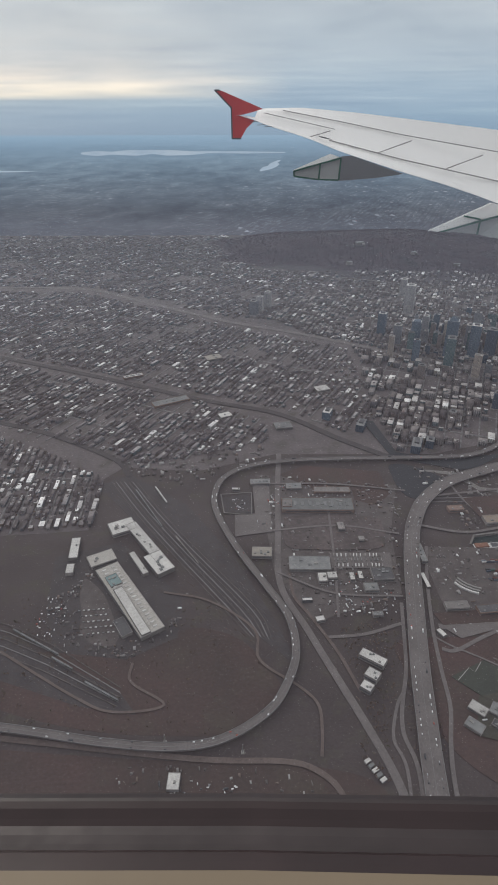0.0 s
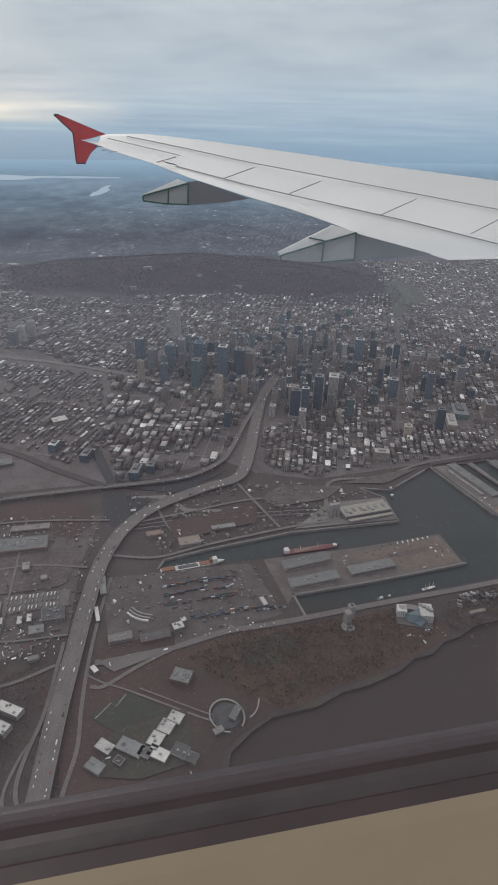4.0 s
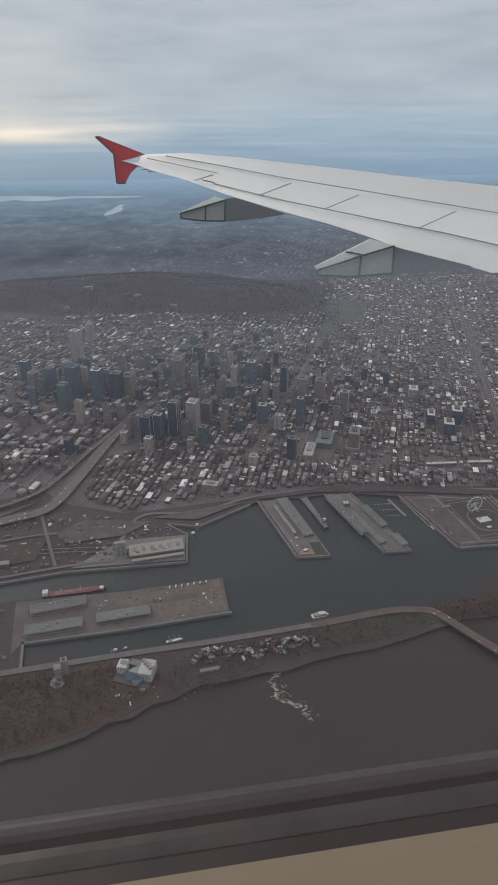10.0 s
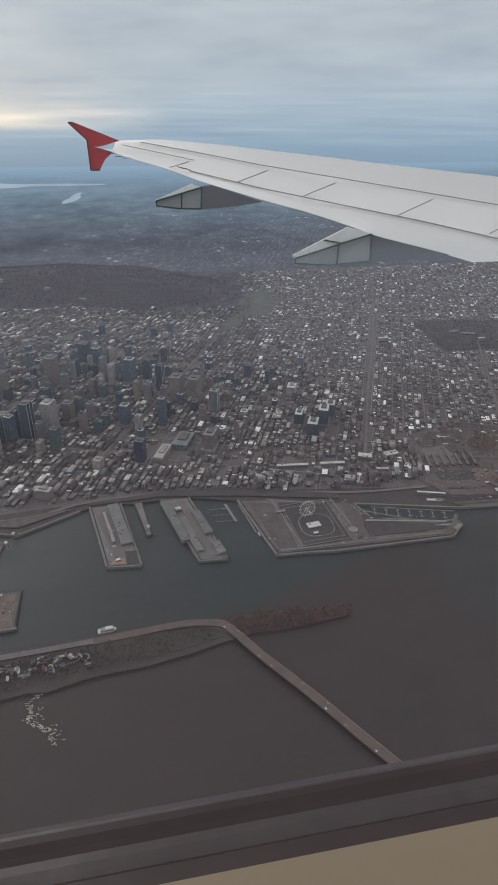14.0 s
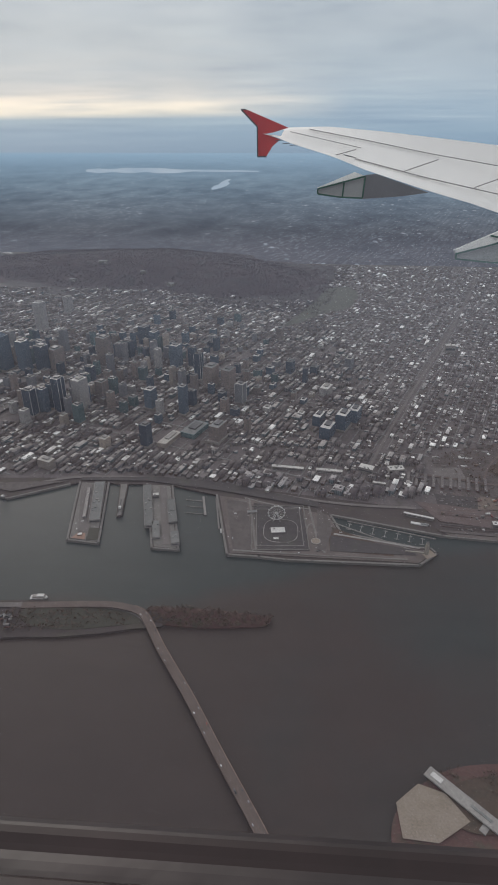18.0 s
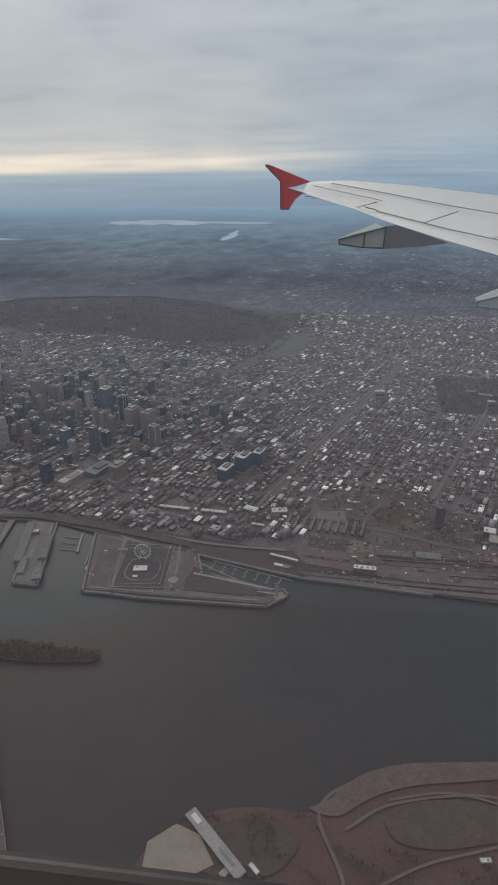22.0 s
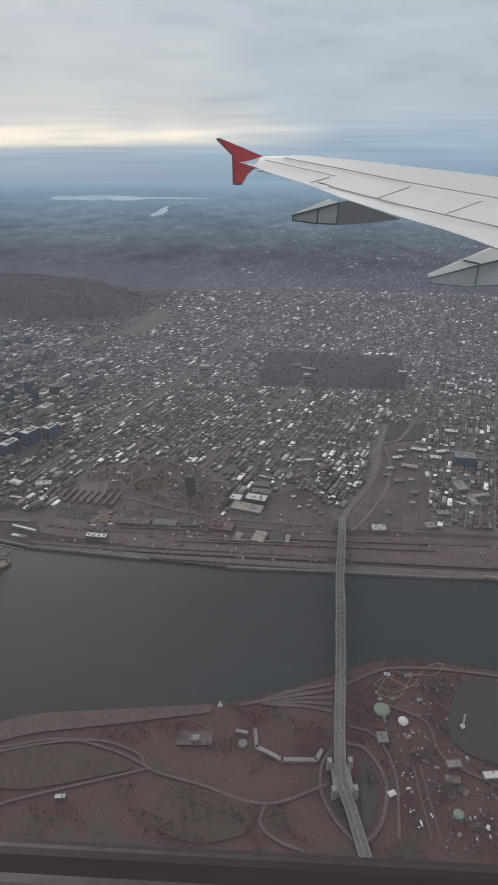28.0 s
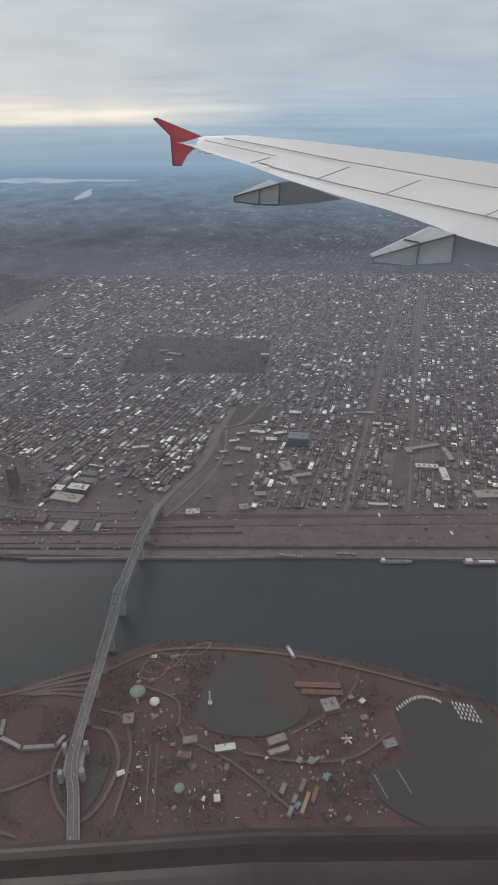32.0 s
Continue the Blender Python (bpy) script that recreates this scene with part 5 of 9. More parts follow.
# causeway bridge to the second island
CAUSEWAY = [(186, 103.2), (189.5, 101), (195.6, 91.4), (204, 79.4), (212, 67), (220, 55), (229, 41), (236, 30)]
structure("bridge_ramp", ribbon([(158, 102.4, 0.24), (166, 103.2, 0.3), (174, 103.9, 0.5), (181, 104, 0.7), (186.6, 102.9, 0.8)], 2.0, 0.3, 4), TRACK, "grey-brown ramp rising to the road bridge")
road([(-8.6, 145.1), (-7.3, 136.2), (0.4, 135.4), (0.4, 146.1), (-8.6, 145.1)], 0.4, QUAY, steps=1, label="pale kerb round a dark parking lot", name="lot_border")
viaduct("road_bridge", CAUSEWAY, 2.1, 0.7, "low grey-brown road bridge across the river arm", TRACK, BRICK)
for k in range(9):
    y = 142.2 + k * 1.15
    structure("railway_track", ribbon(flat_line([(268, y + 1.5), (300, y), (470, y + 0.5), (620, y)], 0.17 + 0.002 * k), 0.28, 0.05, 3), (RUSTY_TRACK, YARD, BEACH)[k % 3], "railway track")
for k in range(7):
    d = k * 1.25
    structure("railway_track", ribbon(flat_line([(-42 + d, 152), (-32 + d, 136), (-20 + d, 119), (-6 + d, 100), (0 + d * 0.6, 92)], 0.17 + 0.002 * k), 0.25, 0.05, 3), STREET if k % 2 else YARD, "railway track")
for k in range(5):
    d = k * 1.9
    structure("railway_track", ribbon(flat_line([(-100, 110 - d), (-53, 95 - d), (-26, 79 - d * 0.55)], 0.17 + 0.002 * k), 0.25, 0.05, 3), STREET if k % 2 else YARD, "railway siding")


# strips of gardens and paving on the paved quays
for k, (pts, m, lab) in enumerate((
        ([(203.4, 152), (210, 151), (213.6, 127.8), (208, 127.8)], YARD, "brown quay lot"), ([(212, 150.8), (227, 149), (229.4, 129), (215, 128.2)], CITY_PARK, "dark brown quay garden"),
        ([(231.6, 149), (234.6, 146), (236, 139), (233.6, 129.6), (231.4, 129.6)], YARD, "brown paved square"), ([(235.4, 136.4), (258, 131.8), (258.6, 129.4), (235, 129.4)], CITY_PARK, "brown quay garden strip"),
        ([(236.4, 137.6), (260, 132.9), (260, 132.3), (236.2, 136.9)], CONCRETE, "pale promenade edge"), ([(208, 128.0), (232, 127.4), (256, 127.8), (256, 127.2), (208, 127.2)], QUAY, "pale quay edge paving"),
        ([(154.9, 157.4), (158.4, 157.6), (166.2, 132), (162.2, 132.2)], ASPHALT, "tan pier roadway"), ([(162.4, 131.8), (164.6, 131.8), (165.3, 128.9), (161.2, 129.3)], CLAY, "terracotta terrace at the pier tip"),
        ([(165, 134.4), (168.2, 134.4), (168.8, 128.8), (165.6, 128.9)], GRASS, "olive lawn at the pier tip"), ([(180.9, 157.6), (183.2, 157.6), (190.6, 128.4), (188, 128.4)], ASPHALT, "tan pier roadway"),
        ([(154, 161), (180, 163.4), (200, 162), (232, 153), (232, 150), (200, 157), (176, 160.6), (154, 159.2)], CITY_PARK, "brown strip of waterfront lawn"),
        ([(120, 154), (134, 151), (150, 158.6), (135, 156.6)], YARD, "grey brown waterfront lot"), ([(266, 141.6), (300, 140), (356, 139.6), (356, 138), (300, 138.6), (268, 140.4)], YARD, "brown quay strip"),
        ([(362, 140), (470, 139), (600, 137), (600, 135.4), (470, 137), (362, 138.4)], YARD, "brown quay strip"),
        ([(96, 144.6), (112, 146), (120, 152), (100, 156), (92, 150)], YARD, "bare harbour lot"), ([(62, 143), (90, 147), (88, 138), (64, 134)], FIELD, "bare brown harbour lot"))):
    patch("quay_strip", pts, m, lab)

# ---- trains, cars, containers ----
def wagon_row(name, a, b, count, width, height, material, label, group):
    for i in range(count):
        t = (i + 0.5) / count
        x, y = a[0] + (b[0] - a[0]) * t, a[1] + (b[1] - a[1]) * t
        length = math.hypot(b[0] - a[0], b[1] - a[1]) / count * 0.9
        car = tagged(root(name, x, y, 0.18, math.degrees(math.atan2(b[1] - a[1], b[0] - a[0]))), label, "railway wagon", group)
        part("body", block(0, 0, 0.08, length, width, height, 0, 0.97), material, car)
        part("underframe", block(0, 0, 0, length * 0.92, width * 0.7, 0.1), DARK_METAL, car)


wagon_row("railway_wagon", (-34, 147.4), (-24, 130), 7, 0.34, 0.4, GREY_ROOF, "pale grey railway wagon in a standing train", "train in the yard")
wagon_row("railway_wagon", (-28.4, 149), (-24, 141), 3, 0.34, 0.4, WHITE, "white railway wagon in a standing train", "train in the yard")
wagon_row("railway_wagon", (-20, 126), (-13, 115), 5, 0.34, 0.4, STONE, "grey railway wagon in a standing train", "train in the yard")
wagon_row("railway_wagon", (-52.7, 94), (-40.6, 87), 6, 0.34, 0.4, GREY_ROOF, "grey railway wagon on a siding", "train on the siding")
wagon_row("railway_wagon", (-42, 86.4), (-36.7, 83.3), 3, 0.34, 0.4, GREY_ROOF, "grey railway wagon on a siding", "train on the siding")
wagon_row("railway_wagon", (-33.6, 80.3), (-25.9, 75.9), 4, 0.34, 0.4, GREY_ROOF, "grey railway wagon on a siding", "train on the siding")
for y0, m, c in ((144.5, RUST, 26), (147.5, RUST, 18), (150.2, RUST, 12), (146, STONE, 9)):
    start = 275 + (y0 * 7.3) % 60
    wagon_row("railway_wagon", (start, y0), (start + c * 3.0, y0 + 0.3), c, 0.34, 0.4, m, "rust-brown railway wagon on the quay line" if m is RUST else "grey railway wagon on the quay line", "trains along the quay")

for y0, m in ((118.4, WHITE), (116.6, GREY_ROOF), (114.6, WHITE)):
    for i in range(13):
        trailer = tagged(root("lorry_trailer", 21.4 + i * 1.0 + 0.2 * math.sin(i * 5.1), y0, 0.18, 84), "white box lorry trailer parked in a row", "trailer", "trailers in the lorry park")
        part("body", block(0, 0, 0.1, 1.05, 0.26, 0.28), m if i % 4 else STONE, trailer)
        part("chassis", block(0, 0, 0, 0.95, 0.2, 0.1), DARK_METAL, trailer)
rng = random.Random(7)
container_mesh = None
for stack in range(17):
    sx, sy = (58.8 + (stack % 4) * 4.6 + rng.uniform(-0.4, 0.4), 109.4 + (stack // 4) * 3.2 + rng.uniform(-0.3, 0.3)) if stack < 12 else (64.6 + (stack - 12) * 4.8, 103.4 + rng.uniform(-0.3, 0.3))
    for i in range(rng.randint(10, 16)):
        x, y = sx + (i % 4) * 1.14, sy + (i // 4) * 0.34 + 0.07 * (i % 4)
        if x + y > 196 or (x < 61 and y > 117) or rng.random() < 0.3:
            continue
        high = rng.choice((0.25, 0.5, 0.5))
        box_ob = root("shipping_container", x, y, 0.1, 4)
        box_ob.scale = (1, 1, high / 0.25)
        if container_mesh is None:
            container_mesh = part("body", block(0, 0, 0, 1.08, 0.3, 0.25, 0, 1.0, 0.015), BOXES, box_ob).data
            frame_mesh = part("door_frame", block(0.55, 0, 0.01, 0.03, 0.28, 0.23), DARK_METAL, box_ob).data
        else:
            part("body", container_mesh, None, box_ob)
            part("door_frame", frame_mesh, None, box_ob)
        tagged(box_ob, "steel shipping container stacked in the port yard", "container", "containers in the port")

spots = []
for line, width in ((LOOP, 1.9), (MAIN, 4.0), (CAUSEWAY, 2.1)):
    pts = smooth_line(flat_line(line, 1.03 if line is LOOP else (0.93 if line is MAIN else 0.73)), 8)
    for a, b in zip(pts, pts[1:]):
        for lane in (-0.3, 0.3):
            if rng.random() < (0.5 if line is MAIN else 0.22):
                t = rng.random()
                p = a.lerp(b, t)
                d = (b - a).normalized()
                spots.append((p.x - d.y * lane * width, p.y + d.x * lane * width, p.z, math.degrees(math.atan2(d.y, d.x)), rng.random() < 0.12))
for lot, count in ((((4, 150), (30, 140)), 90), (((18, 112), (34, 98)), 110), (((-48, 104), (-42, 92)), 40), (((58, 100), (84, 97)), 30),
                   (((366, 78), (372, 64)), 25), (((206, 150), (234, 128)), 60), (((160, 132), (164, 156)), 30), (((-16, 60), (0, 54)), 40), (((112, 90), (122, 86)), 20),
                   (((-7, 143), (-1, 137)), 26), (((-4, 134), (4, 127)), 20), (((43.6, 75), (58, 67.6)), 40), (((45, 93), (58, 95.6)), 22)):
    (ax, ay), (bx, by) = lot
    for i in range(count):
        spots.append((rng.uniform(ax, bx), rng.uniform(ay, by), 0.12, rng.choice((10, 100)), rng.random() < 0.08))
spots = np.array([(x, y, z, turn, 0.95 if lorry else 0.4, 0.24 if lorry else 0.18, 0.3 if lorry else 0.13) for x, y, z, turn, lorry in spots])
tagged(part("cars", box_mesh("cars", spots[:, 0], spots[:, 1], spots[:, 2], spots[:, 4], spots[:, 5], spots[:, 6], spots[:, 3], [CARS]), None), "cars and lorries on the roads and in car parks", "cars", kind="stuff")


# ---- single buildings ----
OCCUPIED = []


def hall(x, y, w, d, h, turn, roof=WHITE_ROOF, wall=STONE, label="flat-roofed white industrial hall", lights=0, name="industrial_hall", rows=1, plant=2, seed=1, skylight=GREY_ROOF, skylight_label="grey rooflight"):
    """A flat-roofed building: walls, roof with parapet, rooflights, roof plant, a band of windows on each long side."""
    OCCUPIED.append((x, y, max(w, d) * 0.62))
    whole = tagged(root(name, x, y, 0.04, turn), label, "building")
    part("wall", block(0, 0, 0, w, d, h), wall, whole)
    part("roof", block(0, 0, h, w * 0.985, d * 0.985, 0.05), roof, whole)
    for side in (-1, 1):
        part("parapet", block(side * (w / 2 - 0.04), 0, h, 0.08, d, 0.12), wall, whole)
        part("parapet", block(0, side * (d / 2 - 0.04), h, w - 0.16, 0.08, 0.12), wall, whole)
        part("window_band", block(0, side * (d / 2 + 0.008), h * 0.35, w * 0.9, 0.03, h * 0.3), DARK_METAL, whole, "dark window band")
    r = random.Random(int(x * 31 + y * 17) + seed)
    for j in range(rows if lights else 0):
        for i in range(lights):
            part("rooflight", block((i + 0.5) / lights * w * 0.94 - w * 0.47, ((j + 0.5) / rows - 0.5) * d * 0.8, h + 0.05, w / lights * 0.4, d / rows * 0.36, 0.14, 0, 0.8), skylight, whole, skylight_label)
    for i in range(plant):
        part("roof_plant", block(r.uniform(-0.35, 0.35) * w, r.uniform(-0.3, 0.3) * d, h + 0.05, 0.14 * min(w, d) + 0.15, 0.1 * min(w, d) + 0.15, 0.22), GREY_ROOF if r.random() < 0.6 else CONCRETE, whole)
    return whole


# white halls beside the railway yard
hall(-28.6, 103.1, 25.8, 5.9, 1.0, -55.7, HALL_ROOF, lights=18, rows=2, skylight=WHITE_ROOF, skylight_label="white rooflight", label="long white-roofed workshop hall with rows of rooflights", plant=0)
hall(-27.1, 98.7, 16.4, 2.2, 1.35, -57.5, lights=0, label="raised white middle roof of the long workshop", name="workshop_roof_block", plant=0)
hall(-33.0, 108.4, 4.0, 2.9, 1.3, -56, TEAL, STONE, label="dull green roof deck at the head of the workshop", name="workshop_roof_block", plant=4)
hall(-28.4, 94.4, 5.4, 2.6, 0.7, -57, DARK_ROOF, STONE, label="dark-roofed lean-to beside the workshop", plant=1)
hall(-37.7, 116.8, 6.7, 4.4, 0.9, 29, HALL_ROOF, plant=2, label="white-roofed square store before the workshop")
hall(-34.7, 129.4, 6.8, 5.4, 1.1, 27, plant=4, label="white-roofed head building of an angled hall")
hall(-26.3, 121.4, 22.4, 3.0, 1.12, -55, plant=7, label="long white-roofed wing of an angled hall")
hall(-22.9, 114.9, 8.0, 4.8, 1.16, -55, plant=5, label="broad white-roofed end of an angled hall")
hall(-28.1, 115.1, 9.2, 1.5, 0.8, -58, label="small white shed between the workshop halls", plant=1)
hall(-45.5, 120.7, 8, 2.3, 0.9, 97, label="narrow white-roofed shed by the street", plant=1)
hall(-44.8, 113.0, 3.4, 1.9, 0.8, 97, plant=0)
for i in range(30):
    lx, ly = -39.4 + (i % 6) * 1.1 + (i // 6) * 0.9, 99.6 - (i // 6) * 1.7 + (i % 6) * 0.12
    van = tagged(root("parked_van", lx, ly, 0.1, 8), "small van parked on a gravel lot", "van", "vans beside the workshop")
    part("body", block(0, 0, 0.04, 0.5, 0.22, 0.2, 0, 0.95), WHITE if i % 3 else GREY_ROOF, van)
    part("cab", block(0.3, 0, 0.04, 0.16, 0.2, 0.14, 0, 0.85), DARK_METAL, van)
hall(-13.4, 59.8, 3.0, 2.2, 0.7, 88, label="pale flat-roofed hut beside the tracks", plant=1)
hall(25.6, 85.6, 5.6, 2.2, 1.2, -34, plant=3, label="pale apartment slab on the brown field")
hall(24.8, 81.4, 2.8, 2.4, 1.3, -36, label="pale apartment block on the brown field")
hall(23.2, 78.6, 2.4, 2, 1.2, -36, label="pale apartment block on the brown field")
hall(41.9, 92.6, 2.2, 1.2, 0.7, -60, plant=0)
hall(42.5, 109, 5.0, 1.0, 0.6, -84, WHITE_ROOF, plant=0)
hall(82.2, 105.6, 1.2, 3.0, 0.7, 12, plant=0, label="small white shed on the quay")
hall(97, 118.2, 13.4, 3.4, 1.0, 7, TIN_ROOF, STONE, "long dull grey quay warehouse", lights=0, plant=3, name="warehouse")
hall(96.8, 110.8, 13.4, 3.2, 1.0, 5, TIN_ROOF, STONE, "long dull grey quay warehouse", lights=0, plant=3, name="warehouse")
hall(113.2, 112.5, 13.0, 3.2, 1.0, 5, TIN_ROOF, STONE, "long dull grey quay warehouse", lights=0, plant=3, name="warehouse")
hall(121.5, 137.8, 15.5, 5.4, 1.2, 5, CREAM, STONE, "pale grain warehouse beside silos", lights=6, plant=3, name="warehouse")
hall(121.8, 133.6, 14.5, 1.2, 0.9, 5, CREAM, STONE, "narrow pale shed on the grain quay", plant=0, name="warehouse")
arc = tagged(root("curved_wall", 67.6, 76.2, 0.02, 22), "low pale oval wall round a clubhouse", "wall")
part("court", drum(0, 0, 0, 3.0, 0.26, 1.0, 20), DARK_ROOF, arc, "dark court inside the oval wall")
for k in range(21):
    a, c = (k * 15 - 70) * math.pi / 180, (k * 15 - 55) * math.pi / 180
    part("segment", bar(bmesh.new(), (3.3 * math.cos(a), 3.9 * math.sin(a), 0.3), (3.3 * math.cos(c), 3.9 * math.sin(c), 0.3), 0.3), CONCRETE, arc)
for k in range(4):
    part("segment", bar(bmesh.new(), (3.6 + k * 1.0, -2.9 + 0.16 * k * k, 0.3), (4.6 + k * 1.0, -2.9 + 0.16 * (k + 1) ** 2, 0.3), 0.3), CONCRETE, arc)
hall(69.2, 76.0, 1.4, 3.2, 1.0, -38, GREY_ROOF, label="pale clubhouse inside an oval wall", plant=2)
hall(65.4, 73.2, 2.0, 1.4, 0.5, 20, STONE, label="low grey annex beside the oval wall", plant=1)
wavy = tagged(root("breakwater", 60.2, 64.2, 0.02), "low pale curved breakwater wall at the shore", "wall")
for a, c in (((-1.2, 2.0), (-0.9, 0.6)), ((-0.9, 0.6), (-0.1, -0.6)), ((-0.1, -0.6), (1.2, -2.0))):
    part("segment", bar(bmesh.new(), (*a, 0.12), (*c, 0.12), 0.3), STONE, wavy)
hall(59.9, 87.1, 4.2, 3.4, 1.0, -28, GREY_ROOF, BRICK, "grey-roofed sports building beside the park", plant=3, lights=3)
for x, y, w, d, t in ((43.9, 74.0, 3.0, 2.0, -42), (42.1, 70.4, 3.0, 2.0, -42), (48.6, 72.9, 4.6, 2.4, -36), (51.2, 71.4, 2.2, 2.0, -36), (53.6, 70.6, 3.6, 2.2, -36), (53.4, 73.6, 2.4, 2.8, -36), (55.6, 75.9, 2.6, 2.6, -36), (57.6, 77.6, 2.6, 2.2, -36),
                      (46.4, 70.6, 1.6, 1.4, -42), (57.6, 70.4, 2.6, 2.4, -36), (59.6, 68.6, 2.0, 1.8, -36)):
    hall(x, y, w * 1.14, d * 1.14, 0.62, t, DARK_ROOF if x in (57.6, 59.6, 46.4) and y < 75 else (GREY_ROOF if (x * 7) % 2 < 1.1 else WHITE_ROOF), STONE, "low pale apartment building beside a sports field", lights=0, plant=2, name="apartment_building")
# the industrial estate below the highway
hall(3.0, 119.1, 5.2, 3.6, 0.9, -2, CREAM, label="cream-roofed square depot by the road", plant=5)
hall(-4.2, 147.4, 2.4, 1.0, 0.7, -4, WHITE, label="small white shed at the parking lot", plant=1)
hall(3.0, 151.2, 6.0, 2.6, 0.8, 3, GREY_ROOF, STONE, "grey-roofed workshop with ribbed roof", lights=5, plant=1)
hall(19.2, 139.4, 20.4, 5.8, 1.0, -0.5, GREY_ROOF, BRICK, "long grey-roofed warehouse on an industrial lot", lights=9, plant=4)
hall(10.6, 139.6, 2.6, 3.6, 1.2, -0.5, STONE, BRICK, "grey office end of a long warehouse", plant=2)
hall(24.2, 146.8, 10.6, 2.6, 0.8, -0.5, STONE, BRICK, "long narrow brown warehouse", plant=3)
hall(13, 149, 4.6, 2.8, 0.7, 2, GREY_ROOF, STONE, "low grey workshop on an industrial lot", plant=2)
hall(14.9, 115, 10.4, 5.0, 0.7, -0.5, GREY_ROOF, STONE, "broad flat grey-roofed warehouse", plant=3)
hall(17.6, 109.8, 2.2, 3.0, 0.9, 2, plant=2)
hall(20.0, 110.5, 2.4, 2.2, 0.9, 4, plant=1)
hall(24.9, 110.3, 1.2, 2.6, 0.7, 2, plant=1)
hall(27.0, 110.7, 1.2, 2.6, 0.7, 2, plant=1)
hall(32.4, 111.0, 5.2, 4.2, 0.9, 3, DARK_ROOF, STONE, "dark-roofed depot with grey roof plant", plant=5)
hall(28.9, 106.6, 3.4, 2.6, 0.8, 3, GREY_ROOF, STONE, "grey-roofed workshop on an industrial lot", plant=2)
hall(13.3, 102.6, 2.4, 1.0, 0.7, 2, WHITE, DARK_METAL, "small white shed on a gravel lot", plant=0)
hall(15.7, 96.6, 2.0, 1.4, 0.8, 14, WHITE, label="small white house by the road", plant=0)
hall(29, 98.2, 2.4, 1.2, 0.7, 6, GREY_ROOF, plant=1)
hall(24.6, 129.4, 1.8, 3.0, 1.1, 4, STONE, label="bare concrete building under construction", plant=1)
hall(29.4, 124.4, 1.6, 1.6, 0.9, 4, CONCRETE, label="bare concrete building under construction", plant=0)
hall(43.9, 118.8, 1.5, 6.8, 0.8, 2, GREY_ROOF, label="long grey station shed below the highway", plant=3)
hall(47.6, 100.6, 5.4, 2.2, 0.9, 4, STONE, STONE, "grey shed in the harbour yard", plant=2)
hall(55.4, 99.6, 6.8, 2.4, 0.8, 6, DARK_ROOF, BRICK, "dark-roofed shed in the harbour yard", plant=1)
hall(60.8, 101.2, 2.6, 2.2, 1.1, 12, label="white office block in the harbour yard", plant=3)
hall(62.2, 103, 1.4, 1.4, 1.0, 12, label="white office block in the harbour yard", plant=1)
for k in range(3):
    shed = tagged(root("curved_shed", 51.4 + k * 0.55, 106.2 + k * 0.75, 0.05, -38), "pale narrow curved shed beside containers", "shed")
    for q in range(4):
        part("bay", block(q * 1.5 - 2.2, 0.16 * (q - 1.5) ** 2, 0, 1.55, 0.4, 0.45, (q - 1.5) * 12), CONCRETE if k else WHITE, shed)
hall(67.5, 132.5, 6.0, 3.4, 0.9, 4, SAND, STONE, "sandy-roofed building in the harbour yard", plant=2)
hall(58.2, 137.6, 4.4, 2.2, 0.9, 6, BRICK, BRICK, "brown-roofed building in the harbour yard", plant=2)
hall(78, 137.4, 7, 1.8, 0.7, 2, GREY_ROOF, STONE, "low grey transit shed by the harbour tracks", plant=2)
# piers
hall(163.4, 147.4, 3.2, 21, 1.1, 12.5, TIN_ROOF, STONE, "long grey-roofed pier terminal", name="pier_terminal", lights=0, plant=8)
hall(160.2, 146.6, 1.0, 16, 0.8, 12.5, STONE, STONE, "long narrow pier gallery", name="pier_gallery", lights=0, plant=5)
hall(163.2, 131.0, 1.4, 1.2, 0.5, 12.5, WHITE, BRICK, "small white kiosk on the terrace", plant=0)
hall(179.6, 146.6, 2.6, 22, 1.0, 14.5, TIN_ROOF, STONE, "long grey-roofed pier shed", name="pier_shed", plant=6)
hall(184.8, 134.4, 2.2, 8, 1.0, 14.5, TIN_ROOF, STONE, "long grey-roofed pier shed", name="pier_shed", plant=2)
hall(187.6, 144, 2.6, 12, 1.0, 14.5, TIN_ROOF, STONE, "long grey-roofed pier shed", name="pier_shed", plant=3)
hall(191.0, 131.2, 2.4, 5.6, 1.0, 14.5, TIN_ROOF, STONE, "grey-roofed shed at the pier tip", name="pier_shed", plant=2)
hall(181.0, 151.6, 1.9, 1.6, 1.3, 13, plant=1, label="white cube at the head of the pier")
ring_walk = tagged(root("oval_path", 221, 137.4, 0.3), "pale oval skating path round a pavilion", "path")
for k in range(24):
    a, c = k * math.tau / 24, (k + 1) * math.tau / 24
    part("segment", bar(bmesh.new(), (5.0 * math.copysign(abs(math.cos(a)) ** 0.7, math.cos(a)), 5.4 * math.copysign(abs(math.sin(a)) ** 0.7, math.sin(a)), 0), (5.0 * math.copysign(abs(math.cos(c)) ** 0.7, math.cos(c)), 5.4 * math.copysign(abs(math.sin(c)) ** 0.7, math.sin(c)), 0), 0.24), STONE, ring_walk)
hall(220.2, 137.4, 4.2, 2.6, 0.5, 8, WHITE, STONE, "white pavilion roof beside the skating pond", plant=1, name="pavilion")
hall(219.8, 133.4, 1.6, 1.0, 0.6, 8, plant=0)
hall(212, 146, 3.0, 1.2, 0.5, 10, GREY_ROOF, plant=0)
bed = tagged(root("round_bed", 231.1, 133.4, 0.3), "round tan flower bed with a stone rim", "flower bed")
part("earth", drum(0, 0, 0, 1.2, 0.12, 1.0, 18), SAND, bed)
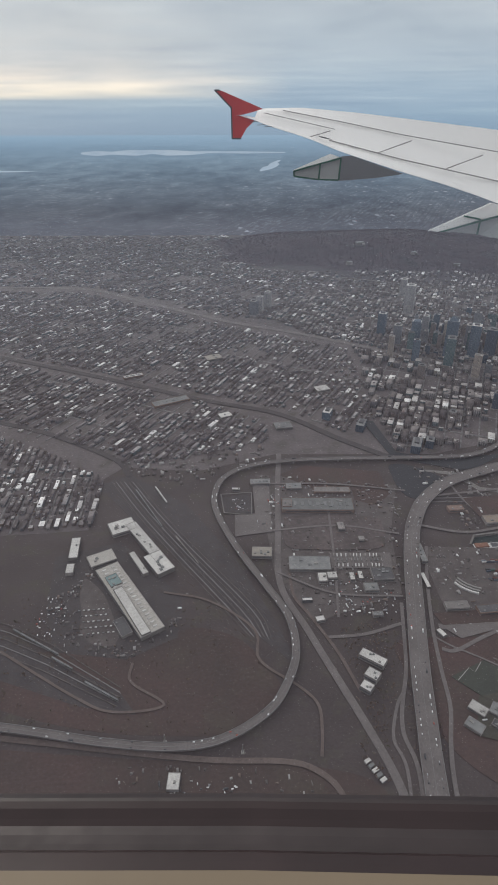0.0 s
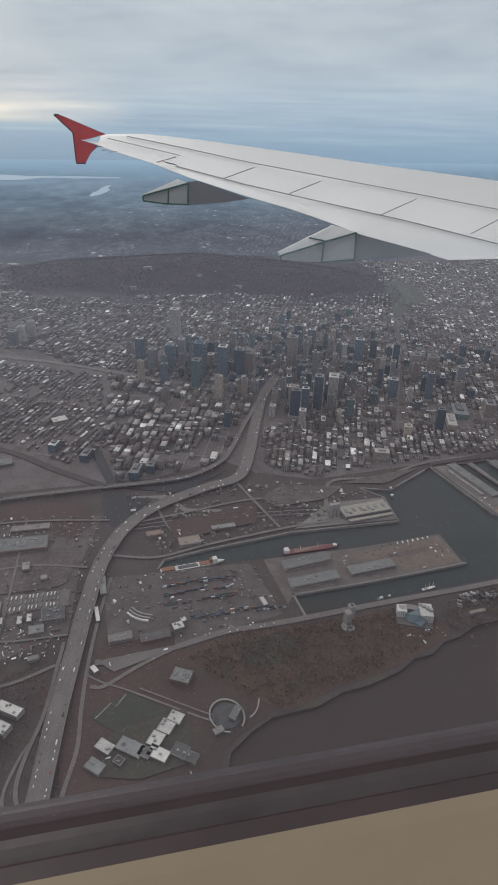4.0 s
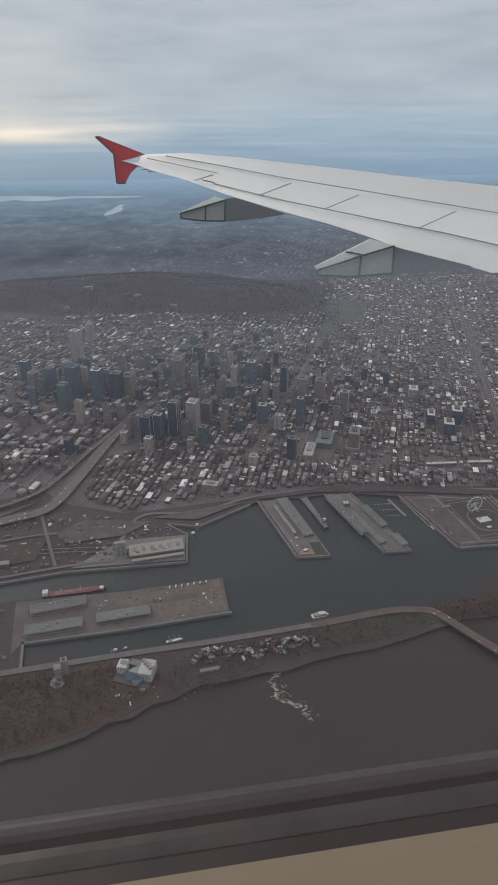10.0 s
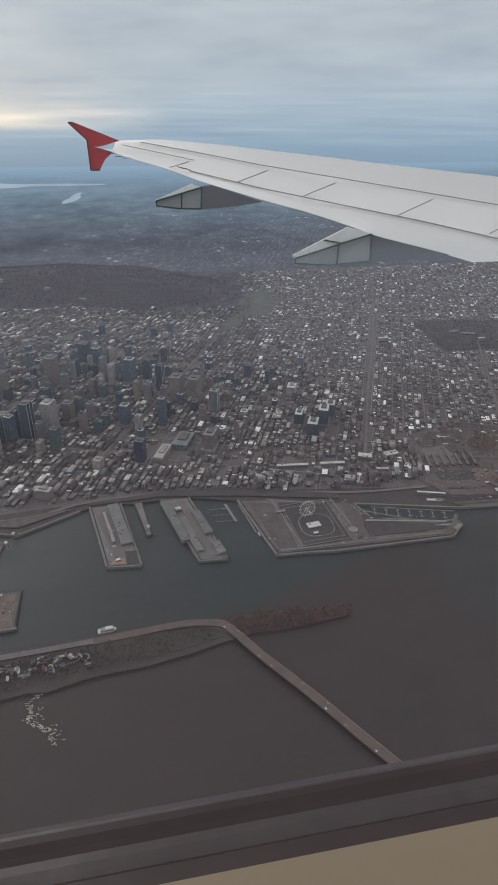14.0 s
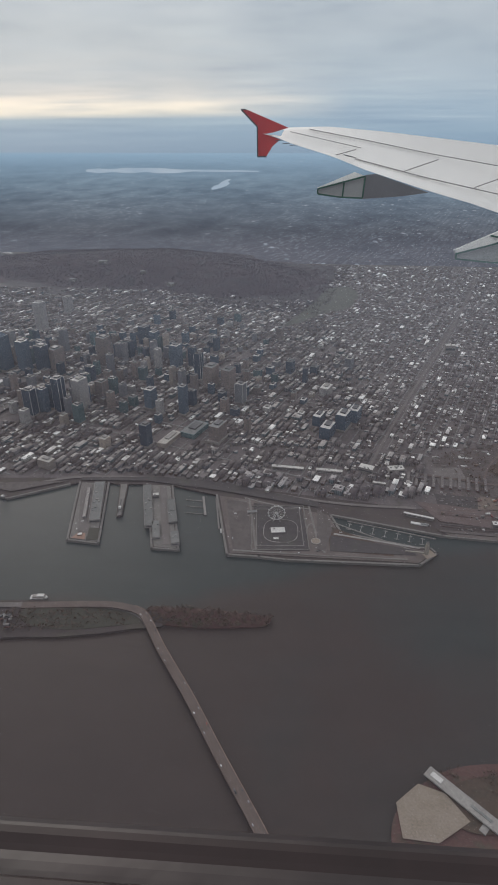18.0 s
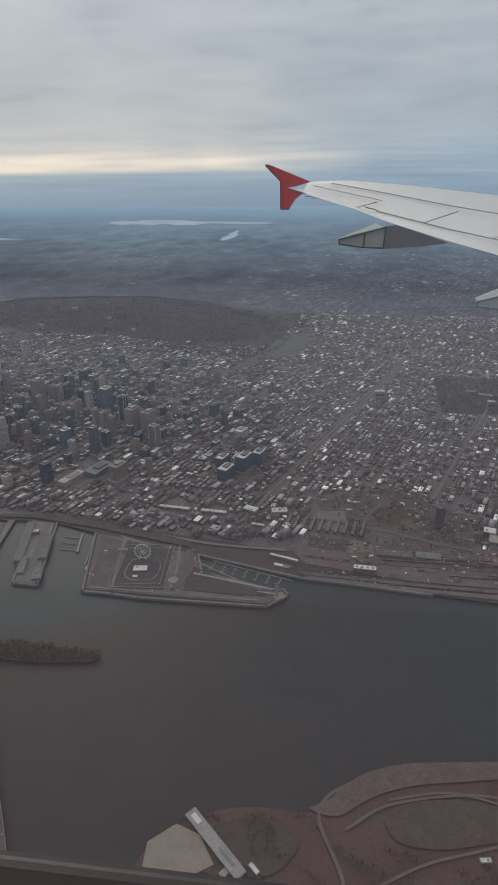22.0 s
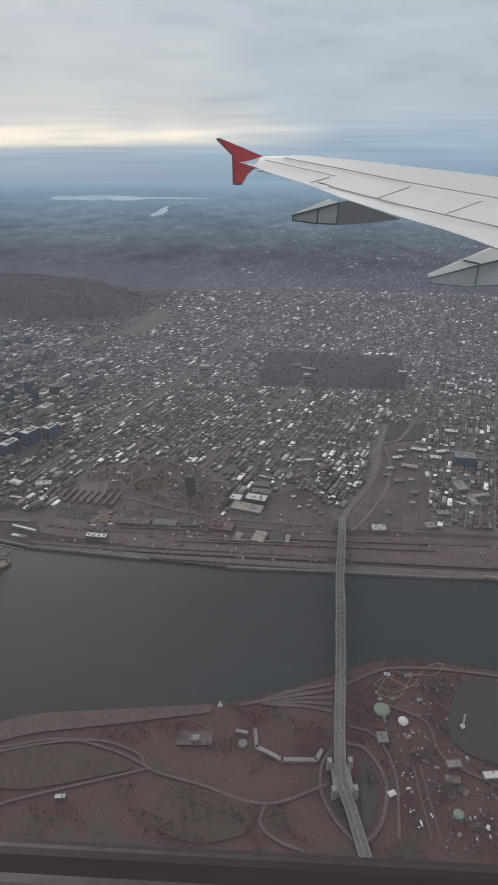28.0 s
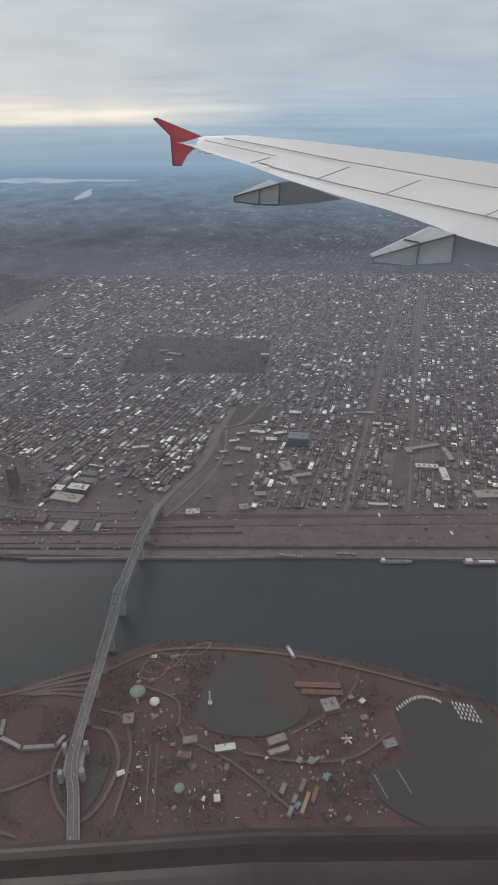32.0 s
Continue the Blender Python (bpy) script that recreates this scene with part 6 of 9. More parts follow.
part("rim", drum(0, 0, 0, 1.4, 0.08, 1.0, 18), STONE, bed)
for k, (hw, hd) in enumerate(((8.0, 10.4), (6.6, 8.8))):
    frame_walk = tagged(root("garden_path", 220.4, 139.2, 0.3, 5), "pale rectangular path round the sunken garden", "path", "paths round the garden")
    for sx in (-1, 1):
        part("segment", bar(bmesh.new(), (sx * hw, -hd, 0), (sx * hw, hd, 0), 0.26), QUAY, frame_walk)
        part("segment", bar(bmesh.new(), (-hw, sx * hd, 0), (hw, sx * hd, 0), 0.26), QUAY, frame_walk)
hall(286, 144.6, 6.6, 2.0, 1.2, -3, WHITE, STONE, "white-roofed customs house on the quay", plant=1, lights=4)
hall(262, 147.6, 9, 1.0, 0.7, -16, WHITE, STONE, "narrow white-roofed shed on the quay", plant=0)
# the brewery halls, the car depots and other large roofs
for x, y, w, d, h, turn, m, lab in (
        (330.4, 163.4, 10.4, 4.6, 1.1, -15, CREAM, "broad cream-roofed brewery hall"), (326.4, 168.6, 3.8, 3.4, 1.5, -15, WHITE_ROOF, "white-roofed block of the brewery"),
        (333.2, 168.4, 7.0, 3.8, 1.8, -13, WHITE_ROOF, "white-roofed brewery block with a dark front"), (334.6, 173.4, 6.4, 2.6, 1.3, -10, TIN_ROOF, "low grey-roofed brewery store building"),
        (334.4, 178.4, 5.6, 2.6, 1.0, -8, TIN_ROOF, "low grey-roofed brewery store building"), (335.8, 183.6, 6.0, 1.0, 0.8, -18, WHITE_ROOF, "narrow white-roofed shed behind the brewery")):
    hall(x, y, w, d, h, turn, m, DARK_METAL if h == 1.8 else STONE, lab, plant=6 if w > 5 else 1)
hall(335.4, 147.8, 3.8, 5.4, 0.9, -17, CREAM, STONE, "tan-roofed warehouse beside the railway", plant=2)
hall(340.8, 148.4, 3.6, 4.4, 0.8, -6, DARK_ROOF, STONE, "dark-roofed depot beside the railway", plant=1)
hall(343.9, 147.2, 1.5, 4.0, 0.9, -6, CREAM, STONE, "narrow pale shed beside the depot", plant=2)
hall(328.9, 148.2, 2.2, 3.6, 0.6, -14, SAND, STONE, "low sand-coloured shed beside the warehouse", plant=2)
for x, y, w, d, t in ((350.6, 166.4, 1.5, 1.1, 25), (352.6, 164.6, 1.3, 1.0, 25), (351.4, 169.4, 1.6, 1.0, 25), (347.4, 165.2, 1.4, 1.2, 20), (354.4, 162.2, 1.5, 0.9, 25), (345.6, 171.6, 1.8, 1.2, 20), (341.4, 160.4, 1.2, 0.9, -12)):
    hall(x, y, w, d, 0.7, t, (WHITE_ROOF, GREY_ROOF, CREAM)[int(x * 10) % 3], STONE, "small flat-roofed house on bare ground", plant=1, name="house")
for x, y, w, t in ((399.4, 134.0, 2.2, -8), (401.8, 133.6, 2.0, -10), (404.0, 133.3, 1.6, -8), (415.4, 134.4, 1.6, -4), (417.4, 134.2, 1.8, -6), (419.4, 134.1, 1.2, 0)):
    heap = tagged(root("storage_bin", x, y, 0.2, t), "ochre steel storage bin on the river quay", "bin", "bins on the river quay")
    part("body", block(0, 0, 0, w, 0.8, 0.5), YELLOW if x < 410 else ORANGE, heap)
    part("load", block(0, 0, 0.5, w * 0.84, 0.6, 0.16, 0, 0.6), SAND, heap, "heaped sandy load")
for x, y, w, d, h, t, m in ((382.4, 184.8, 3.4, 2.0, 0.8, 10, GREY_ROOF), (386.8, 185.6, 2.2, 1.4, 0.7, 10, WHITE_ROOF), (380.6, 193.4, 3.0, 1.6, 0.8, 14, HALL_ROOF), (384.4, 201.6, 4.2, 1.8, 0.9, 18, WHITE_ROOF), (386.8, 207.4, 3.6, 1.6, 0.8, 16, HALL_ROOF),
                            (386.6, 176.8, 2.2, 1.8, 0.8, 8, GREY_ROOF), (378.4, 188.4, 1.8, 1.2, 0.6, 12, CREAM), (384.8, 170.6, 2.0, 1.4, 0.7, 6, HALL_ROOF), (376.2, 163.8, 1.8, 1.2, 0.6, 8, GREY_ROOF)):
    hall(x, y, w, d, h, t, m, STONE, "flat-roofed works building on bare land", plant=3)
hall(349.5, 196.9, 6.4, 1.6, 1.0, 10, WHITE_ROOF, plant=2, label="long white-roofed school building")
hall(310.8, 171.2, 2.8, 2.4, 7.4, 0, DARK_ROOF, DARK_ROOF, "dark brick high-rise above bare lots", name="apartment_tower", plant=2)
hall(295.2, 153.6, 10.6, 3.2, 0.7, -3, DARK_ROOF, BRICK, "long low dark-roofed shed beside the railway", plant=5, lights=0)
hall(305.2, 153.4, 7.4, 3.0, 0.9, -2, TIN_ROOF, STONE, "grey ribbed-roof shed beside the railway", plant=3, lights=5)
hall(313.6, 153.8, 6.0, 3.4, 0.8, 2, DARK_ROOF, BRICK, "square dark-roofed works beside the railway", plant=5)
hall(323.4, 152.6, 7.4, 4.4, 0.9, -8, RUST, RUST, "red-brown brick works with stepped roof", plant=3)
hall(322.0, 152.8, 3.0, 2.0, 1.3, -8, RUST, RUST, "taller red-brown brick block of the works", plant=2)
hall(258.4, 173.4, 5.4, 3.0, 1.4, 12, WHITE_ROOF, STONE, "white-roofed office with roof plant by the boulevard", plant=6)
hall(252.0, 164.6, 4.4, 1.2, 0.8, -10, WHITE_ROOF, STONE, "narrow white-roofed shed by the boulevard", plant=1)
hall(372.1, 155.1, 4.4, 3.0, 0.9, 5, WHITE_ROOF, plant=4, label="white-roofed hall beside the bridge approach")
hall(388.1, 157.4, 3.0, 3.0, 1.0, 10, CREAM, plant=4, label="pale rough-roofed works by the river")
hall(393.5, 164.8, 3.8, 2.4, 1.0, 5, CREAM, plant=5, label="pale rough-roofed works by the river")
hall(408.6, 200.6, 7.6, 5.4, 3.2, -6, GREY_ROOF, paint("blue_glass_wall", 0.07, 0.12, 0.16, 0.25), "dark blue-glass office block", name="office_block", plant=3)
hall(393.4, 208.6, 6.0, 2.2, 0.9, -14, WHITE_ROOF, plant=2, label="white-roofed studio hall by a square")
hall(402.2, 207.6, 5.4, 2.2, 0.9, 14, WHITE_ROOF, plant=2, label="white-roofed studio hall by a square")
hall(398.6, 202.6, 4.2, 2.6, 0.9, -8, WHITE_ROOF, plant=3, label="white-roofed studio hall by a square")
hall(387.8, 195.1, 6.0, 2.6, 0.9, -14, CREAM, plant=2, label="pale-roofed studio hall by the approach road")
hall(409.4, 225.6, 5.2, 2.6, 1.0, -8, WHITE_ROOF, plant=2, label="white-roofed school in a house district")
hall(441.3, 214.7, 3.4, 2.2, 1.0, -5, WHITE_ROOF, plant=1, label="white-roofed hall in a house district")
hall(445.6, 214.0, 3.0, 2.0, 1.0, -5, WHITE_ROOF, plant=1, label="white-roofed hall in a house district")
hall(438.6, 225, 7.6, 1.6, 0.9, -5, CREAM, plant=2, label="long pale-roofed hall in a house district")
hall(408, 176, 7.0, 2.0, 1.1, 14, CREAM, plant=2, label="cream-roofed wing of a school")
hall(405.0, 172.6, 2.0, 5.4, 1.1, 14, CREAM, plant=1, label="cream-roofed wing of a school")
hall(452.6, 181.6, 8.0, 2.8, 1.0, -6, WHITE_ROOF, plant=3, lights=4, label="white-roofed factory hall with rooflights")
hall(457.2, 176, 2.6, 8.6, 1.0, -4, WHITE_ROOF, plant=3, label="long white-roofed factory wing")
hall(455.4, 195.6, 12.0, 1.8, 1.0, 16, CREAM, plant=2, label="pale-roofed wing of a courtyard factory")
hall(462.4, 190, 2.0, 9.0, 1.0, 4, CREAM, plant=2, label="pale-roofed wing of a courtyard factory")
hall(448.8, 193.2, 2.4, 4.0, 1.0, 4, CREAM, plant=1, label="pale-roofed wing of a courtyard factory")
hall(431, 158.4, 6.4, 1.4, 0.9, -4, WHITE_ROOF, plant=1, label="long white-roofed shed by the railway")
hall(468, 163.6, 9, 4.4, 1.0, 2, CREAM, plant=4, label="broad pale-roofed works by the railway")
hall(403, 182, 4, 6, 1.1, 12, STONE, plant=3, label="grey flat-roofed works in a house district")
for x, y, w, d in ((398.5, 287, 4, 2.6), (351, 280, 3.4, 2), (418.7, 272, 3.6, 2.6), (299, 289, 5, 2.6)):
    hall(x, y, w, d, 3.6, 5, WHITE_ROOF, STONE, "pale apartment high-rise over low houses", name="apartment_tower", plant=2)
hall(352, 296, 7, 2.4, 1.0, -20, SAND, STONE, "long pale school beside the park", plant=2)
hall(346, 301, 5, 2, 1.0, 10, SAND, STONE, "long pale school beside the park", plant=2)
hall(248.6, 173, 5, 3, 1.6, -22, WHITE_ROOF, plant=2)
hall(236, 171, 9, 1.6, 0.9, -5, WHITE_ROOF, plant=2, label="long white-roofed market hall")
hall(222, 172, 11, 1.6, 0.9, -5, WHITE_ROOF, plant=2, label="long white-roofed market hall")
hall(28.4, 216, 5.6, 4.4, 0.9, 20, WHITE_ROOF, plant=2)
hall(11.6, 186, 6, 4.4, 0.9, 12, GREY_ROOF, plant=2)
hall(-9, 194, 4.6, 3.4, 0.8, 25, WHITE_ROOF, plant=1)
hall(-16, 247, 7, 5, 1.2, 25, CREAM, STONE, "pale stone market hall with a tower", plant=3)
hall(-30, 205, 14, 4, 1.0, 28, GREY_ROOF, BRICK, "long brick works hall with striped rooflights", lights=9)
hall(-48, 228, 8, 2.4, 1.0, 25, WHITE_ROOF, BRICK, lights=3)

# silos by the grain warehouse
silo = tagged(root("grain_silo", 111.6, 137.6, 0.05, 5), "pale concrete grain silo with a head house", "silo")
for i in range(3):
    for j in range(2):
        part("cell", drum(i * 1.1 - 1.1, j * 1.1 - 0.5, 0, 0.52, 3.2), CONCRETE, silo)
part("head_house", block(0, 0, 3.2, 3.2, 1.1, 0.9), STONE, silo)


def crane(x, y, turn):
    c = tagged(root("harbour_crane", x, y, 0.05, turn), "dark steel harbour crane on the quay", "crane")
    for a, b in ((-0.5, -0.5), (0.5, -0.5), (0.5, 0.5), (-0.5, 0.5)):
        part("leg", bar(bmesh.new(), (a, b, 0), (a * 0.5, b * 0.5, 1.6), 0.12), DARK_METAL, c)
    part("cab", block(0, 0, 1.6, 0.8, 0.7, 0.5), WHITE, c)
    part("boom", bar(bmesh.new(), (0, 0, 1.9), (2.6, 0, 2.9), 0.16), DARK_METAL, c)


crane(132.2, 142, 20), crane(133.6, 146, -30), crane(171.8, 143, 90)

# the angular glass casino-like pavilion on the spit, and its neighbours
pav = tagged(root("glass_pavilion", 116.4, 93.6, 0.04, -24), "angular pavilion with blue glass roofs and white terraces", "building")
OCCUPIED.append((116.4, 93.6, 6))
part("terrace", block(0, 0, 0, 8.4, 5.8, 0.35), PAVED, pav)
part("wing", block(-3.1, 0.6, 0.35, 2.2, 2.4, 1.9, 6), WHITE_ROOF, pav, "pale ribbed block")
part("wing", block(2.5, 0.9, 0.35, 3.0, 4.2, 2.2, 6), WHITE_ROOF, pav, "pale ribbed block")
part("wing", block(-0.3, 2.2, 0.35, 3.6, 1.6, 1.2), STONE, pav)
for i in range(7):
    part("rib", block(1.15 + i * 0.45, -1.32 + 0.047 * i, 0.4, 0.08, 0.1, 2.1, 6), DARK_METAL, pav)
for i in range(5):
    part("rib", block(-4.1 + i * 0.48, -0.72 + 0.05 * i, 0.4, 0.08, 0.1, 1.8, 6), DARK_METAL, pav)
for i in range(4):
    part("terrace_step", block(1.2 + i * 0.8, 2.2 - i * 0.5, 2.5, 0.9, 0.7, 0.3 + 0.12 * i, 20), CONCRETE, pav)
    part("terrace_step", block(-3.6 + i * 0.5, 0.9, 2.2, 0.4, 1.2, 0.1 + 0.1 * (i % 2), 6), CONCRETE, pav)
for pts in (((-1.9, -0.6, 1.7), (1.0, 1.6, 2.0), (1.0, -1.2, 2.3), (-0.2, -2.0, 0.7)), ((-0.2, -2.0, 0.7), (1.0, -1.2, 2.3), (2.8, -1.6, 1.6), (1.4, -3.0, 0.5)), ((-2.0, -0.6, 1.7), (-0.2, -2.0, 0.7), (-1.2, -2.0, 0.4), (-2.4, -1.2, 0.4))):
    bm = bmesh.new()
    up = [bm.verts.new(p) for p in pts]
    lo = [bm.verts.new((x, y, 0.3)) for x, y, _ in pts]
    bm.faces.new(up), bm.faces.new(lo[::-1])
    for i in range(4):
        bm.faces.new((lo[i], lo[(i + 1) % 4], up[(i + 1) % 4], up[i]))
    bmesh.ops.recalc_face_normals(bm, faces=bm.faces)
    part("glass_roof", bm, BLUE_GLASS, pav, "sloping blue glass roof")
twin = tagged(root("apartment_tower", 100.6, 95.4, 0.04, 10), "grey concrete apartment tower on the wooded spit", "building")
part("tower", block(-0.6, 0, 0, 1.5, 1.5, 3.6), STONE, twin)
part("tower", block(0.8, 0.9, 0, 1.4, 1.4, 4.4), STONE, twin)
part("roof_plant", block(0.8, 0.9, 4.4, 0.7, 0.7, 0.3), DARK_METAL, twin)
part("podium", drum(-1.0, -1.2, 0, 1.6, 0.4, 1.0, 18), CONCRETE, twin)

# stacked modular apartments along the spit
r = random.Random(3)
modules = None
for i in range(34):
    t = i / 33
    x, y = 130 + 27.5 * t, 96.4 + 0.9 * t + r.uniform(-1.9, 1.6)
    block_ob = tagged(root("modular_apartment_block", x, y, 0.02, r.choice((8, 8, 50))), "stacked grey concrete apartment modules with terraces", "building", "stacked apartments")
    for j in range(r.randint(3, 6)):
        part("module", block(r.uniform(-0.8, 0.8), r.uniform(-0.6, 0.6), 0.36 * (j // 2), 1.3, 0.55, 0.36, r.choice((0, 90))), r.choice((GREY_ROOF, DARK_ROOF, DARK_ROOF, RUST, STONE, HALL_ROOF, DARK_ROOF)), block_ob)
hall(153.6, 97.8, 1.0, 0.9, 0.8, 8, WHITE, plant=0)
hall(132.6, 92.6, 4.4, 0.9, 0.4, 4, SAND, plant=0)


# ---- boats ----
def vessel(name, x, y, turn, length, beam, hull_material, label, decks=(), masts=(), hull_height=0.5, z=-0.55):
    ship = tagged(root(name, x, y, z, turn), label, "boat")
    bm = bmesh.new()
    shape = [(-0.5, 0.42), (-0.46, 0.5), (0.25, 0.5), (0.4, 0.32), (0.5, 0.0)]
    outline = [(a * length, b * beam) for a, b in shape] + [(a * length, -b * beam) for a, b in shape[-2::-1]]
    low = [bm.verts.new((a * 0.96, b * 0.8, -0.1)) for a, b in outline]
    top = [bm.verts.new((a, b, hull_height * (1.25 if a > 0.3 * length else 1.0))) for a, b in outline]
    bm.faces.new(low[::-1]), bm.faces.new(top)
    for i in range(len(low)):
        j = (i + 1) % len(low)
        bm.faces.new((low[i], low[j], top[j], top[i]))
    bmesh.ops.recalc_face_normals(bm, faces=bm.faces)
    part("hull", bm, hull_material, ship)
    for cx, ln, wd, z0, ht, m in decks:
        part("deckhouse", block(cx * length, 0, z0, ln * length, wd * beam, ht), m, ship)
    for cx, ht in masts:
        part("mast", bar(bmesh.new(), (cx * length, 0, hull_height), (cx * length, 0, hull_height + ht), 0.05 + length * 0.004), WHITE, ship)
    return ship


vessel("cargo_ship", 100.2, 123.6, 2, 16.4, 1.9, RED, "long red cargo ship moored at the quay", [(-0.44, 0.08, 0.8, 0.5, 1.2, WHITE), (0.05, 0.7, 0.7, 0.5, 0.25, BRICK), (0.42, 0.06, 0.5, 0.5, 0.5, WHITE)], [(0.1, 1.4), (-0.2, 1.4)], 0.7)
vessel("cargo_ship", 67.2, 122.8, 5, 17.4, 1.9, WHITE, "orange and white coastal ship moored at the port", [(-0.38, 0.2, 0.8, 0.5, 0.5, ORANGE), (-0.08, 0.3, 0.7, 0.5, 0.2, DARK_METAL), (0.2, 0.2, 0.8, 0.5, 0.3, ORANGE), (0.34, 0.07, 0.7, 0.5, 1.3, WHITE), (0.28, 0.04, 0.6, 0.8, 0.9, ORANGE)], [(0.05, 1.2), (-0.25, 1.2)], 0.6)
vessel("ferry", 161, 105.9, 4, 4.4, 1.5, WHITE, "white river ferry with dark upper deck", [(0.0, 0.7, 0.8, 0.35, 0.5, STONE), (0.1, 0.4, 0.6, 0.85, 0.25, WHITE)], [], 0.4)
vessel("sailing_ship", 125.2, 103.1, 8, 4.0, 0.7, WHITE, "three-masted white sailing ship", [(-0.25, 0.2, 0.6, 0.3, 0.2, CREAM)], [(-0.3, 1.5), (0.0, 1.7), (0.28, 1.5)], 0.3)
vessel("tug", 111.4, 101.9, 6, 2.0, 0.8, DARK_METAL, "small white and dark tug", [(0.1, 0.4, 0.6, 0.3, 0.4, WHITE)], [(0.1, 0.6)], 0.3)
vessel("tug", 113.8, 102.2, 6, 1.4, 0.6, DARK_METAL, "small white and dark tug", [(0.1, 0.4, 0.6, 0.3, 0.35, WHITE)], [], 0.3)
vessel("ferry", 262.4, 144.0, -12, 8.0, 1.3, WHITE, "long white excursion boat moored by the marina", [(-0.1, 0.6, 0.7, 0.5, 0.35, WHITE), (0.1, 0.3, 0.5, 0.85, 0.25, GREY_ROOF)], [(0.3, 0.5)], 0.4)
vessel("cargo_ship", 431, 131.6, -1, 9.4, 1.3, GREY_ROOF, "long grey laker moored at the river quay", [(-0.4, 0.1, 0.8, 0.5, 0.7, WHITE), (0.0, 0.6, 0.6, 0.5, 0.15, STONE)], [(0.3, 0.8)], 0.5)
vessel("cargo_ship", 455, 130.8, -1, 11, 1.6, BRICK, "red-brown cargo ship with white deckhouses", [(-0.35, 0.16, 0.8, 0.5, 0.9, WHITE), (0.1, 0.4, 0.6, 0.5, 0.4, WHITE)], [(0.2, 1.0)], 0.6)
vessel("river_boat", 203.6, 137, 100, 2.0, 0.6, WHITE, "white excursion boat under way", [(0, 0.5, 0.7, 0.2, 0.2, WHITE)], [], 0.2)
vessel("moored_liner", 399.2, 98.8, -68, 4.2, 0.9, STONE, "grey boat-shaped pavilion on the island shore", [(0, 0.6, 0.6, 0.5, 0.3, WHITE)], [], 0.6, 0.0)

for k in range(7):
    x = 241.5 + k * 3.4
    y = 143.8 - k * 0.9
    jetty = tagged(root("pontoon", x, y, -0.5, -14), "pale floating marina pontoon", "pontoon", "pontoons in the harbour basin")
    part("walkway", block(0, -1.7, 0, 0.16, 3.6, 0.14), CONCRETE, jetty)
    part("finger", block(0, -3.2, 0, 1.4, 0.14, 0.12), CONCRETE, jetty)
    part("finger", block(0, -0.6, 0, 1.2, 0.14, 0.12), CONCRETE, jetty)
for k in range(3):
    jetty = tagged(root("pontoon", 193.4 + k * 0.7, 151.6 - k * 3.4, -0.5, -3), "pale floating marina pontoon", "pontoon", "pontoons between the piers")
    part("walkway", block(0, 0, 0, 6.0, 0.2, 0.14), STONE, jetty)
    for q in range(5):
        part("finger", block(-2.8 + q * 1.1, 0, 0, 0.12, 0.9, 0.12), STONE, jetty)
for ax, ay, bx, by, wd, lab in ((195.8, 153.6, 197.9, 143.8, 0.7, "broad pale floating pontoon between the piers"), (200.0, 153.0, 202.9, 137.6, 0.5, "long pale pontoon along the quay wall"), (240.6, 144.6, 265.4, 138.0, 0.26, "long pale spine pontoon of the marina")):
    jetty = tagged(root("pontoon", ax, ay, -0.5), lab, "pontoon")
    part("walkway", bar(bmesh.new(), (0, 0, 0.08), (bx - ax, by - ay, 0.08), wd), STONE, jetty)
    for q in (0.05, 0.35, 0.65, 0.95):
        part("pile", drum((bx - ax) * q, (by - ay) * q, -0.1, 0.08, 0.5, 1.0, 6), DARK_METAL, jetty)
boat = None
for k in range(40):
    if k < 16:
        a = k / 15
        x, y, turn = 420.6 + 9.4 * a, 83.4 + 3.0 * math.sin(a * 2.5), 110 + 14 * math.sin(k * 2.3)
    else:
        j = k - 16
        x, y, turn = 432.6 + (j % 6) * 0.75 + (j // 6) * 0.25, 84.8 - (j // 6) * 1.15 - (j % 6) * 0.2, 100
    if boat is None:
        boat = vessel("motor_boat", x, y, turn, 0.8, 0.34, WHITE, "small white motor boat moored in the marina", [(-0.05, 0.4, 0.6, 0.16, 0.12, WHITE)], [], 0.18, 0.42)
        boat["group"] = "boats in the marina"
    else:
        copy_thing(boat, pose(x, y, 0.42, 0, 0, turn))
for k in range(2):
    dock = tagged(root("pontoon", 413.8 + k * 4.6, 67.0 + k * 0.9, 0.38, 20), "thin pale marina jetty", "pontoon", "jetties in the marina basin")
    part("walkway", block(0, 0, 0, 0.12, 5.0, 0.08), CONCRETE, dock)
    for j in range(6):
        part("finger", block(0.22, -2.2 + j * 0.85, 0, 0.4, 0.07, 0.07), CONCRETE, dock)

# rapids in the river arm
foam = bmesh.new()
r = random.Random(11)
CREST = [(147.4, 90.2), (145.2, 88.0), (146.4, 85.8), (145.4, 84.4), (148.0, 82.6), (149.6, 81.2), (151.2, 80.6), (150.6, 79.0), (152.0, 77.6)]
for i in range(150):
    k = r.random() ** 1.25 * (len(CREST) - 1.01)
    (ax, ay), (bx, by) = CREST[int(k)], CREST[int(k) + 1]
    x, y = ax + (bx - ax) * (k % 1) + r.gauss(0, 0.28), ay + (by - ay) * (k % 1) + r.gauss(0, 0.28)
    if r.random() < 0.2:
        x, y = x + r.uniform(0, 2.4), y + r.uniform(-0.5, 0.5)
    add_box(foam, x, y, -0.56, r.uniform(0.2, 0.9), r.uniform(0.06, 0.16), 0.04 + 0.0006 * i, r.choice((r.gauss(0, 14), r.gauss(-50, 18))), 0.5)
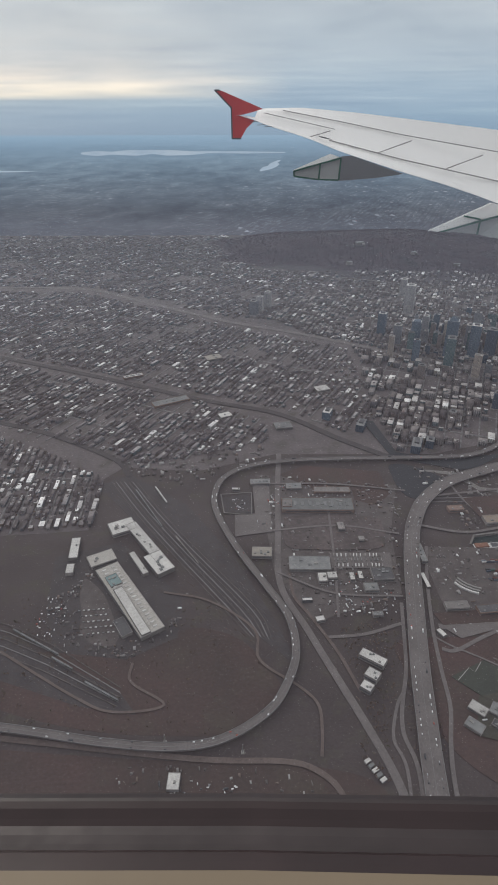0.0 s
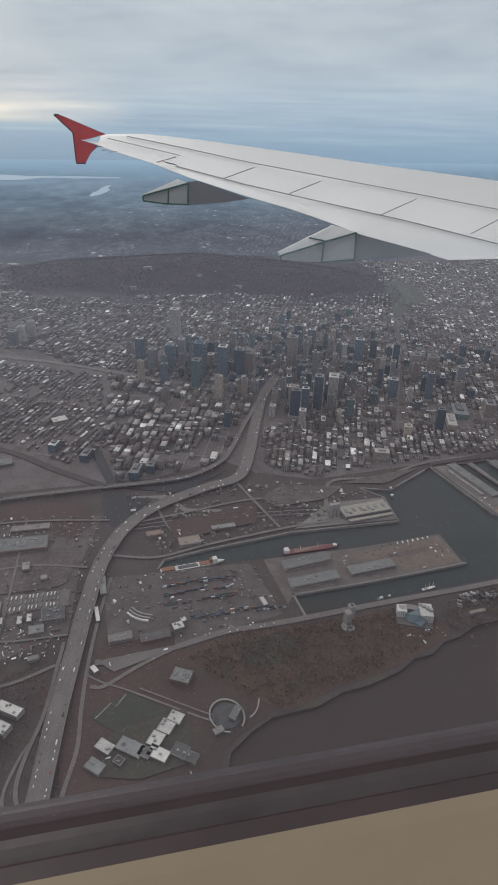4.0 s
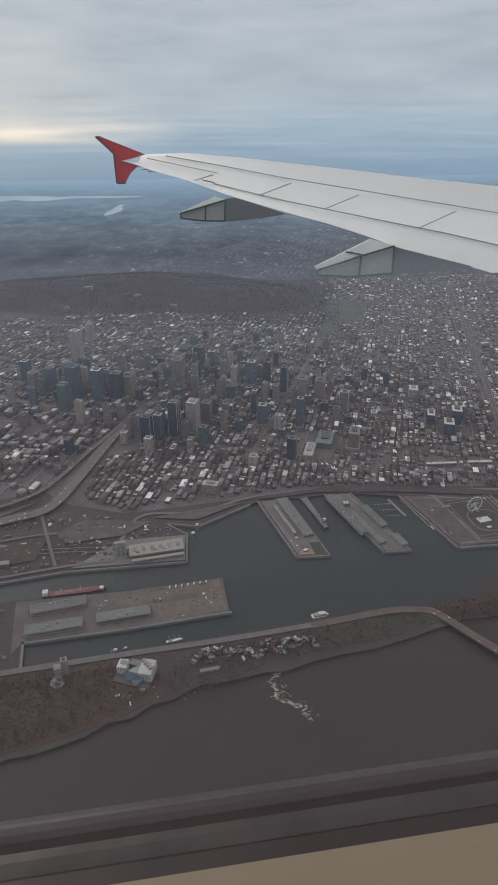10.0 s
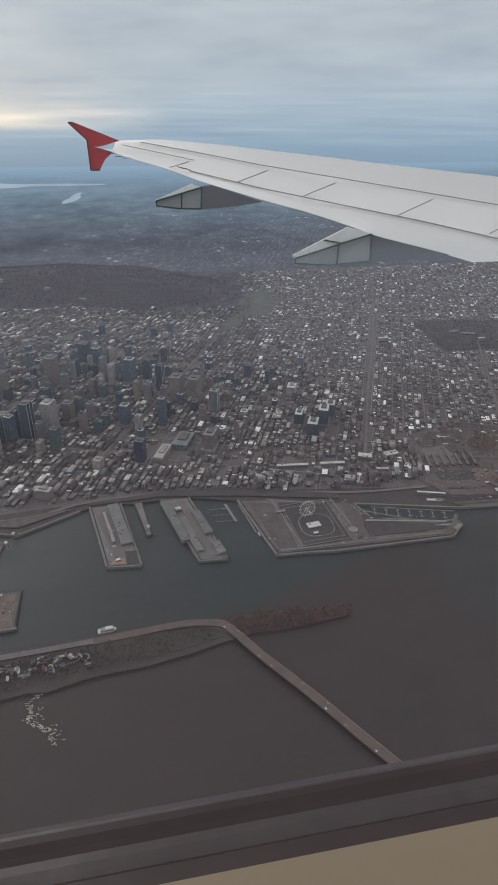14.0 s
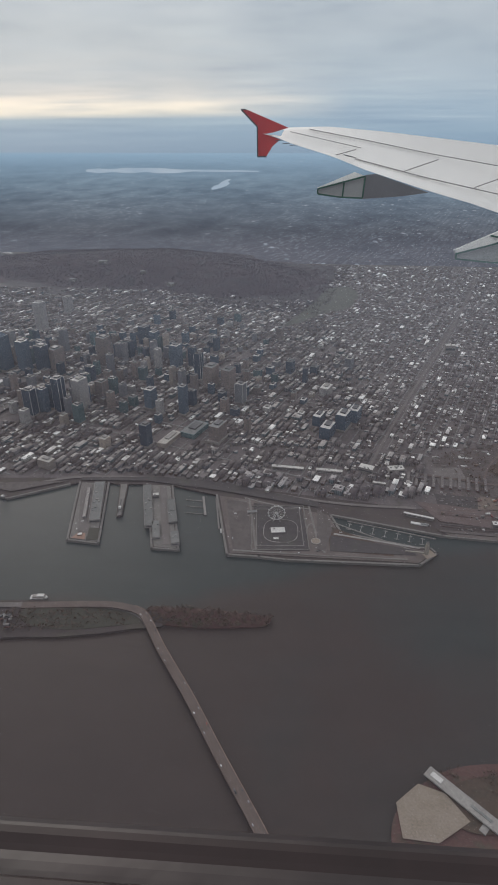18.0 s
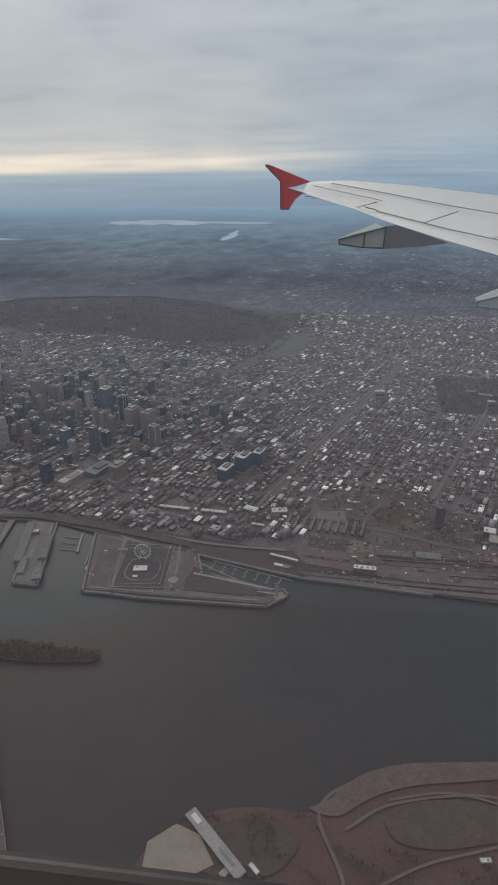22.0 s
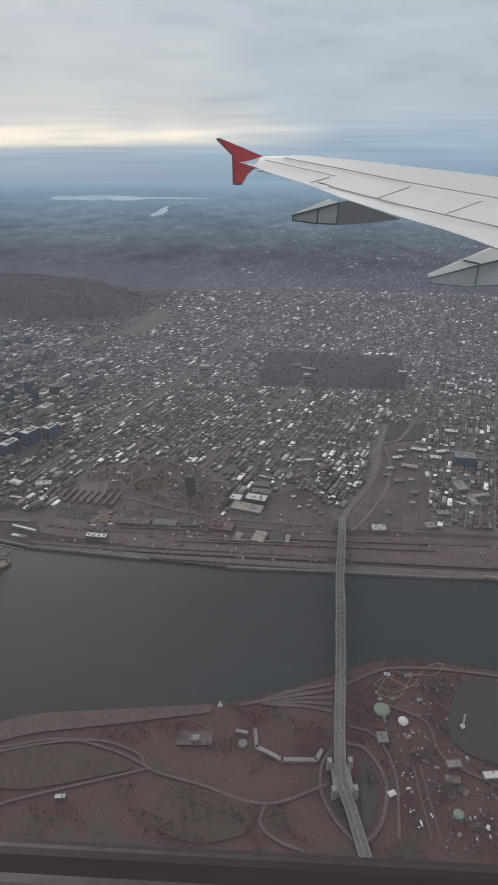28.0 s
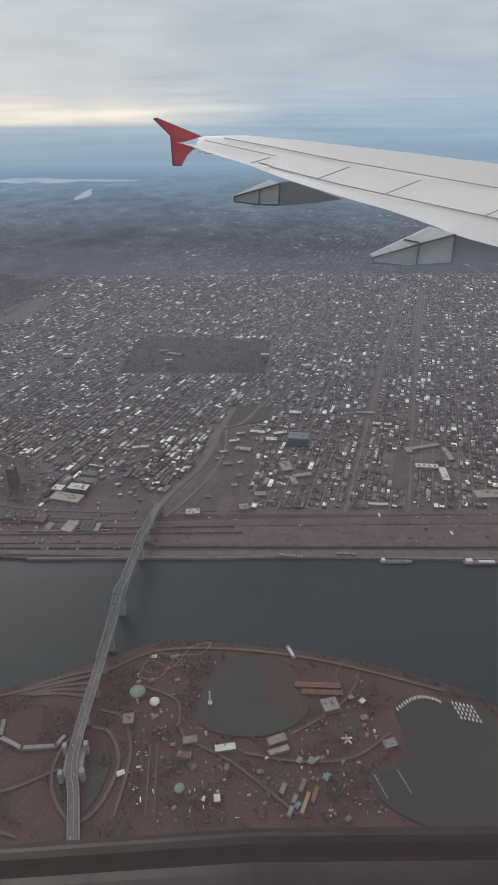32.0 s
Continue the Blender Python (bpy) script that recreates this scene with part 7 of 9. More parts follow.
tagged(part("white_water", foam, paint("foam", 0.42, 0.4, 0.35)), "pale foam of small rapids in the river arm", "white water", kind="stuff")

# ---- the steel truss bridge ----
bridge = tagged(root("truss_bridge"), "grey-green steel cantilever truss bridge over the river", "bridge")
SPAN = [(361.4, 48, 0.6), (358.8, 58, 0.8), (357.0, 65.4, 1.2), (355.5, 70.5, 2.0), (355.4, 76.4, 2.6), (355.7, 83, 3.1), (356.2, 90, 3.7), (356.7, 98, 4.3), (357.1, 106.5, 4.8), (357.5, 114, 5.0), (358.0, 124, 4.8), (359.0, 136, 4.2), (360.0, 146, 3.4), (360.6, 153, 2.4), (361.2, 160, 0.9)]
ROADS.append(([p[:2] for p in SPAN], 2.2))
deck = smooth_line(SPAN, 6)
part("deck", ribbon(deck, 1.9, 0.25, 0), ASPHALT, bridge)
part("median", ribbon([p + Vector((0, 0, 0.04)) for p in deck], 0.1, 0.03, 0), CONCRETE, bridge)


def top_height(y):
    """The truss rises over the two channel towers."""
    if y < 93 or y > 151:
        return 0.0
    return 0.8 + 2.0 * math.exp(-((y - 112) / 4.6) ** 2) + 1.5 * math.exp(-((y - 135) / 4.6) ** 2)


for side in (-1, 1):
    nodes = []
    for i in range(1, len(deck) - 1):
        p, d = deck[i], deck[i + 1] - deck[i - 1]
        e = p + Vector((-d.y, d.x, 0)).normalized() * side * 1.0
        nodes.append((e, e + Vector((0, 0, top_height(p.y)))))
    low, high, web, parapet = bmesh.new(), bmesh.new(), bmesh.new(), bmesh.new()
    for (a, b), (c, e) in zip(nodes, nodes[1:]):
        bar(low if a.y > 92 else parapet, a, c, 0.2)
        if b.z - a.z > 0.2 and e.z - c.z > 0.2:
            bar(high, b, e, 0.2)
            bar(web, a, b, 0.13)
            bar(web, a, e, 0.07) if e.z > b.z else bar(web, b, c, 0.07)
    part("lower_chord", low, STEEL, bridge)
    part("parapet", parapet, STONE, bridge, "low stone parapet of the approach")
    part("upper_chord", high, STEEL, bridge)
    part("web_members", web, STEEL, bridge)
cross = bmesh.new()
for p in deck[1:-1]:
    if top_height(p.y) > 0.9:
        bar(cross, p + Vector((-0.98, 0, top_height(p.y))), p + Vector((0.98, 0, top_height(p.y))), 0.15)
part("sway_bracing", cross, STEEL, bridge)
for y in (112.2, 134.9, 101, 94, 87.5, 81, 141, 147):
    p = min(deck, key=lambda q: abs(q.y - y))
    pier = part("pier", block(p.x, p.y, -1.5, 2.0, 0.8 if y < 110 or y > 136 else 1.3, p.z + 1.0, 0, 0.84), CONCRETE, bridge, "tapered concrete pier")
    part("pier_cap", block(p.x, p.y, p.z - 0.5, 2.1, 0.7, 0.22), CONCRETE, pier)
hall_b = tagged(root("bridge_pavilion", 355.6, 71.6, 0.0, 6), "pale concrete bridge pavilion with four corner towers", "building")
part("base", block(0, 0, 0, 3.6, 6, 1.5), CONCRETE, hall_b)
for a in (-2.0, 2.0):
    for b in (-2.8, 2.8):
        part("corner_tower", block(a, b, 0, 0.9, 1.2, 2.9, 0, 0.9), CONCRETE, hall_b)
for i in range(26):
    p = deck[2 + i * 2] if 2 + i * 2 < len(deck) else deck[-2]
    c = tagged(root("car", p.x + (0.5 if i % 2 else -0.5), p.y, p.z + 0.03, 90), "small car crossing the bridge", "car", "cars on the bridge")
    part("body", block(0, 0, 0.03, 0.42, 0.18, 0.08, 0, 0.96), WHITE if i % 3 else DARK_METAL, c)
    part("cabin", block(-0.02, 0, 0.11, 0.22, 0.16, 0.06, 0, 0.8), DARK_METAL, c)

# ---- the island's parks, rides and pavilions ----
pavg = tagged(root("modern_pavilion", 256.5, 62, 0.05, -42), "long white-grey pavilion roof on a plaza", "building")
part("roof", block(0, 0, 0.6, 15, 2.3, 0.25, 0, 0.98), CONCRETE, pavg)
part("wall", block(0.5, 0, 0, 13, 1.7, 0.6), DARK_METAL, pavg)
part("rooflight", block(-5.4, 0, 0.85, 2.2, 1.0, 0.12), WHITE, pavg)
part("rooflight", block(3.5, 0, 0.85, 4.0, 0.5, 0.1), GREY_ROOF, pavg)
part("stair", block(5.0, -1.8, 0, 1.2, 1.4, 0.4), CONCRETE, pavg)
hall(264, 58.6, 2.2, 0.9, 0.5, -42, WHITE, plant=0)
wall28 = [(338.5, 81.5), (339.1, 77.7), (344.2, 75.3), (350.9, 75.7), (352.0, 77.8)]
fort = tagged(root("stone_fort"), "long angled grey stone fort building", "building")
for a, b in zip(wall28, wall28[1:]):
    L = math.hypot(b[0] - a[0], b[1] - a[1])
    part("range", block((a[0] + b[0]) / 2, (a[1] + b[1]) / 2, 0, L + 0.4, 0.8, 0.6, math.degrees(math.atan2(b[1] - a[1], b[0] - a[0]))), STONE, fort)
hall(335.8, 80.9, 2.6, 0.8, 0.5, -8, CONCRETE, plant=0, label="small stone house in the fort")
tagged(part("round_tower", drum(336.2, 78.2, 0, 0.9, 0.7), STONE), "round stone tower in the fort", "tower")
hall(326.4, 78.9, 1.8, 1.3, 0.4, 2, CONCRETE, plant=2, label="small pale kiosk on a paved square")
patch("lot", [(322.6, 77), (330, 77.4), (330, 80.6), (323, 80.2)], TRACK, "gravel square in the park", 0.04)
hall(303.3, 64.9, 2.0, 0.9, 0.5, 10, WHITE, plant=1, label="small white chalet in the park")
lh = tagged(root("lighthouse", 330.6, 87.2, 0), "small white pointed lighthouse on the shore", "lighthouse")
part("tower", drum(0, 0, 0, 0.34, 1.3, 0.45, 10), WHITE, lh)
part("base", block(0, 0, 0, 0.9, 0.7, 0.25), WHITE, lh)
for x, y, rr, flat, m, lab in ((365.1, 88.4, 1.75, 0.3, GREEN, "pale green flat dome roof"), (369.2, 85.8, 1.1, 0.6, WHITE, "white shell dome"), (376.3, 66.9, 1.0, 0.4, GREEN, "pale green round roof"),
                               (392.6, 74.8 + 1.2, 0.1, 0.5, SAND, "")):
    if lab:
        d = tagged(root("dome_pavilion", x, y, 0.02), lab + " over a ride", "pavilion")
        part("wall", drum(0, 0, 0, rr * 0.96, 0.4, 1.0, 20), STONE, d)
        part("roof", dome(0, 0, 0.4, rr, flat, 20), m, d)
tower = tagged(root("drop_tower", 381.1, 85, 0.05), "tall white drop tower standing in the lagoon", "ride")
part("mast", drum(0, 0, 0, 0.22, 4.4, 0.8, 8), WHITE, tower)
part("gondola", drum(0, 0, 0.9, 0.5, 0.25, 1.0, 12), WHITE, tower)
part("base", drum(0, 0, 0, 0.9, 0.15, 1.0, 12), CONCRETE, tower)
hall(404.4, 89.6, 10.0, 1.5, 0.6, -3, ORANGE, RUST, "long orange-brown wooden coaster shed", lights=14, plant=0, skylight=RUST, skylight_label="brown roof batten")
hall(405.2, 87.8, 9.0, 1.3, 0.45, -3, ORANGE, RUST, "lower orange-brown wooden coaster shed", lights=12, plant=0, skylight=RUST, skylight_label="brown roof batten")
hall(384.6, 74.8, 4.2, 1.6, 0.8, 8, WHITE, plant=1, label="white-roofed hall in the amusement park")
hall(394.9, 76.4, 3.8, 1.8, 0.9, 20, SAND, BRICK, plant=1, label="tan-roofed pavilion by the lagoon")
hall(395.2, 74.2, 4.2, 1.2, 0.7, 18, CREAM, plant=1, label="pale-roofed hall in the amusement park")
hall(383.4, 64.8, 1.3, 1.6, 0.7, 5, WHITE, plant=0, label="small white building in the park")
hall(364.4, 81.4, 2.2, 2.4, 0.9, 5, STONE, plant=3, label="grey stage building in the park")
hall(406.5, 84.2, 3.4, 3.0, 1.2, 15, STONE, plant=4, label="grey rocky ride building by the lagoon")
hall(377.5, 76.6, 3.0, 1.6, 0.7, 10, STONE, BRICK, plant=2)
hall(376.6, 73.4, 2.6, 1.4, 0.7, -5, BRICK, plant=2)
hall(413.5, 85.4, 1.5, 1.2, 0.6, 40, WHITE, plant=0)
hall(411.2, 86.4, 1.3, 1.0, 0.6, 20, SAND, plant=0)
hall(417.4, 75.6, 2.6, 1.8, 0.6, 15, STONE, plant=2)
for x, y, w, d, m, lab in ((399.5, 63.9, 4.2, 0.7, YELLOW, "long yellow amusement stall in the park"), (401.4, 65.4, 3.2, 0.8, ORANGE, "orange-brown amusement stall in the park"), (399.3, 67.2, 2.4, 0.8, STONE, "grey amusement stall in the park"),
                           (397.6, 64.6, 1.8, 0.8, GREY_ROOF, "grey amusement stall in the park"), (396.7, 62.4, 2.0, 0.8, STONE, "grey amusement stall in the park"), (395.6, 66.6, 2.2, 0.9, STONE, "grey amusement stall in the park"), (402.3, 72.2, 1.8, 0.6, GREEN, "pale green amusement stall in the park")):
    hall(x, y, w, d, 0.6, 66 if m is not GREEN else 40, m, m, lab, plant=0, name="amusement_stall")
star = tagged(root("star_tent", 409, 76.6, 0.05, 20), "pink and white star-shaped ride canopy", "ride")
for k in range(5):
    part("arm", block(math.cos(k * 1.257) * 0.7, math.sin(k * 1.257) * 0.7, 0.3, 1.0, 0.45, 0.2, math.degrees(k * 1.257), 0.7), PINK if k % 2 else WHITE, star)
part("hub", drum(0, 0, 0, 0.5, 0.7, 0.6, 10), PINK, star)
r = random.Random(5)
for k in range(46):
    x, y = r.uniform(364, 424), r.uniform(62, 99)
    if (375 < x < 411 and 75 < y < 98) or x > 417 or (x > 410 and y < 73) or y > 101 - abs(x - 376) * 0.18:
        x, y = r.uniform(372, 409), r.uniform(60, 73)
    ride = tagged(root("ride_booth", x, y, 0.03, r.uniform(0, 90)), "small fairground booth with a pitched roof", "booth", "fairground booths")
    w = r.uniform(0.5, 1.5)
    part("wall", block(0, 0, 0, w, w * 0.7, 0.35), STONE, ride)
    part("roof", block(0, 0, 0.35, w * 1.08, w * 0.78, 0.22, 0, 0.45), r.choice((STONE, SAND, GREY_ROOF, RED, TEAL, BRICK, WHITE, DARK_ROOF)), ride)


def coaster(points, material, label):
    """A looping rail on trestle posts."""
    ride = tagged(root("roller_coaster"), label, "ride")
    line = smooth_line(points + points[:1], 8)
    part("track", ribbon(line, 0.1, 0.06, 0), material, ride)
    for p in line[::5]:
        part("post", bar(bmesh.new(), (p.x, p.y, 0), (p.x, p.y, p.z - 0.05), 0.06), material, ride)


coaster([(364.5, 92, 0.8), (367, 95.6, 2.0), (372, 94.6, 0.9), (376, 99.4, 1.8), (380.5, 101.4, 1.0), (378, 98.4, 0.6), (373, 97, 1.6), (370, 92.6, 0.5), (367.5, 91, 1.2)], YELLOW, "yellow steel roller coaster with looping track")
coaster([(364, 94.6, 1.0), (369, 98, 1.6), (374, 96, 0.6), (371, 94, 1.2), (368, 93.2, 0.5)], SAND, "pale wooden roller coaster on trestles")
coaster([(408, 91, 0.8), (411, 95, 1.5), (414, 93, 0.6), (411, 90, 1.0)], BRICK, "red-brown roller coaster loop")
coaster([(377, 95, 0.6), (380, 97.4, 1.2), (382.5, 95.4, 0.5), (380, 93.6, 0.9)], RUST, "rust-red steel coaster loop")

wheel = tagged(root("ferris_wheel", 219.5, 142.6, 0.05, 6), "white steel observation wheel on the quay", "ride")
rim = bmesh.new()
for k in range(28):
    a, b = k * math.tau / 28, (k + 1) * math.tau / 28
    for s in (-0.15, 0.15):
        bar(rim, (2.4 * math.cos(a), s, 2.8 + 2.4 * math.sin(a)), (2.4 * math.cos(b), s, 2.8 + 2.4 * math.sin(b)), 0.09)
part("rim", rim, WHITE, wheel)
for k in range(14):
    a = k * math.tau / 14
    part("spoke", bar(bmesh.new(), (0, 0, 2.8), (2.4 * math.cos(a), 0, 2.8 + 2.4 * math.sin(a)), 0.045), WHITE, wheel)
    part("cabin", block(2.55 * math.cos(a), 0, 2.68 + 2.55 * math.sin(a), 0.22, 0.3, 0.24), WHITE, wheel)
for s in (-0.5, 0.5):
    for q in (-1.2, 1.2):
        part("leg", bar(bmesh.new(), (q, s * 1.6, 0), (0, s, 2.8), 0.14), WHITE, wheel)
clock = tagged(root("clock_tower", 261.4, 130.4, 0.05, 10), "pale stone clock tower at the quay tip", "tower")
part("shaft", block(0, 0, 0, 0.9, 0.9, 3.4, 0, 0.92), CREAM, clock)
part("belfry", block(0, 0, 3.4, 0.7, 0.7, 0.6, 0, 0.9), CREAM, clock)
part("roof", block(0, 0, 4.0, 0.75, 0.75, 0.5, 0, 0.1), STONE, clock)
part("wall", block(-3, 0.8, 0, 5, 0.35, 0.6, -14), CREAM, clock)
part("plinth", block(0.6, -0.3, 0, 3.2, 2.6, 0.2, 20), SAND, clock)
for x, y in ((-15.8, 67.4), (-1.5, 65.4)):
    mast = tagged(root("lattice_mast", x, y, 0), "tall pale lattice mast beside the road", "mast")
    part("foot", block(0, 0, 0, 0.6, 0.6, 0.25), CONCRETE, mast)
    part("pole", bar(bmesh.new(), (0, 0, 0.2), (0, 0, 2.4), 0.16), CONCRETE, mast)


# ---- the wooded hill behind the city ----
def hill_height(x, y):
    a = 10.4 * np.exp(-((x - 112) / 56) ** 2 - ((y - 460) / 46) ** 2)
    b = 6.4 * np.exp(-((x - 186) / 42) ** 2 - ((y - 424) / 38) ** 2)
    c = 7.0 * np.exp(-((x - 34) / 46) ** 2 - ((y - 458) / 42) ** 2)
    lumps = 0.5 * np.sin(x / 11 + 1.3 * np.sin(y / 17)) * np.sin(y / 8.5 + x / 29)
    return np.maximum(0.0, a + b + c - 0.9 + lumps)


bm = bmesh.new()
xs, ys = np.linspace(-90, 262, 88), np.linspace(345, 500, 40)
gridv = [[bm.verts.new((x, y, float(hill_height(x, y)) + 0.4 * noise.noise(Vector((x / 9, y / 9, 0))) - 0.25)) for x in xs] for y in ys]
for ra, rb in zip(gridv, gridv[1:]):
    for i in range(len(xs) - 1):
        if max(v.co.z for v in (ra[i], ra[i + 1], rb[i + 1], rb[i])) > 0.05:
            bm.faces.new((ra[i], ra[i + 1], rb[i + 1], rb[i]))
for v in [v for v in bm.verts if not v.link_faces]:
    bm.verts.remove(v)
structure("hill", bm, WOODS, "dark wooded city hill with bare trees")


def tufts(name, spots, size, material, label, seed):
    """Many bare trees: a thin trunk and a crown of loose angular twigs each."""
    g = np.random.default_rng(seed)
    count = len(spots)
    per = 9
    verts = np.zeros((count, per * 3 + 3, 3))
    scale = size * g.uniform(0.65, 1.35, count)
    for k in range(per):
        centre = g.normal(0, 0.32, (count, 3)) * np.array([1, 1, 0.8]) + np.array([0, 0, 0.9])
        for c in range(3):
            verts[:, k * 3 + c] = centre + g.normal(0, 0.26, (count, 3))
    verts[:, -3], verts[:, -2], verts[:, -1] = (-0.05, 0, -0.1), (0.05, 0, -0.1), (0, 0.02, 1.1)
    verts = verts * scale[:, None, None] + spots[:, None, :]
    data = bpy.data.meshes.new(name)
    tri = count * (per + 1)
    data.vertices.add(tri * 3), data.loops.add(tri * 3), data.polygons.add(tri)
    data.vertices.foreach_set("co", verts.ravel())
    data.loops.foreach_set("vertex_index", np.arange(tri * 3, dtype=np.int32))
    data.polygons.foreach_set("loop_start", np.arange(tri, dtype=np.int32) * 3)
    data.materials.append(material)
    data.update(calc_edges=True)
    return tagged(part(name, data, None), label, "trees", kind="stuff")


gen = np.random.default_rng(4)


def scatter(outline, count, lift=0.0, clear=()):
    pts = np.array(outline)
    x, y = gen.uniform(pts[:, 0].min(), pts[:, 0].max(), count * 3), gen.uniform(pts[:, 1].min(), pts[:, 1].max(), count * 3)
    keep = inside_of(outline, x, y)
    for line, reach in ROADS:
        keep &= ~near_line(line, x, y, reach * 0.8)
    for ox, oy, orr in OCCUPIED:
        keep &= (x - ox) ** 2 + (y - oy) ** 2 > (orr * 0.75) ** 2
    for area in clear:
        keep &= ~inside_of(area, x, y)
    x, y = x[keep][:count], y[keep][:count]
    return np.stack([x, y, np.full(len(x), lift)], -1)


hx, hy = gen.uniform(-80, 258, 34000), gen.uniform(348, 498, 34000)
hz = hill_height(hx, hy)
keep = (hz > 0.35) & (gen.random(len(hx)) < np.clip(hz * 0.8, 0.15, 1))
tufts("hillside_trees", np.stack([hx, hy, hz - 0.3], -1)[keep], 0.62, HILL_TREES, "dark bare woods covering the hill", 1)
LAGOON = [(380.3, 90.8), (381.6, 95), (384, 97.6), (390, 98.9), (396.3, 97.4), (400, 92.8), (402.2, 86.9), (402, 82.7), (398.1, 79.4), (392.6, 77.4), (385.8, 77.5), (380.8, 79), (378, 82.3), (378.5, 86.4)]
BASIN = [(419.4, 83.2), (420.6, 86.6), (424, 88), (432, 86), (438, 85.4), (442, 80), (443, 72), (438, 57), (424, 57), (414.6, 62), (411.8, 65.6), (412.4, 69.8), (418, 72.2), (420.4, 75.6), (419.8, 80)]
BEACH_STRIP = [(270, 72), (282, 79), (308, 85), (332, 88), (330, 84), (308, 80), (292, 76.6), (276, 67)]
OPEN = [(282, 66), (300, 63), (318, 70), (338, 66), (338, 76), (318, 76), (300, 79), (288, 76)]
groves = scatter([(x, y) for x, y in ISLAND if y > 40], 9000, 0.0, (LAGOON, BASIN, OPEN, BEACH_STRIP, [(243, 66), (262, 66), (262, 50), (243, 50)], [(338, 88), (356, 97), (356, 86)]))
thick = np.sin(groves[:, 0] / 3.1 + 1.9 * np.sin(groves[:, 1] / 4.7)) * np.sin(groves[:, 1] / 2.6 + 1.4 * np.sin(groves[:, 0] / 6.3))
groves = groves[thick > -0.02]
tufts("island_trees", groves, 0.42, TREES, "clumps of brown bare trees on the island", 2)
tufts("islet_trees", scatter(ISLET, 420, -0.12), 0.6, TREES, "brown bare scrub on the islet", 3)
tufts("spit_trees", scatter([(62, 92), (72, 97), (100, 97), (112, 98), (122, 92.5), (115, 85), (105, 81.6), (97, 79.8), (91, 79.2), (84, 76.8), (79, 75.8), (70, 83)], 1300), 0.6, TREES, "brown bare trees on the spit", 4)
tufts("spit_trees", scatter([(122, 92), (130, 99), (168, 102), (186, 103), (186, 98), (166, 95), (146, 92.4), (126, 85)], 700), 0.5, TREES, "brown bare trees beside the shore road", 5)
tufts("park_trees", scatter([(330, 322), (340, 324), (403, 316), (398, 271), (327, 272)], 1800), 0.55, HILL_TREES, "dark bare trees in the city park", 6)
tufts("slope_trees", scatter([(180, 354), (236, 342), (250, 400), (262, 467), (200, 473), (120, 470), (60, 496), (52, 430), (70, 380), (120, 376)], 3600), 0.8, HILL_TREES, "bare woods at the foot of the hill", 9)
tufts("roadside_trees", scatter([(20, 94), (36, 98), (36, 60), (20, 60)], 260) , 0.45, TREES, "bare trees and bushes on the verge", 7)
tufts("roadside_trees", scatter([(-70, 100), (-16, 110), (2, 90), (8, 76), (-6, 66), (-70, 70)], 420), 0.4, TREES, "bare bushes along the rail land", 8)


# ---- towers of the centre ----
FACADES = [
    facade("grey_curtain_wall", (0.19, 0.19, 0.2), (0.075, 0.083, 0.098), 0.34, 0.5, 0.7), facade("pale_precast_wall", (0.265, 0.255, 0.25), (0.085, 0.092, 0.105), 0.33, 0.5, 0.5),
    facade("brown_tower_wall", (0.2, 0.165, 0.152), (0.065, 0.063, 0.066), 0.33, 0.45, 0.5), facade("blue_glass_tower", (0.094, 0.12, 0.15), (0.05, 0.073, 0.1), 0.34, 0.6, 0.85, 0.2),
    facade("dark_glass_tower", (0.06, 0.077, 0.1), (0.034, 0.048, 0.068), 0.34, 0.6, 0.85, 0.2), facade("warm_stone_tower", (0.28, 0.24, 0.205), (0.09, 0.089, 0.093), 0.33, 0.42, 0.45),
    facade("teal_glass_tower", (0.095, 0.132, 0.14), (0.05, 0.082, 0.09), 0.34, 0.55, 0.8, 0.2)]
KIND = ["grey curtain-walled", "pale concrete", "brown", "blue-glass", "black glass", "warm stone", "teal-glass"]


def high_rise(x, y, w, d, h, turn, style, label="", crown=0, ribs=0, name="office_tower"):
    """A tower: podium, shaft, parapet, roof plant and, where it has them, pale ribs or a stepped crown."""
    OCCUPIED.append((x, y, max(w, d) * 0.75))
    t = tagged(root(name, x, y, 0.0, turn), label or f"{KIND[style]} high-rise with rows of windows", "tower", "towers of the city centre")
    if h > 6:
        part("podium", block(0, 0, 0, w * 1.25, d * 1.25, 0.9), STONE, t)
    part("shaft", block(0, 0, 0.02, w, d, h), FACADES[style], t)
    part("roof", block(0, 0, h + 0.02, w * 0.94, d * 0.94, 0.06), (HALL_ROOF, WHITE_ROOF, GREY_ROOF, WHITE_ROOF, GREY_ROOF, HALL_ROOF, GREY_ROOF)[style], t)
    for s in (-1, 1) if h > 5 else ():
        part("parapet", block(0, s * (d / 2 - 0.05), h + 0.02, w, 0.1, 0.18), FACADES[style], t)
        part("parapet", block(s * (w / 2 - 0.05), 0, h + 0.02, 0.1, d - 0.2, 0.18), FACADES[style], t)
    part("roof_plant", block(w * 0.08, 0, h + 0.06, w * 0.5, d * 0.5, 0.5), CONCRETE if style in (1, 5) else DARK_METAL, t)
    if crown:
        part("crown", block(0, 0, h + 0.06, w * 0.8, d * 0.8, crown, 0, 0.35), FACADES[style], t, "tapering crown")
    for i in range(ribs):
        for s in (-1, 1):
            part("rib", block((i / (ribs - 1) - 0.5) * w * 0.96, s * (d / 2 + 0.04), 0.9, 0.14, 0.1, h - 0.9), WHITE, t, "white vertical rib")
    return t


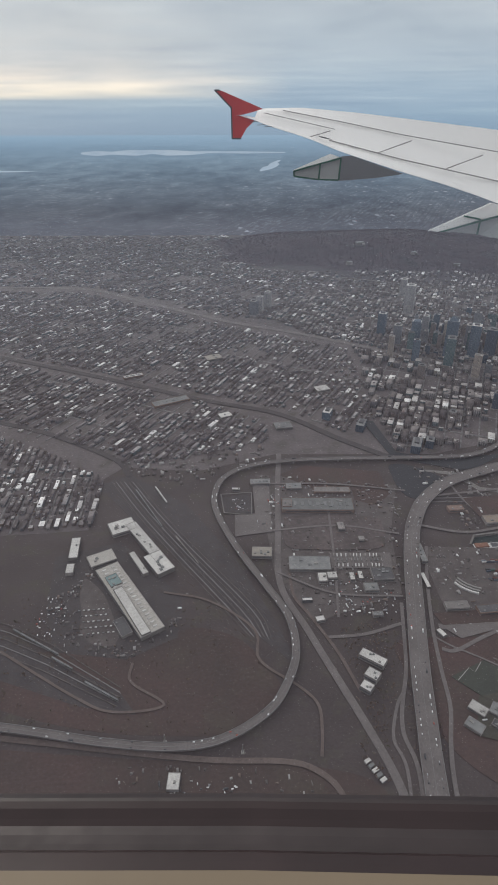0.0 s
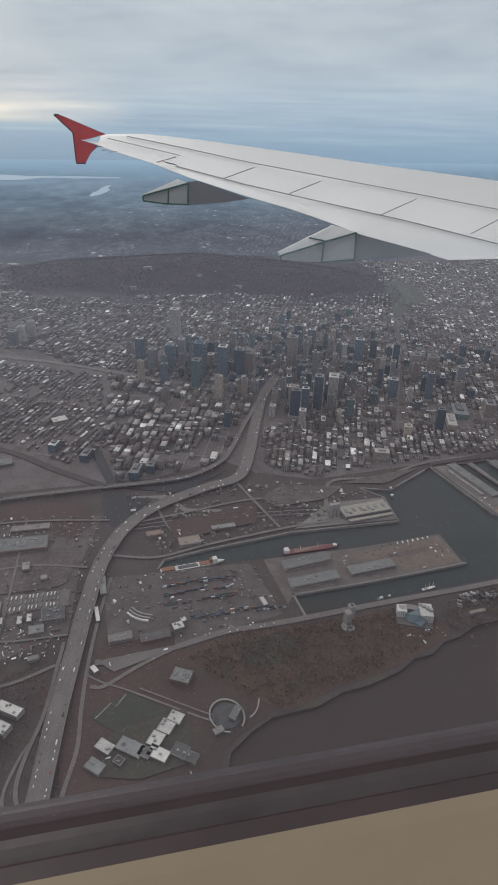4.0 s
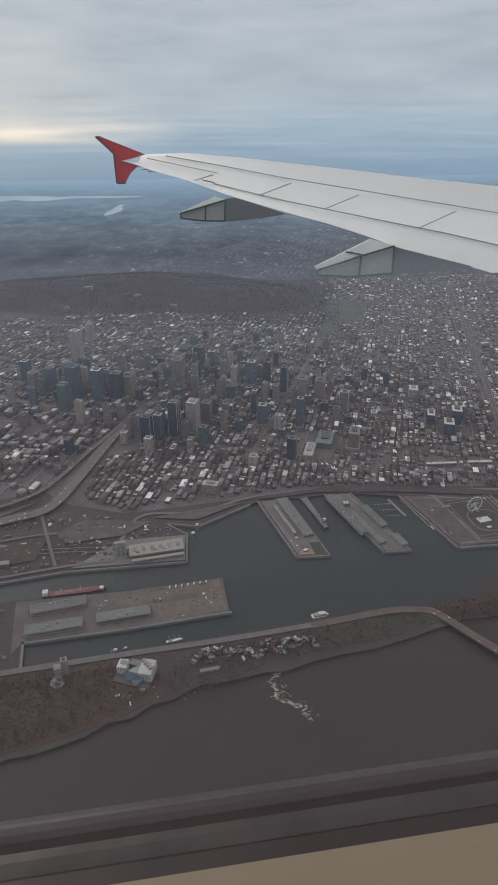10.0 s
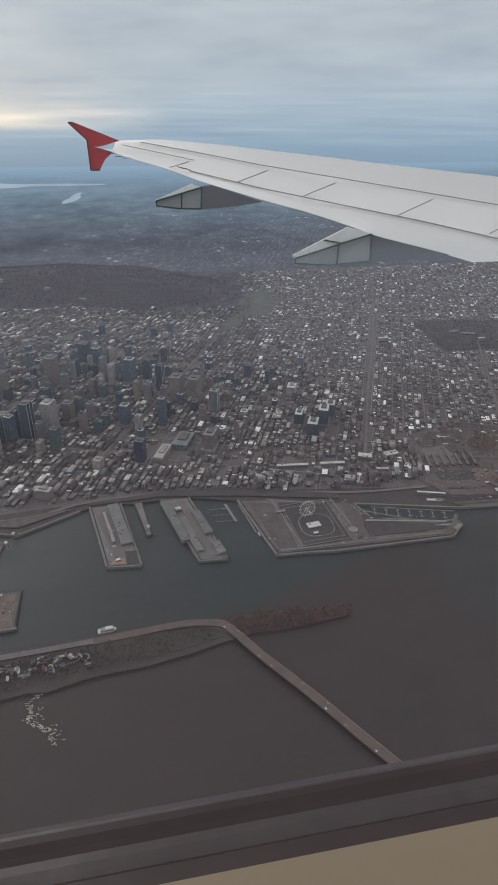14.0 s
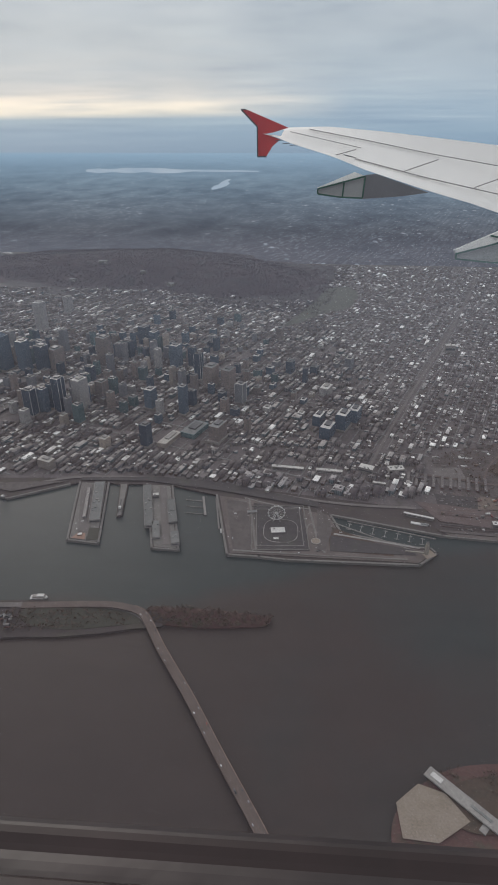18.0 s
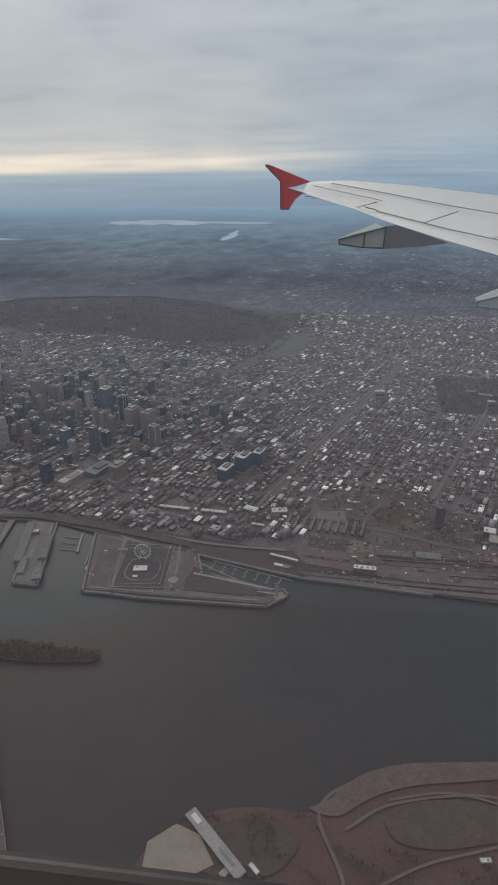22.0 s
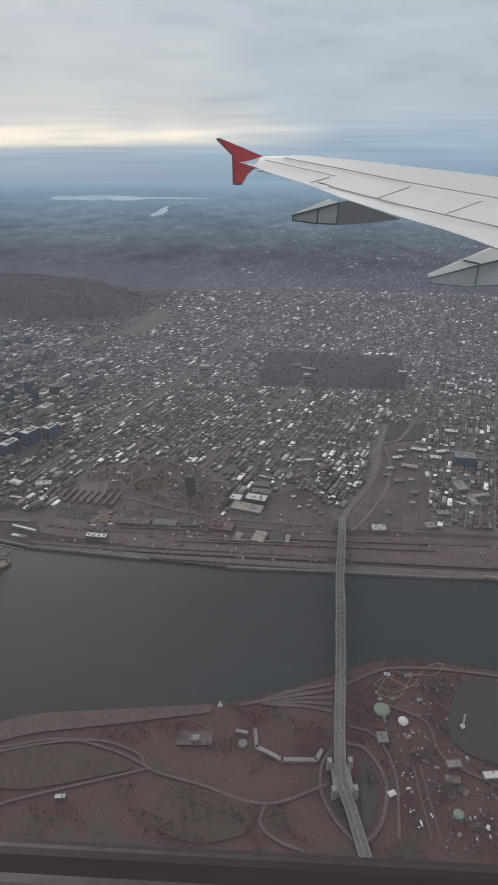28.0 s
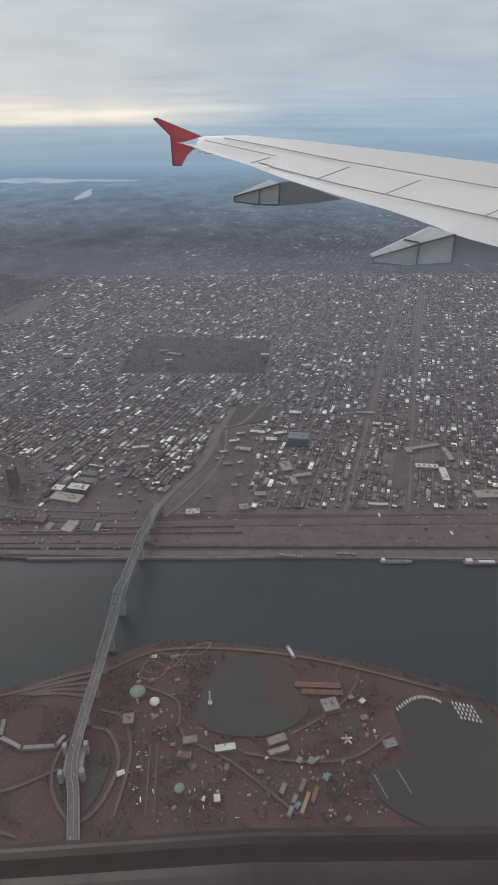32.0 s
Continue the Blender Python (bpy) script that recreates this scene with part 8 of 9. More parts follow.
# towers that stand out, by place
for x, y, w, d, h, style, ribs, crown in (
        (140, 200, 2.6, 2.6, 6.5, 6, 0, 0), (129.6, 209, 3.4, 3.0, 12.0, 4, 3, 0), (119, 205, 3.0, 3.4, 9.2, 4, 2, 0), (123.6, 207, 2.6, 2.6, 8.8, 3, 0, 0), (137, 212.5, 4.6, 3.4, 10.6, 1, 0, 0),
        (76, 263, 3.4, 3.4, 9.5, 3, 0, 0.8), (88, 250, 4.4, 4.0, 13.5, 3, 0, 1.6), (98, 249, 4.0, 3.6, 12.0, 3, 0, 0), (106, 250.6, 4.0, 4.0, 10, 4, 0, 0), (111, 254, 5.4, 4.0, 8, 2, 0, 0),
        (133, 258.7, 4.4, 4.0, 11.5, 2, 0, 0), (167, 259, 4.0, 3.6, 9.0, 3, 0, 0), (137, 216, 3.0, 3.0, 6.5, 3, 0, 0), (165, 215, 3.4, 3.0, 7.0, 3, 0, 0), (180, 246, 2.8, 2.6, 10.0, 4, 3, 0),
        (186.6, 238.4, 5.2, 3.8, 8.0, 2, 0, 0), (194.2, 237, 5.0, 3.6, 7.4, 2, 0, 0), (201, 222.6, 3.0, 3.0, 7.2, 0, 2, 0), (170.4, 184, 2.8, 2.6, 7.2, 4, 0, 0), (195.6, 191, 5.4, 3.4, 5.2, 2, 0, 0),
        (236, 197, 5.6, 3.4, 4.4, 3, 0, 0), (242, 203.5, 5.6, 3.4, 5.4, 3, 0, 0), (247, 211, 5.0, 3.2, 4.8, 3, 0, 0), (233, 207, 5.0, 2.6, 3.8, 3, 0, 0), (83, 307, 4.0, 4.0, 12.5, 1, 0, 0),
        (63, 276, 3.2, 3.2, 9.0, 3, 0, 0), (68, 264.6, 3.0, 3.0, 7.6, 0, 0, 0), (85, 240, 4.2, 3.2, 10.2, 6, 0, 0), (2.3, 305, 3.2, 3.0, 6.5, 0, 0, 0), (9.8, 317.8, 2.6, 2.6, 7.2, 1, 0, 0),
        (5.6, 312, 2.6, 2.6, 6.6, 1, 0, 0), (28, 193, 3.4, 2.4, 2.8, 3, 0, 0), (39, 185, 4.6, 2.4, 2.4, 4, 0, 0), (55, 171, 5.4, 2.6, 2.6, 4, 0, 0), (60, 173, 3.0, 2.2, 2.6, 4, 0, 0),
        (73, 192, 2.4, 2.0, 3.0, 2, 0, 0), (220.6, 255, 3.4, 2.4, 5.2, 4, 0, 0), (236.4, 234, 5.0, 3.2, 3.6, 1, 0, 0), (247.9, 264, 3.6, 2.6, 5.0, 0, 0, 0), (145, 288, 4.0, 3.6, 8.0, 4, 0, 0),
        (151, 284, 3.6, 3.2, 7.0, 3, 0, 0), (87, 338, 3.6, 3.0, 8.0, 1, 0, 0), (214, 300, 2.8, 2.6, 5.4, 2, 0, 0), (143, 221, 3.4, 3.0, 7.0, 2, 0, 0), (178, 188, 9.0, 3.0, 1.7, 5, 0, 0),
        (186, 196, 9.0, 5.0, 1.9, 6, 0, 0), (156, 181, 2.6, 2.4, 4.4, 5, 0, 0), (139.5, 167, 2.6, 4.4, 3.0, 5, 0, 0), (100.6, 263, 3.0, 3.0, 8.0, 0, 0, 0)):
    high_rise(x, y, w * 1.2, d * 1.2, h * (1.24 if h > 5 else 1.05), 68 if y > 175 else 70, style, crown=crown, ribs=ribs)

r = random.Random(21)
placed = [(o[0], o[1], o[2]) for o in OCCUPIED]
for k in range(2600):
    if k < 2000:
        hub = r.choices(((96, 258, 17, 13), (150, 250, 26, 22), (128, 214, 12, 9), (150, 290, 38, 24), (205, 232, 26, 18)), (3, 4, 1.4, 3, 1.6))[0]
        x, y = r.gauss(hub[0], hub[2]), r.gauss(hub[1], hub[3])
        if not (45 < x < 245 and 196 < y < 345):
            continue
        h = max(1.6, r.gauss(5.6, 2.2) * (1.12 if y < 285 and x < 186 else 0.62))
        style = r.choices(range(7), (6, 3.5, 5, 6, 6, 3, 4.5))[0]
    else:
        x, y = r.uniform(-20, 250), r.uniform(285, 352)
        h, style = r.uniform(1.8, 3.8), r.choices(range(7), (3, 6, 5, 0.5, 0.5, 6, 0))[0]
    w, d = (r.uniform(1.8, 3.6), r.uniform(1.8, 3.0)) if k < 2000 else (r.uniform(1.9, 3.4), r.uniform(1.8, 3.0))
    if any((x - a) ** 2 + (y - b) ** 2 < (c + max(w, d) * 0.75) ** 2 for a, b, c in placed) or len(placed) > 430:
        continue
    if any(near_line(line, np.array([x]), np.array([y]), reach + 1.2)[0] for line, reach in ROADS):
        continue
    placed.append((x, y, max(w, d) * 0.7))
    high_rise(x, y, w, d, h, 68 + r.choice((0, 90)), style, ribs=0, name="office_tower" if h > 3.5 else "apartment_tower")


# ---- pale institutes among the hill's woods ----
for ix, iy, iw, idp, ih, it in ((78, 438, 6, 3.4, 1.4, 12), (136, 400, 4.4, 3.0, 1.3, -20), (112, 420, 3.6, 2.6, 1.1, 30), (66, 404, 4, 2.4, 1.8, 8)):
    iz = float(hill_height(np.array(ix), np.array(iy)))
    t_ = tagged(root("institute", ix, iy, iz, it), "pale stone institute among bare hillside woods", "institute")
    part("wall", block(0, 0, -1.0, iw, idp, ih + 1.0), STONE, t_)
    part("roof", block(0, 0, ih, iw * 0.95, idp * 0.92, 0.2), GREY_ROOF, t_)
    part("annex", block(iw * 0.3, -idp * 0.7, -1.0, iw * 0.3, idp * 0.6, ih * 0.7 + 1.0), STONE, t_)


# ---- the districts: rows of houses along streets ----
house_kinds = []
for k in range(10):
    r = random.Random(k)
    w, d, h = r.uniform(1.2, 2.6), r.uniform(1.1, 1.7), r.uniform(0.7, 1.2)
    g = bmesh.new()
    add_box(g, 0, 0, h, w * 0.93, d * 0.93, 0.05)
    add_box(g, w * 0.2, d * 0.1, h + 0.05, 0.22, 0.22, 0.16)
    wall_bm = block(0, 0, 0, w, d, h)
    walls_me, roof_me = bpy.data.meshes.new("wall"), bpy.data.meshes.new("roof")
    wall_bm.to_mesh(walls_me), g.to_mesh(roof_me)
    walls_me.materials.append(HOUSE_WALL), roof_me.materials.append(HOUSE_ROOF)
    house_kinds.append((w, d, walls_me, roof_me))


def district(label, outline, turn, row, length, seed, depth=1.35, gap=0.12, tall=0.95, big=0.05, street=0.9, terrace=0.2, grain=1.0, singles=0, roofs=ROOFS, loose=0.16):
    """Blocks of row houses: two rows back to back between streets, cross streets at every block's end."""
    r = np.random.default_rng(seed)
    pts = np.array(outline)
    c, s = math.cos(radians(turn)), math.sin(radians(turn))
    u = pts[:, 0] * c + pts[:, 1] * s
    v = -pts[:, 0] * s + pts[:, 1] * c
    rows, streets = [], []
    vv = v.min()
    k = 0
    while vv < v.max():
        for side in (0, 1):
            line = vv + street / 2 + depth / 2 + side * (row - street - depth)
            at = u.min()
            while at < u.max():
                w = r.uniform(0.8, 1.9) if r.random() > terrace else r.uniform(2.0, 5.5)
                w *= grain
                large = r.random() < big
                if large:
                    w = r.uniform(2.2, 5.2)
                if (at % length) < 1.1:
                    at += 1.1
                if r.random() > gap:
                    rows.append((at + w / 2, line + r.normal(0, loose), w * 0.97, depth * (r.uniform(0.65, 1.15) if not large else r.uniform(0.9, 1.4)), tall * (r.uniform(0.6, 1.25) if not large else r.uniform(0.9, 1.9)), r.random()))
                else:
                    at += r.uniform(0.3, 1.2)
                at += w
        streets.append(vv)
        vv += row
    rows = np.array(rows)
    x, y = rows[:, 0] * c - rows[:, 1] * s, rows[:, 0] * s + rows[:, 1] * c
    keep = inside_of(outline, x, y)
    # some blocks are thinner, and a few lie open as yards or squares
    open_land = 0.5 + 0.25 * np.sin(x / 9.1 + 2.0 * np.sin(y / 13.7 + seed)) + 0.25 * np.sin(y / 7.3 + 1.7 * np.sin(x / 17.0 - seed))
    keep &= r.random(len(x)) > np.clip((open_land - 0.62) * (2.2 if loose > 0.12 else 1.3), 0.0, 0.92)
    for line, reach in ROADS:
        keep &= ~near_line(line, x, y, reach + 0.4)
    for ox, oy, orr in OCCUPIED:
        keep &= (x - ox) ** 2 + (y - oy) ** 2 > (orr + 0.3) ** 2
    for area in CLEAR:
        keep &= ~inside_of(area, x, y)
    keep &= hill_height(x, y) < 0.7
    rows, x, y = rows[keep], x[keep], y[keep]
    if singles:
        first = np.argsort(y)[:singles]
        for i in first:
            w, d, walls_me, roof_me = house_kinds[int(rows[i, 5] * 10)]
            h = tagged(root("house", x[i], y[i], 0.0, turn), "flat-roofed brick row house in a city street", "house", "row houses")
            h.scale = (min(1.6, rows[i, 2] / w), rows[i, 3] / d, 1)
            part("wall", walls_me, None, h)
            part("roof", roof_me, None, h)
        rest = np.ones(len(x), bool)
        rest[first] = False
        rows, x, y = rows[rest], x[rest], y[rest]
    # lower annexes and garages behind the houses
    extra = r.random(len(x)) < 0.45
    ex, ey = x[extra] + r.normal(0, 0.5, extra.sum()), y[extra] + r.normal(0, 0.5, extra.sum())
    more = np.stack([rows[extra, 2] * r.uniform(0.35, 0.7, extra.sum()), rows[extra, 3] * r.uniform(0.4, 0.9, extra.sum()), rows[extra, 4] * r.uniform(0.45, 1.25, extra.sum())], -1)
    x, y = np.concatenate([x, ex]), np.concatenate([y, ey])
    rows = np.concatenate([rows[:, :2], rows[:, 2:5]], 1)
    rows = np.concatenate([rows, np.concatenate([np.stack([ex, ey], -1), more], 1)])
    # stair heads, vents and small extensions on the roofs
    base = np.zeros(len(x))
    top = r.random(len(x)) < 0.55
    off_u, off_v = r.uniform(-0.3, 0.3, top.sum()) * rows[top, 2], r.uniform(-0.28, 0.28, top.sum()) * rows[top, 3]
    small = np.stack([r.uniform(0.22, 0.5, top.sum()) * np.minimum(rows[top, 2], 2.2), r.uniform(0.22, 0.5, top.sum()) * rows[top, 3], r.uniform(0.06, 0.22, top.sum())], -1)
    x, y, base = np.concatenate([x, x[top] + off_u * c - off_v * s]), np.concatenate([y, y[top] + off_u * s + off_v * c]), np.concatenate([base, rows[top, 4]])
    rows = np.concatenate([rows, np.concatenate([rows[top, :2], small], 1)])
    data = box_mesh("house_rows", x, y, base, rows[:, 2], rows[:, 3], rows[:, 4], np.full(len(x), float(turn)), [WALLS, roofs])
    tagged(part("house_rows", data, None), label, "houses", kind="stuff")
    # streets as thin paved strips, cut to the district
    px, py, pw, pd = [], [], [], []
    for a in streets:
        for b in np.arange(u.min(), u.max(), 3.0):
            px.append((b + 1.5) * c - a * s), py.append((b + 1.5) * s + a * c), pw.append(3.0), pd.append(street * 0.62)
    for b in np.arange(math.ceil(u.min() / length) * length, u.max(), length):
        for a in np.arange(v.min(), v.max(), 3.0):
            px.append((b + 0.55) * c - (a + 1.5) * s), py.append((b + 0.55) * s + (a + 1.5) * c), pw.append(0.75), pd.append(3.0)
    px, py, pw, pd = map(np.array, (px, py, pw, pd))
    keep = inside_of(outline, px, py)
    for area in CLEAR:
        keep &= ~inside_of(area, px, py)
    px, py, pw, pd = px[keep], py[keep], pw[keep], pd[keep]
    data = box_mesh("streets", px, py, np.full(len(px), -0.02), pw, pd, np.where(pw > 2, 0.19, 0.194), np.full(len(px), float(turn)), [STREET])
    tagged(part("streets", data, None), "grid of narrow grey city streets", "streets", kind="stuff")
    # bare trees in yards and along the pavements
    count = int(len(x) * 0.26)
    pick = r.integers(0, max(1, len(x)), count)
    tx, ty = x[pick] + r.normal(0, 1.0, count), y[pick] + r.normal(0, 1.0, count)
    tufts("street_trees", np.stack([tx, ty, np.zeros(count)], -1), 0.6, TREES, "brown bare street and yard trees", seed)


CLEAR = [
    [(330, 324), (340, 326), (405, 318), (400, 270), (325, 270)], [(212, 316), (224, 345), (236, 382), (241, 404), (258, 409), (262, 388), (254, 358), (240, 349), (226, 330)], [(381, 212), (399, 218), (401, 233), (384, 235)],
    [(262, 158), (300, 153), (358, 154), (358, 140), (262, 146)], [(268, 183), (279, 191), (296, 196), (311, 189.6), (322, 178), (322, 152), (268, 150)], [(437, 167), (447, 168), (447.6, 194), (440, 194)], [(335, 157), (336.4, 171), (343, 178), (353, 175), (360, 160), (358, 152)],
    [(360.6, 151), (362.6, 163), (372, 184), (376, 202), (380, 214), (391, 214), (392, 200), (394, 184), (390, 172), (390, 151)]]
district("small row houses along straight streets beside the rail yard", [(-150, 132), (-90, 126), (-43, 131), (-45, 152), (-62, 166), (-105, 190), (-150, 200)], 93, 4.4, 26, 31, 1.2, 0.12, 0.75, 0.02, 1.0, singles=90)
district("row houses and works of an old working-class quarter", [(-230, 235), (-140, 206), (-44, 168), (-34, 160), (5, 176), (6, 192), (-20, 206), (-140, 258), (-230, 300)], 62, 4.4, 20, 32, 1.25, 0.16, 0.7, 0.08, roofs=WEST_ROOFS)
district("mixed low houses and workshops below the motorway", [(-230, 305), (-140, 268), (-20, 214), (12, 200), (34, 182), (46, 192), (44, 258), (-12, 290), (-60, 322), (-97, 346), (-230, 352)], 63, 4.4, 20, 33, 1.25, 0.16, 0.7, 0.08, roofs=WEST_ROOFS)
district("low offices and lofts near the canal", [(48, 170), (80, 173), (93, 190), (106, 222), (112, 240), (48, 256), (46, 195)], 70, 5.6, 15, 34, 2.1, 0.12, 1.5, 0.34, terrace=0.35, grain=1.1, roofs=TOWN_ROOFS)
district("old town houses behind the piers", [(98, 172), (110, 160), (124, 160), (152, 164), (176, 165), (204, 162), (236, 157), (262, 158), (262, 186), (200, 184), (150, 196), (118, 200), (104, 196)], 70, 4.6, 13, 35, 1.5, 0.06, 1.0, 0.14, 0.8, grain=0.9, singles=110, roofs=TOWN_ROOFS)
district("dense low buildings between the towers", [(60, 246), (112, 242), (118, 202), (150, 198), (200, 186), (262, 188), (266, 220), (240, 335), (200, 350), (60, 352), (20, 345), (10, 300)], 68, 4.5, 14, 36, 1.5, 0.08, 1.0, 0.16, grain=0.9, roofs=TOWN_ROOFS)
district("dense row houses of the plateau", [(266, 190), (312, 186), (330, 196), (356, 166), (372, 182), (378, 212), (384, 235), (420, 300), (440, 366), (450, 468), (250, 468), (247, 430), (242, 404), (238, 345), (240, 330)], 68.5, 4.3, 24, 37, 1.5, 0.12, 0.55, 0.04, 1.0, grain=0.9, singles=40, loose=0.1)
district("dense row houses of the eastern quarter", [(362, 158), (420, 157), (640, 156), (640, 468), (452, 468), (440, 366), (420, 300), (386, 236), (382, 212), (378, 186)], 74, 4.3, 24, 38, 1.5, 0.14, 0.55, 0.06, 1.0, grain=0.9, singles=60, loose=0.1)
district("hillside houses beyond the motorway", [(-230, 362), (-97, 358), (-58, 335), (-10, 302), (12, 300), (20, 348), (60, 356), (20, 372), (-60, 400), (-150, 420), (-230, 440)], 55, 5.2, 18, 39, 1.3, 0.3, 0.8, 0.05, roofs=WEST_ROOFS)
district("houses and institutes at the foot of the hill", [(20, 350), (60, 352), (180, 350), (236, 338), (248, 372), (205, 372), (130, 388), (60, 392), (-20, 392), (-60, 402)], 66, 5.4, 16, 42, 1.5, 0.3, 0.9, 0.12)
district("suburban houses on the slopes west of the hill", [(-170, 424), (-150, 420), (-60, 402), (-20, 394), (4, 392), (2, 420), (-16, 497), (-168, 497)], 58, 5.2, 18, 45, 1.3, 0.3, 0.8, 0.06, roofs=WEST_ROOFS)
district("suburban houses beyond the hill's shoulder", [(-700, 470), (-330, 470), (-170, 468), (-160, 497), (-700, 497)], 55, 5.6, 18, 43, 1.4, 0.35, 0.8, 0.06, roofs=WEST_ROOFS)
district("houses beside the bridge approach", [(338, 157), (356, 157), (368, 178), (375, 206), (352, 192), (338, 178)], 66, 4.6, 14, 44, 1.4, 0.3, 0.9, 0.12)
district("far suburban houses west of the hill", [(-330, 440), (-170, 424), (-150, 466), (-330, 468)], 55, 5.4, 18, 40, 1.3, 0.35, 0.8, 0.05, roofs=WEST_ROOFS)
district("offices and stores behind the old quay", [(206, 160), (232, 156.6), (262, 157), (262, 167), (240, 169), (206, 171)], 70, 4.2, 12, 47, 1.9, 0.05, 1.2, 0.35, 0.7, terrace=0.5, grain=1.1, roofs=WEST_ROOFS)
district("houses between rail lines and river road", [(262, 160), (300, 156), (338, 157), (340, 180), (330, 194), (312, 188), (264, 192)], 68.5, 4.6, 15, 41, 1.5, 0.2, 0.9, 0.2)


# ---- loose clutter of the yards: sheds, crates, parked lorries ----
def clutter(label, outline, count, seed, size=0.7, tall=0.4):
    g = np.random.default_rng(seed)
    spots = scatter(outline, int(count * 0.75), 0.0, (LAGOON, BASIN))
    n_ = len(spots)
    turn = np.round(g.normal(5, 4, n_)) + g.choice((0, 90), n_)
    data = box_mesh("yard_clutter", spots[:, 0], spots[:, 1], np.full(n_, 0.02), g.uniform(0.3, 1.8, n_) * size, g.uniform(0.3, 1.0, n_) * size, g.uniform(0.15, 1.0, n_) * tall, turn, [SHEDS, SHEDS])
    tagged(part("yard_clutter", data, None), label, "clutter", kind="stuff")


clutter("sheds, crates and parked lorries on industrial lots", [(2, 156), (46, 150), (40, 128), (37, 103), (16, 96), (8, 110)], 420, 51)
clutter("small sheds and lorries beside the railway yard", [(-46, 104), (-40, 88), (-26, 86), (-16, 94), (-14, 106), (-24, 112), (-40, 112)], 150, 52, 0.6)
clutter("sheds, stacks and lorries in the harbour yards", [(46, 122), (60, 121), (84, 120), (88, 103), (60, 98), (45, 98)], 240, 53, 0.7)
clutter("sheds and stacks on the harbour land", [(50, 160), (60, 128), (98, 134), (128, 134), (126, 148), (104, 158), (86, 160)], 380, 54, 0.9, 0.6)
for k in range(7):
    van = tagged(root("van", 124.6 + k * 1.6, 120.9 + k * 0.14, 0.3, 78), "white delivery van parked in a row", "van", "vans along the pier")
    part("body", block(0, 0, 0.06, 0.8, 0.32, 0.3, 0, 0.94), WHITE, van)
    part("cab", block(0.5, 0, 0.06, 0.22, 0.3, 0.2, 0, 0.9), WHITE, van)
    part("windscreen", block(0.6, 0, 0.16, 0.03, 0.24, 0.08), DARK_METAL, van)
clutter("crates and trailers on the long pier", [(106, 121), (137, 122.6), (138, 111), (124, 110), (106, 116)], 70, 55, 0.5, 0.3)
clutter("huts and trailers along the quay", [(270, 143), (356, 141), (356, 137), (270, 139)], 60, 56, 0.8, 0.5)
clutter("works, huts and trailers along the river railway", [(362, 156), (470, 155), (600, 153), (600, 138), (470, 139), (362, 141)], 130, 57, 1.0, 0.6)
clutter("works and sheds by the railway lots", [(322, 158), (356, 158), (350, 140), (300, 143), (264, 150), (300, 152)], 90, 58, 1.0, 0.6)
for k in range(5):
    shed = tagged(root("garden_shed", 20.8 + 0.55 * k, 63.6 - 0.85 * k, 0.1, -58), "small grey shed in a row beside the road", "shed", "sheds beside the road")
    part("wall", block(0, 0, 0, 0.7, 1.2, 0.4), STONE, shed)
    part("roof", block(0, 0, 0.4, 0.74, 1.24, 0.12, 0, 0.8), GREY_ROOF if k % 2 else WHITE_ROOF, shed)
clutter("small huts and vehicles along the service road", [(-26, 63), (12, 62), (12, 52), (-26, 54)], 90, 59, 0.5, 0.3)
clutter("kiosks and planters on the paved quay", [(203, 151), (234, 145), (256, 130), (208, 128)], 150, 60, 0.5, 0.3)
clutter("kiosks and vehicles on the piers", [(156, 157), (161, 130), (168, 129.4), (163, 157)], 50, 61, 0.4, 0.3)
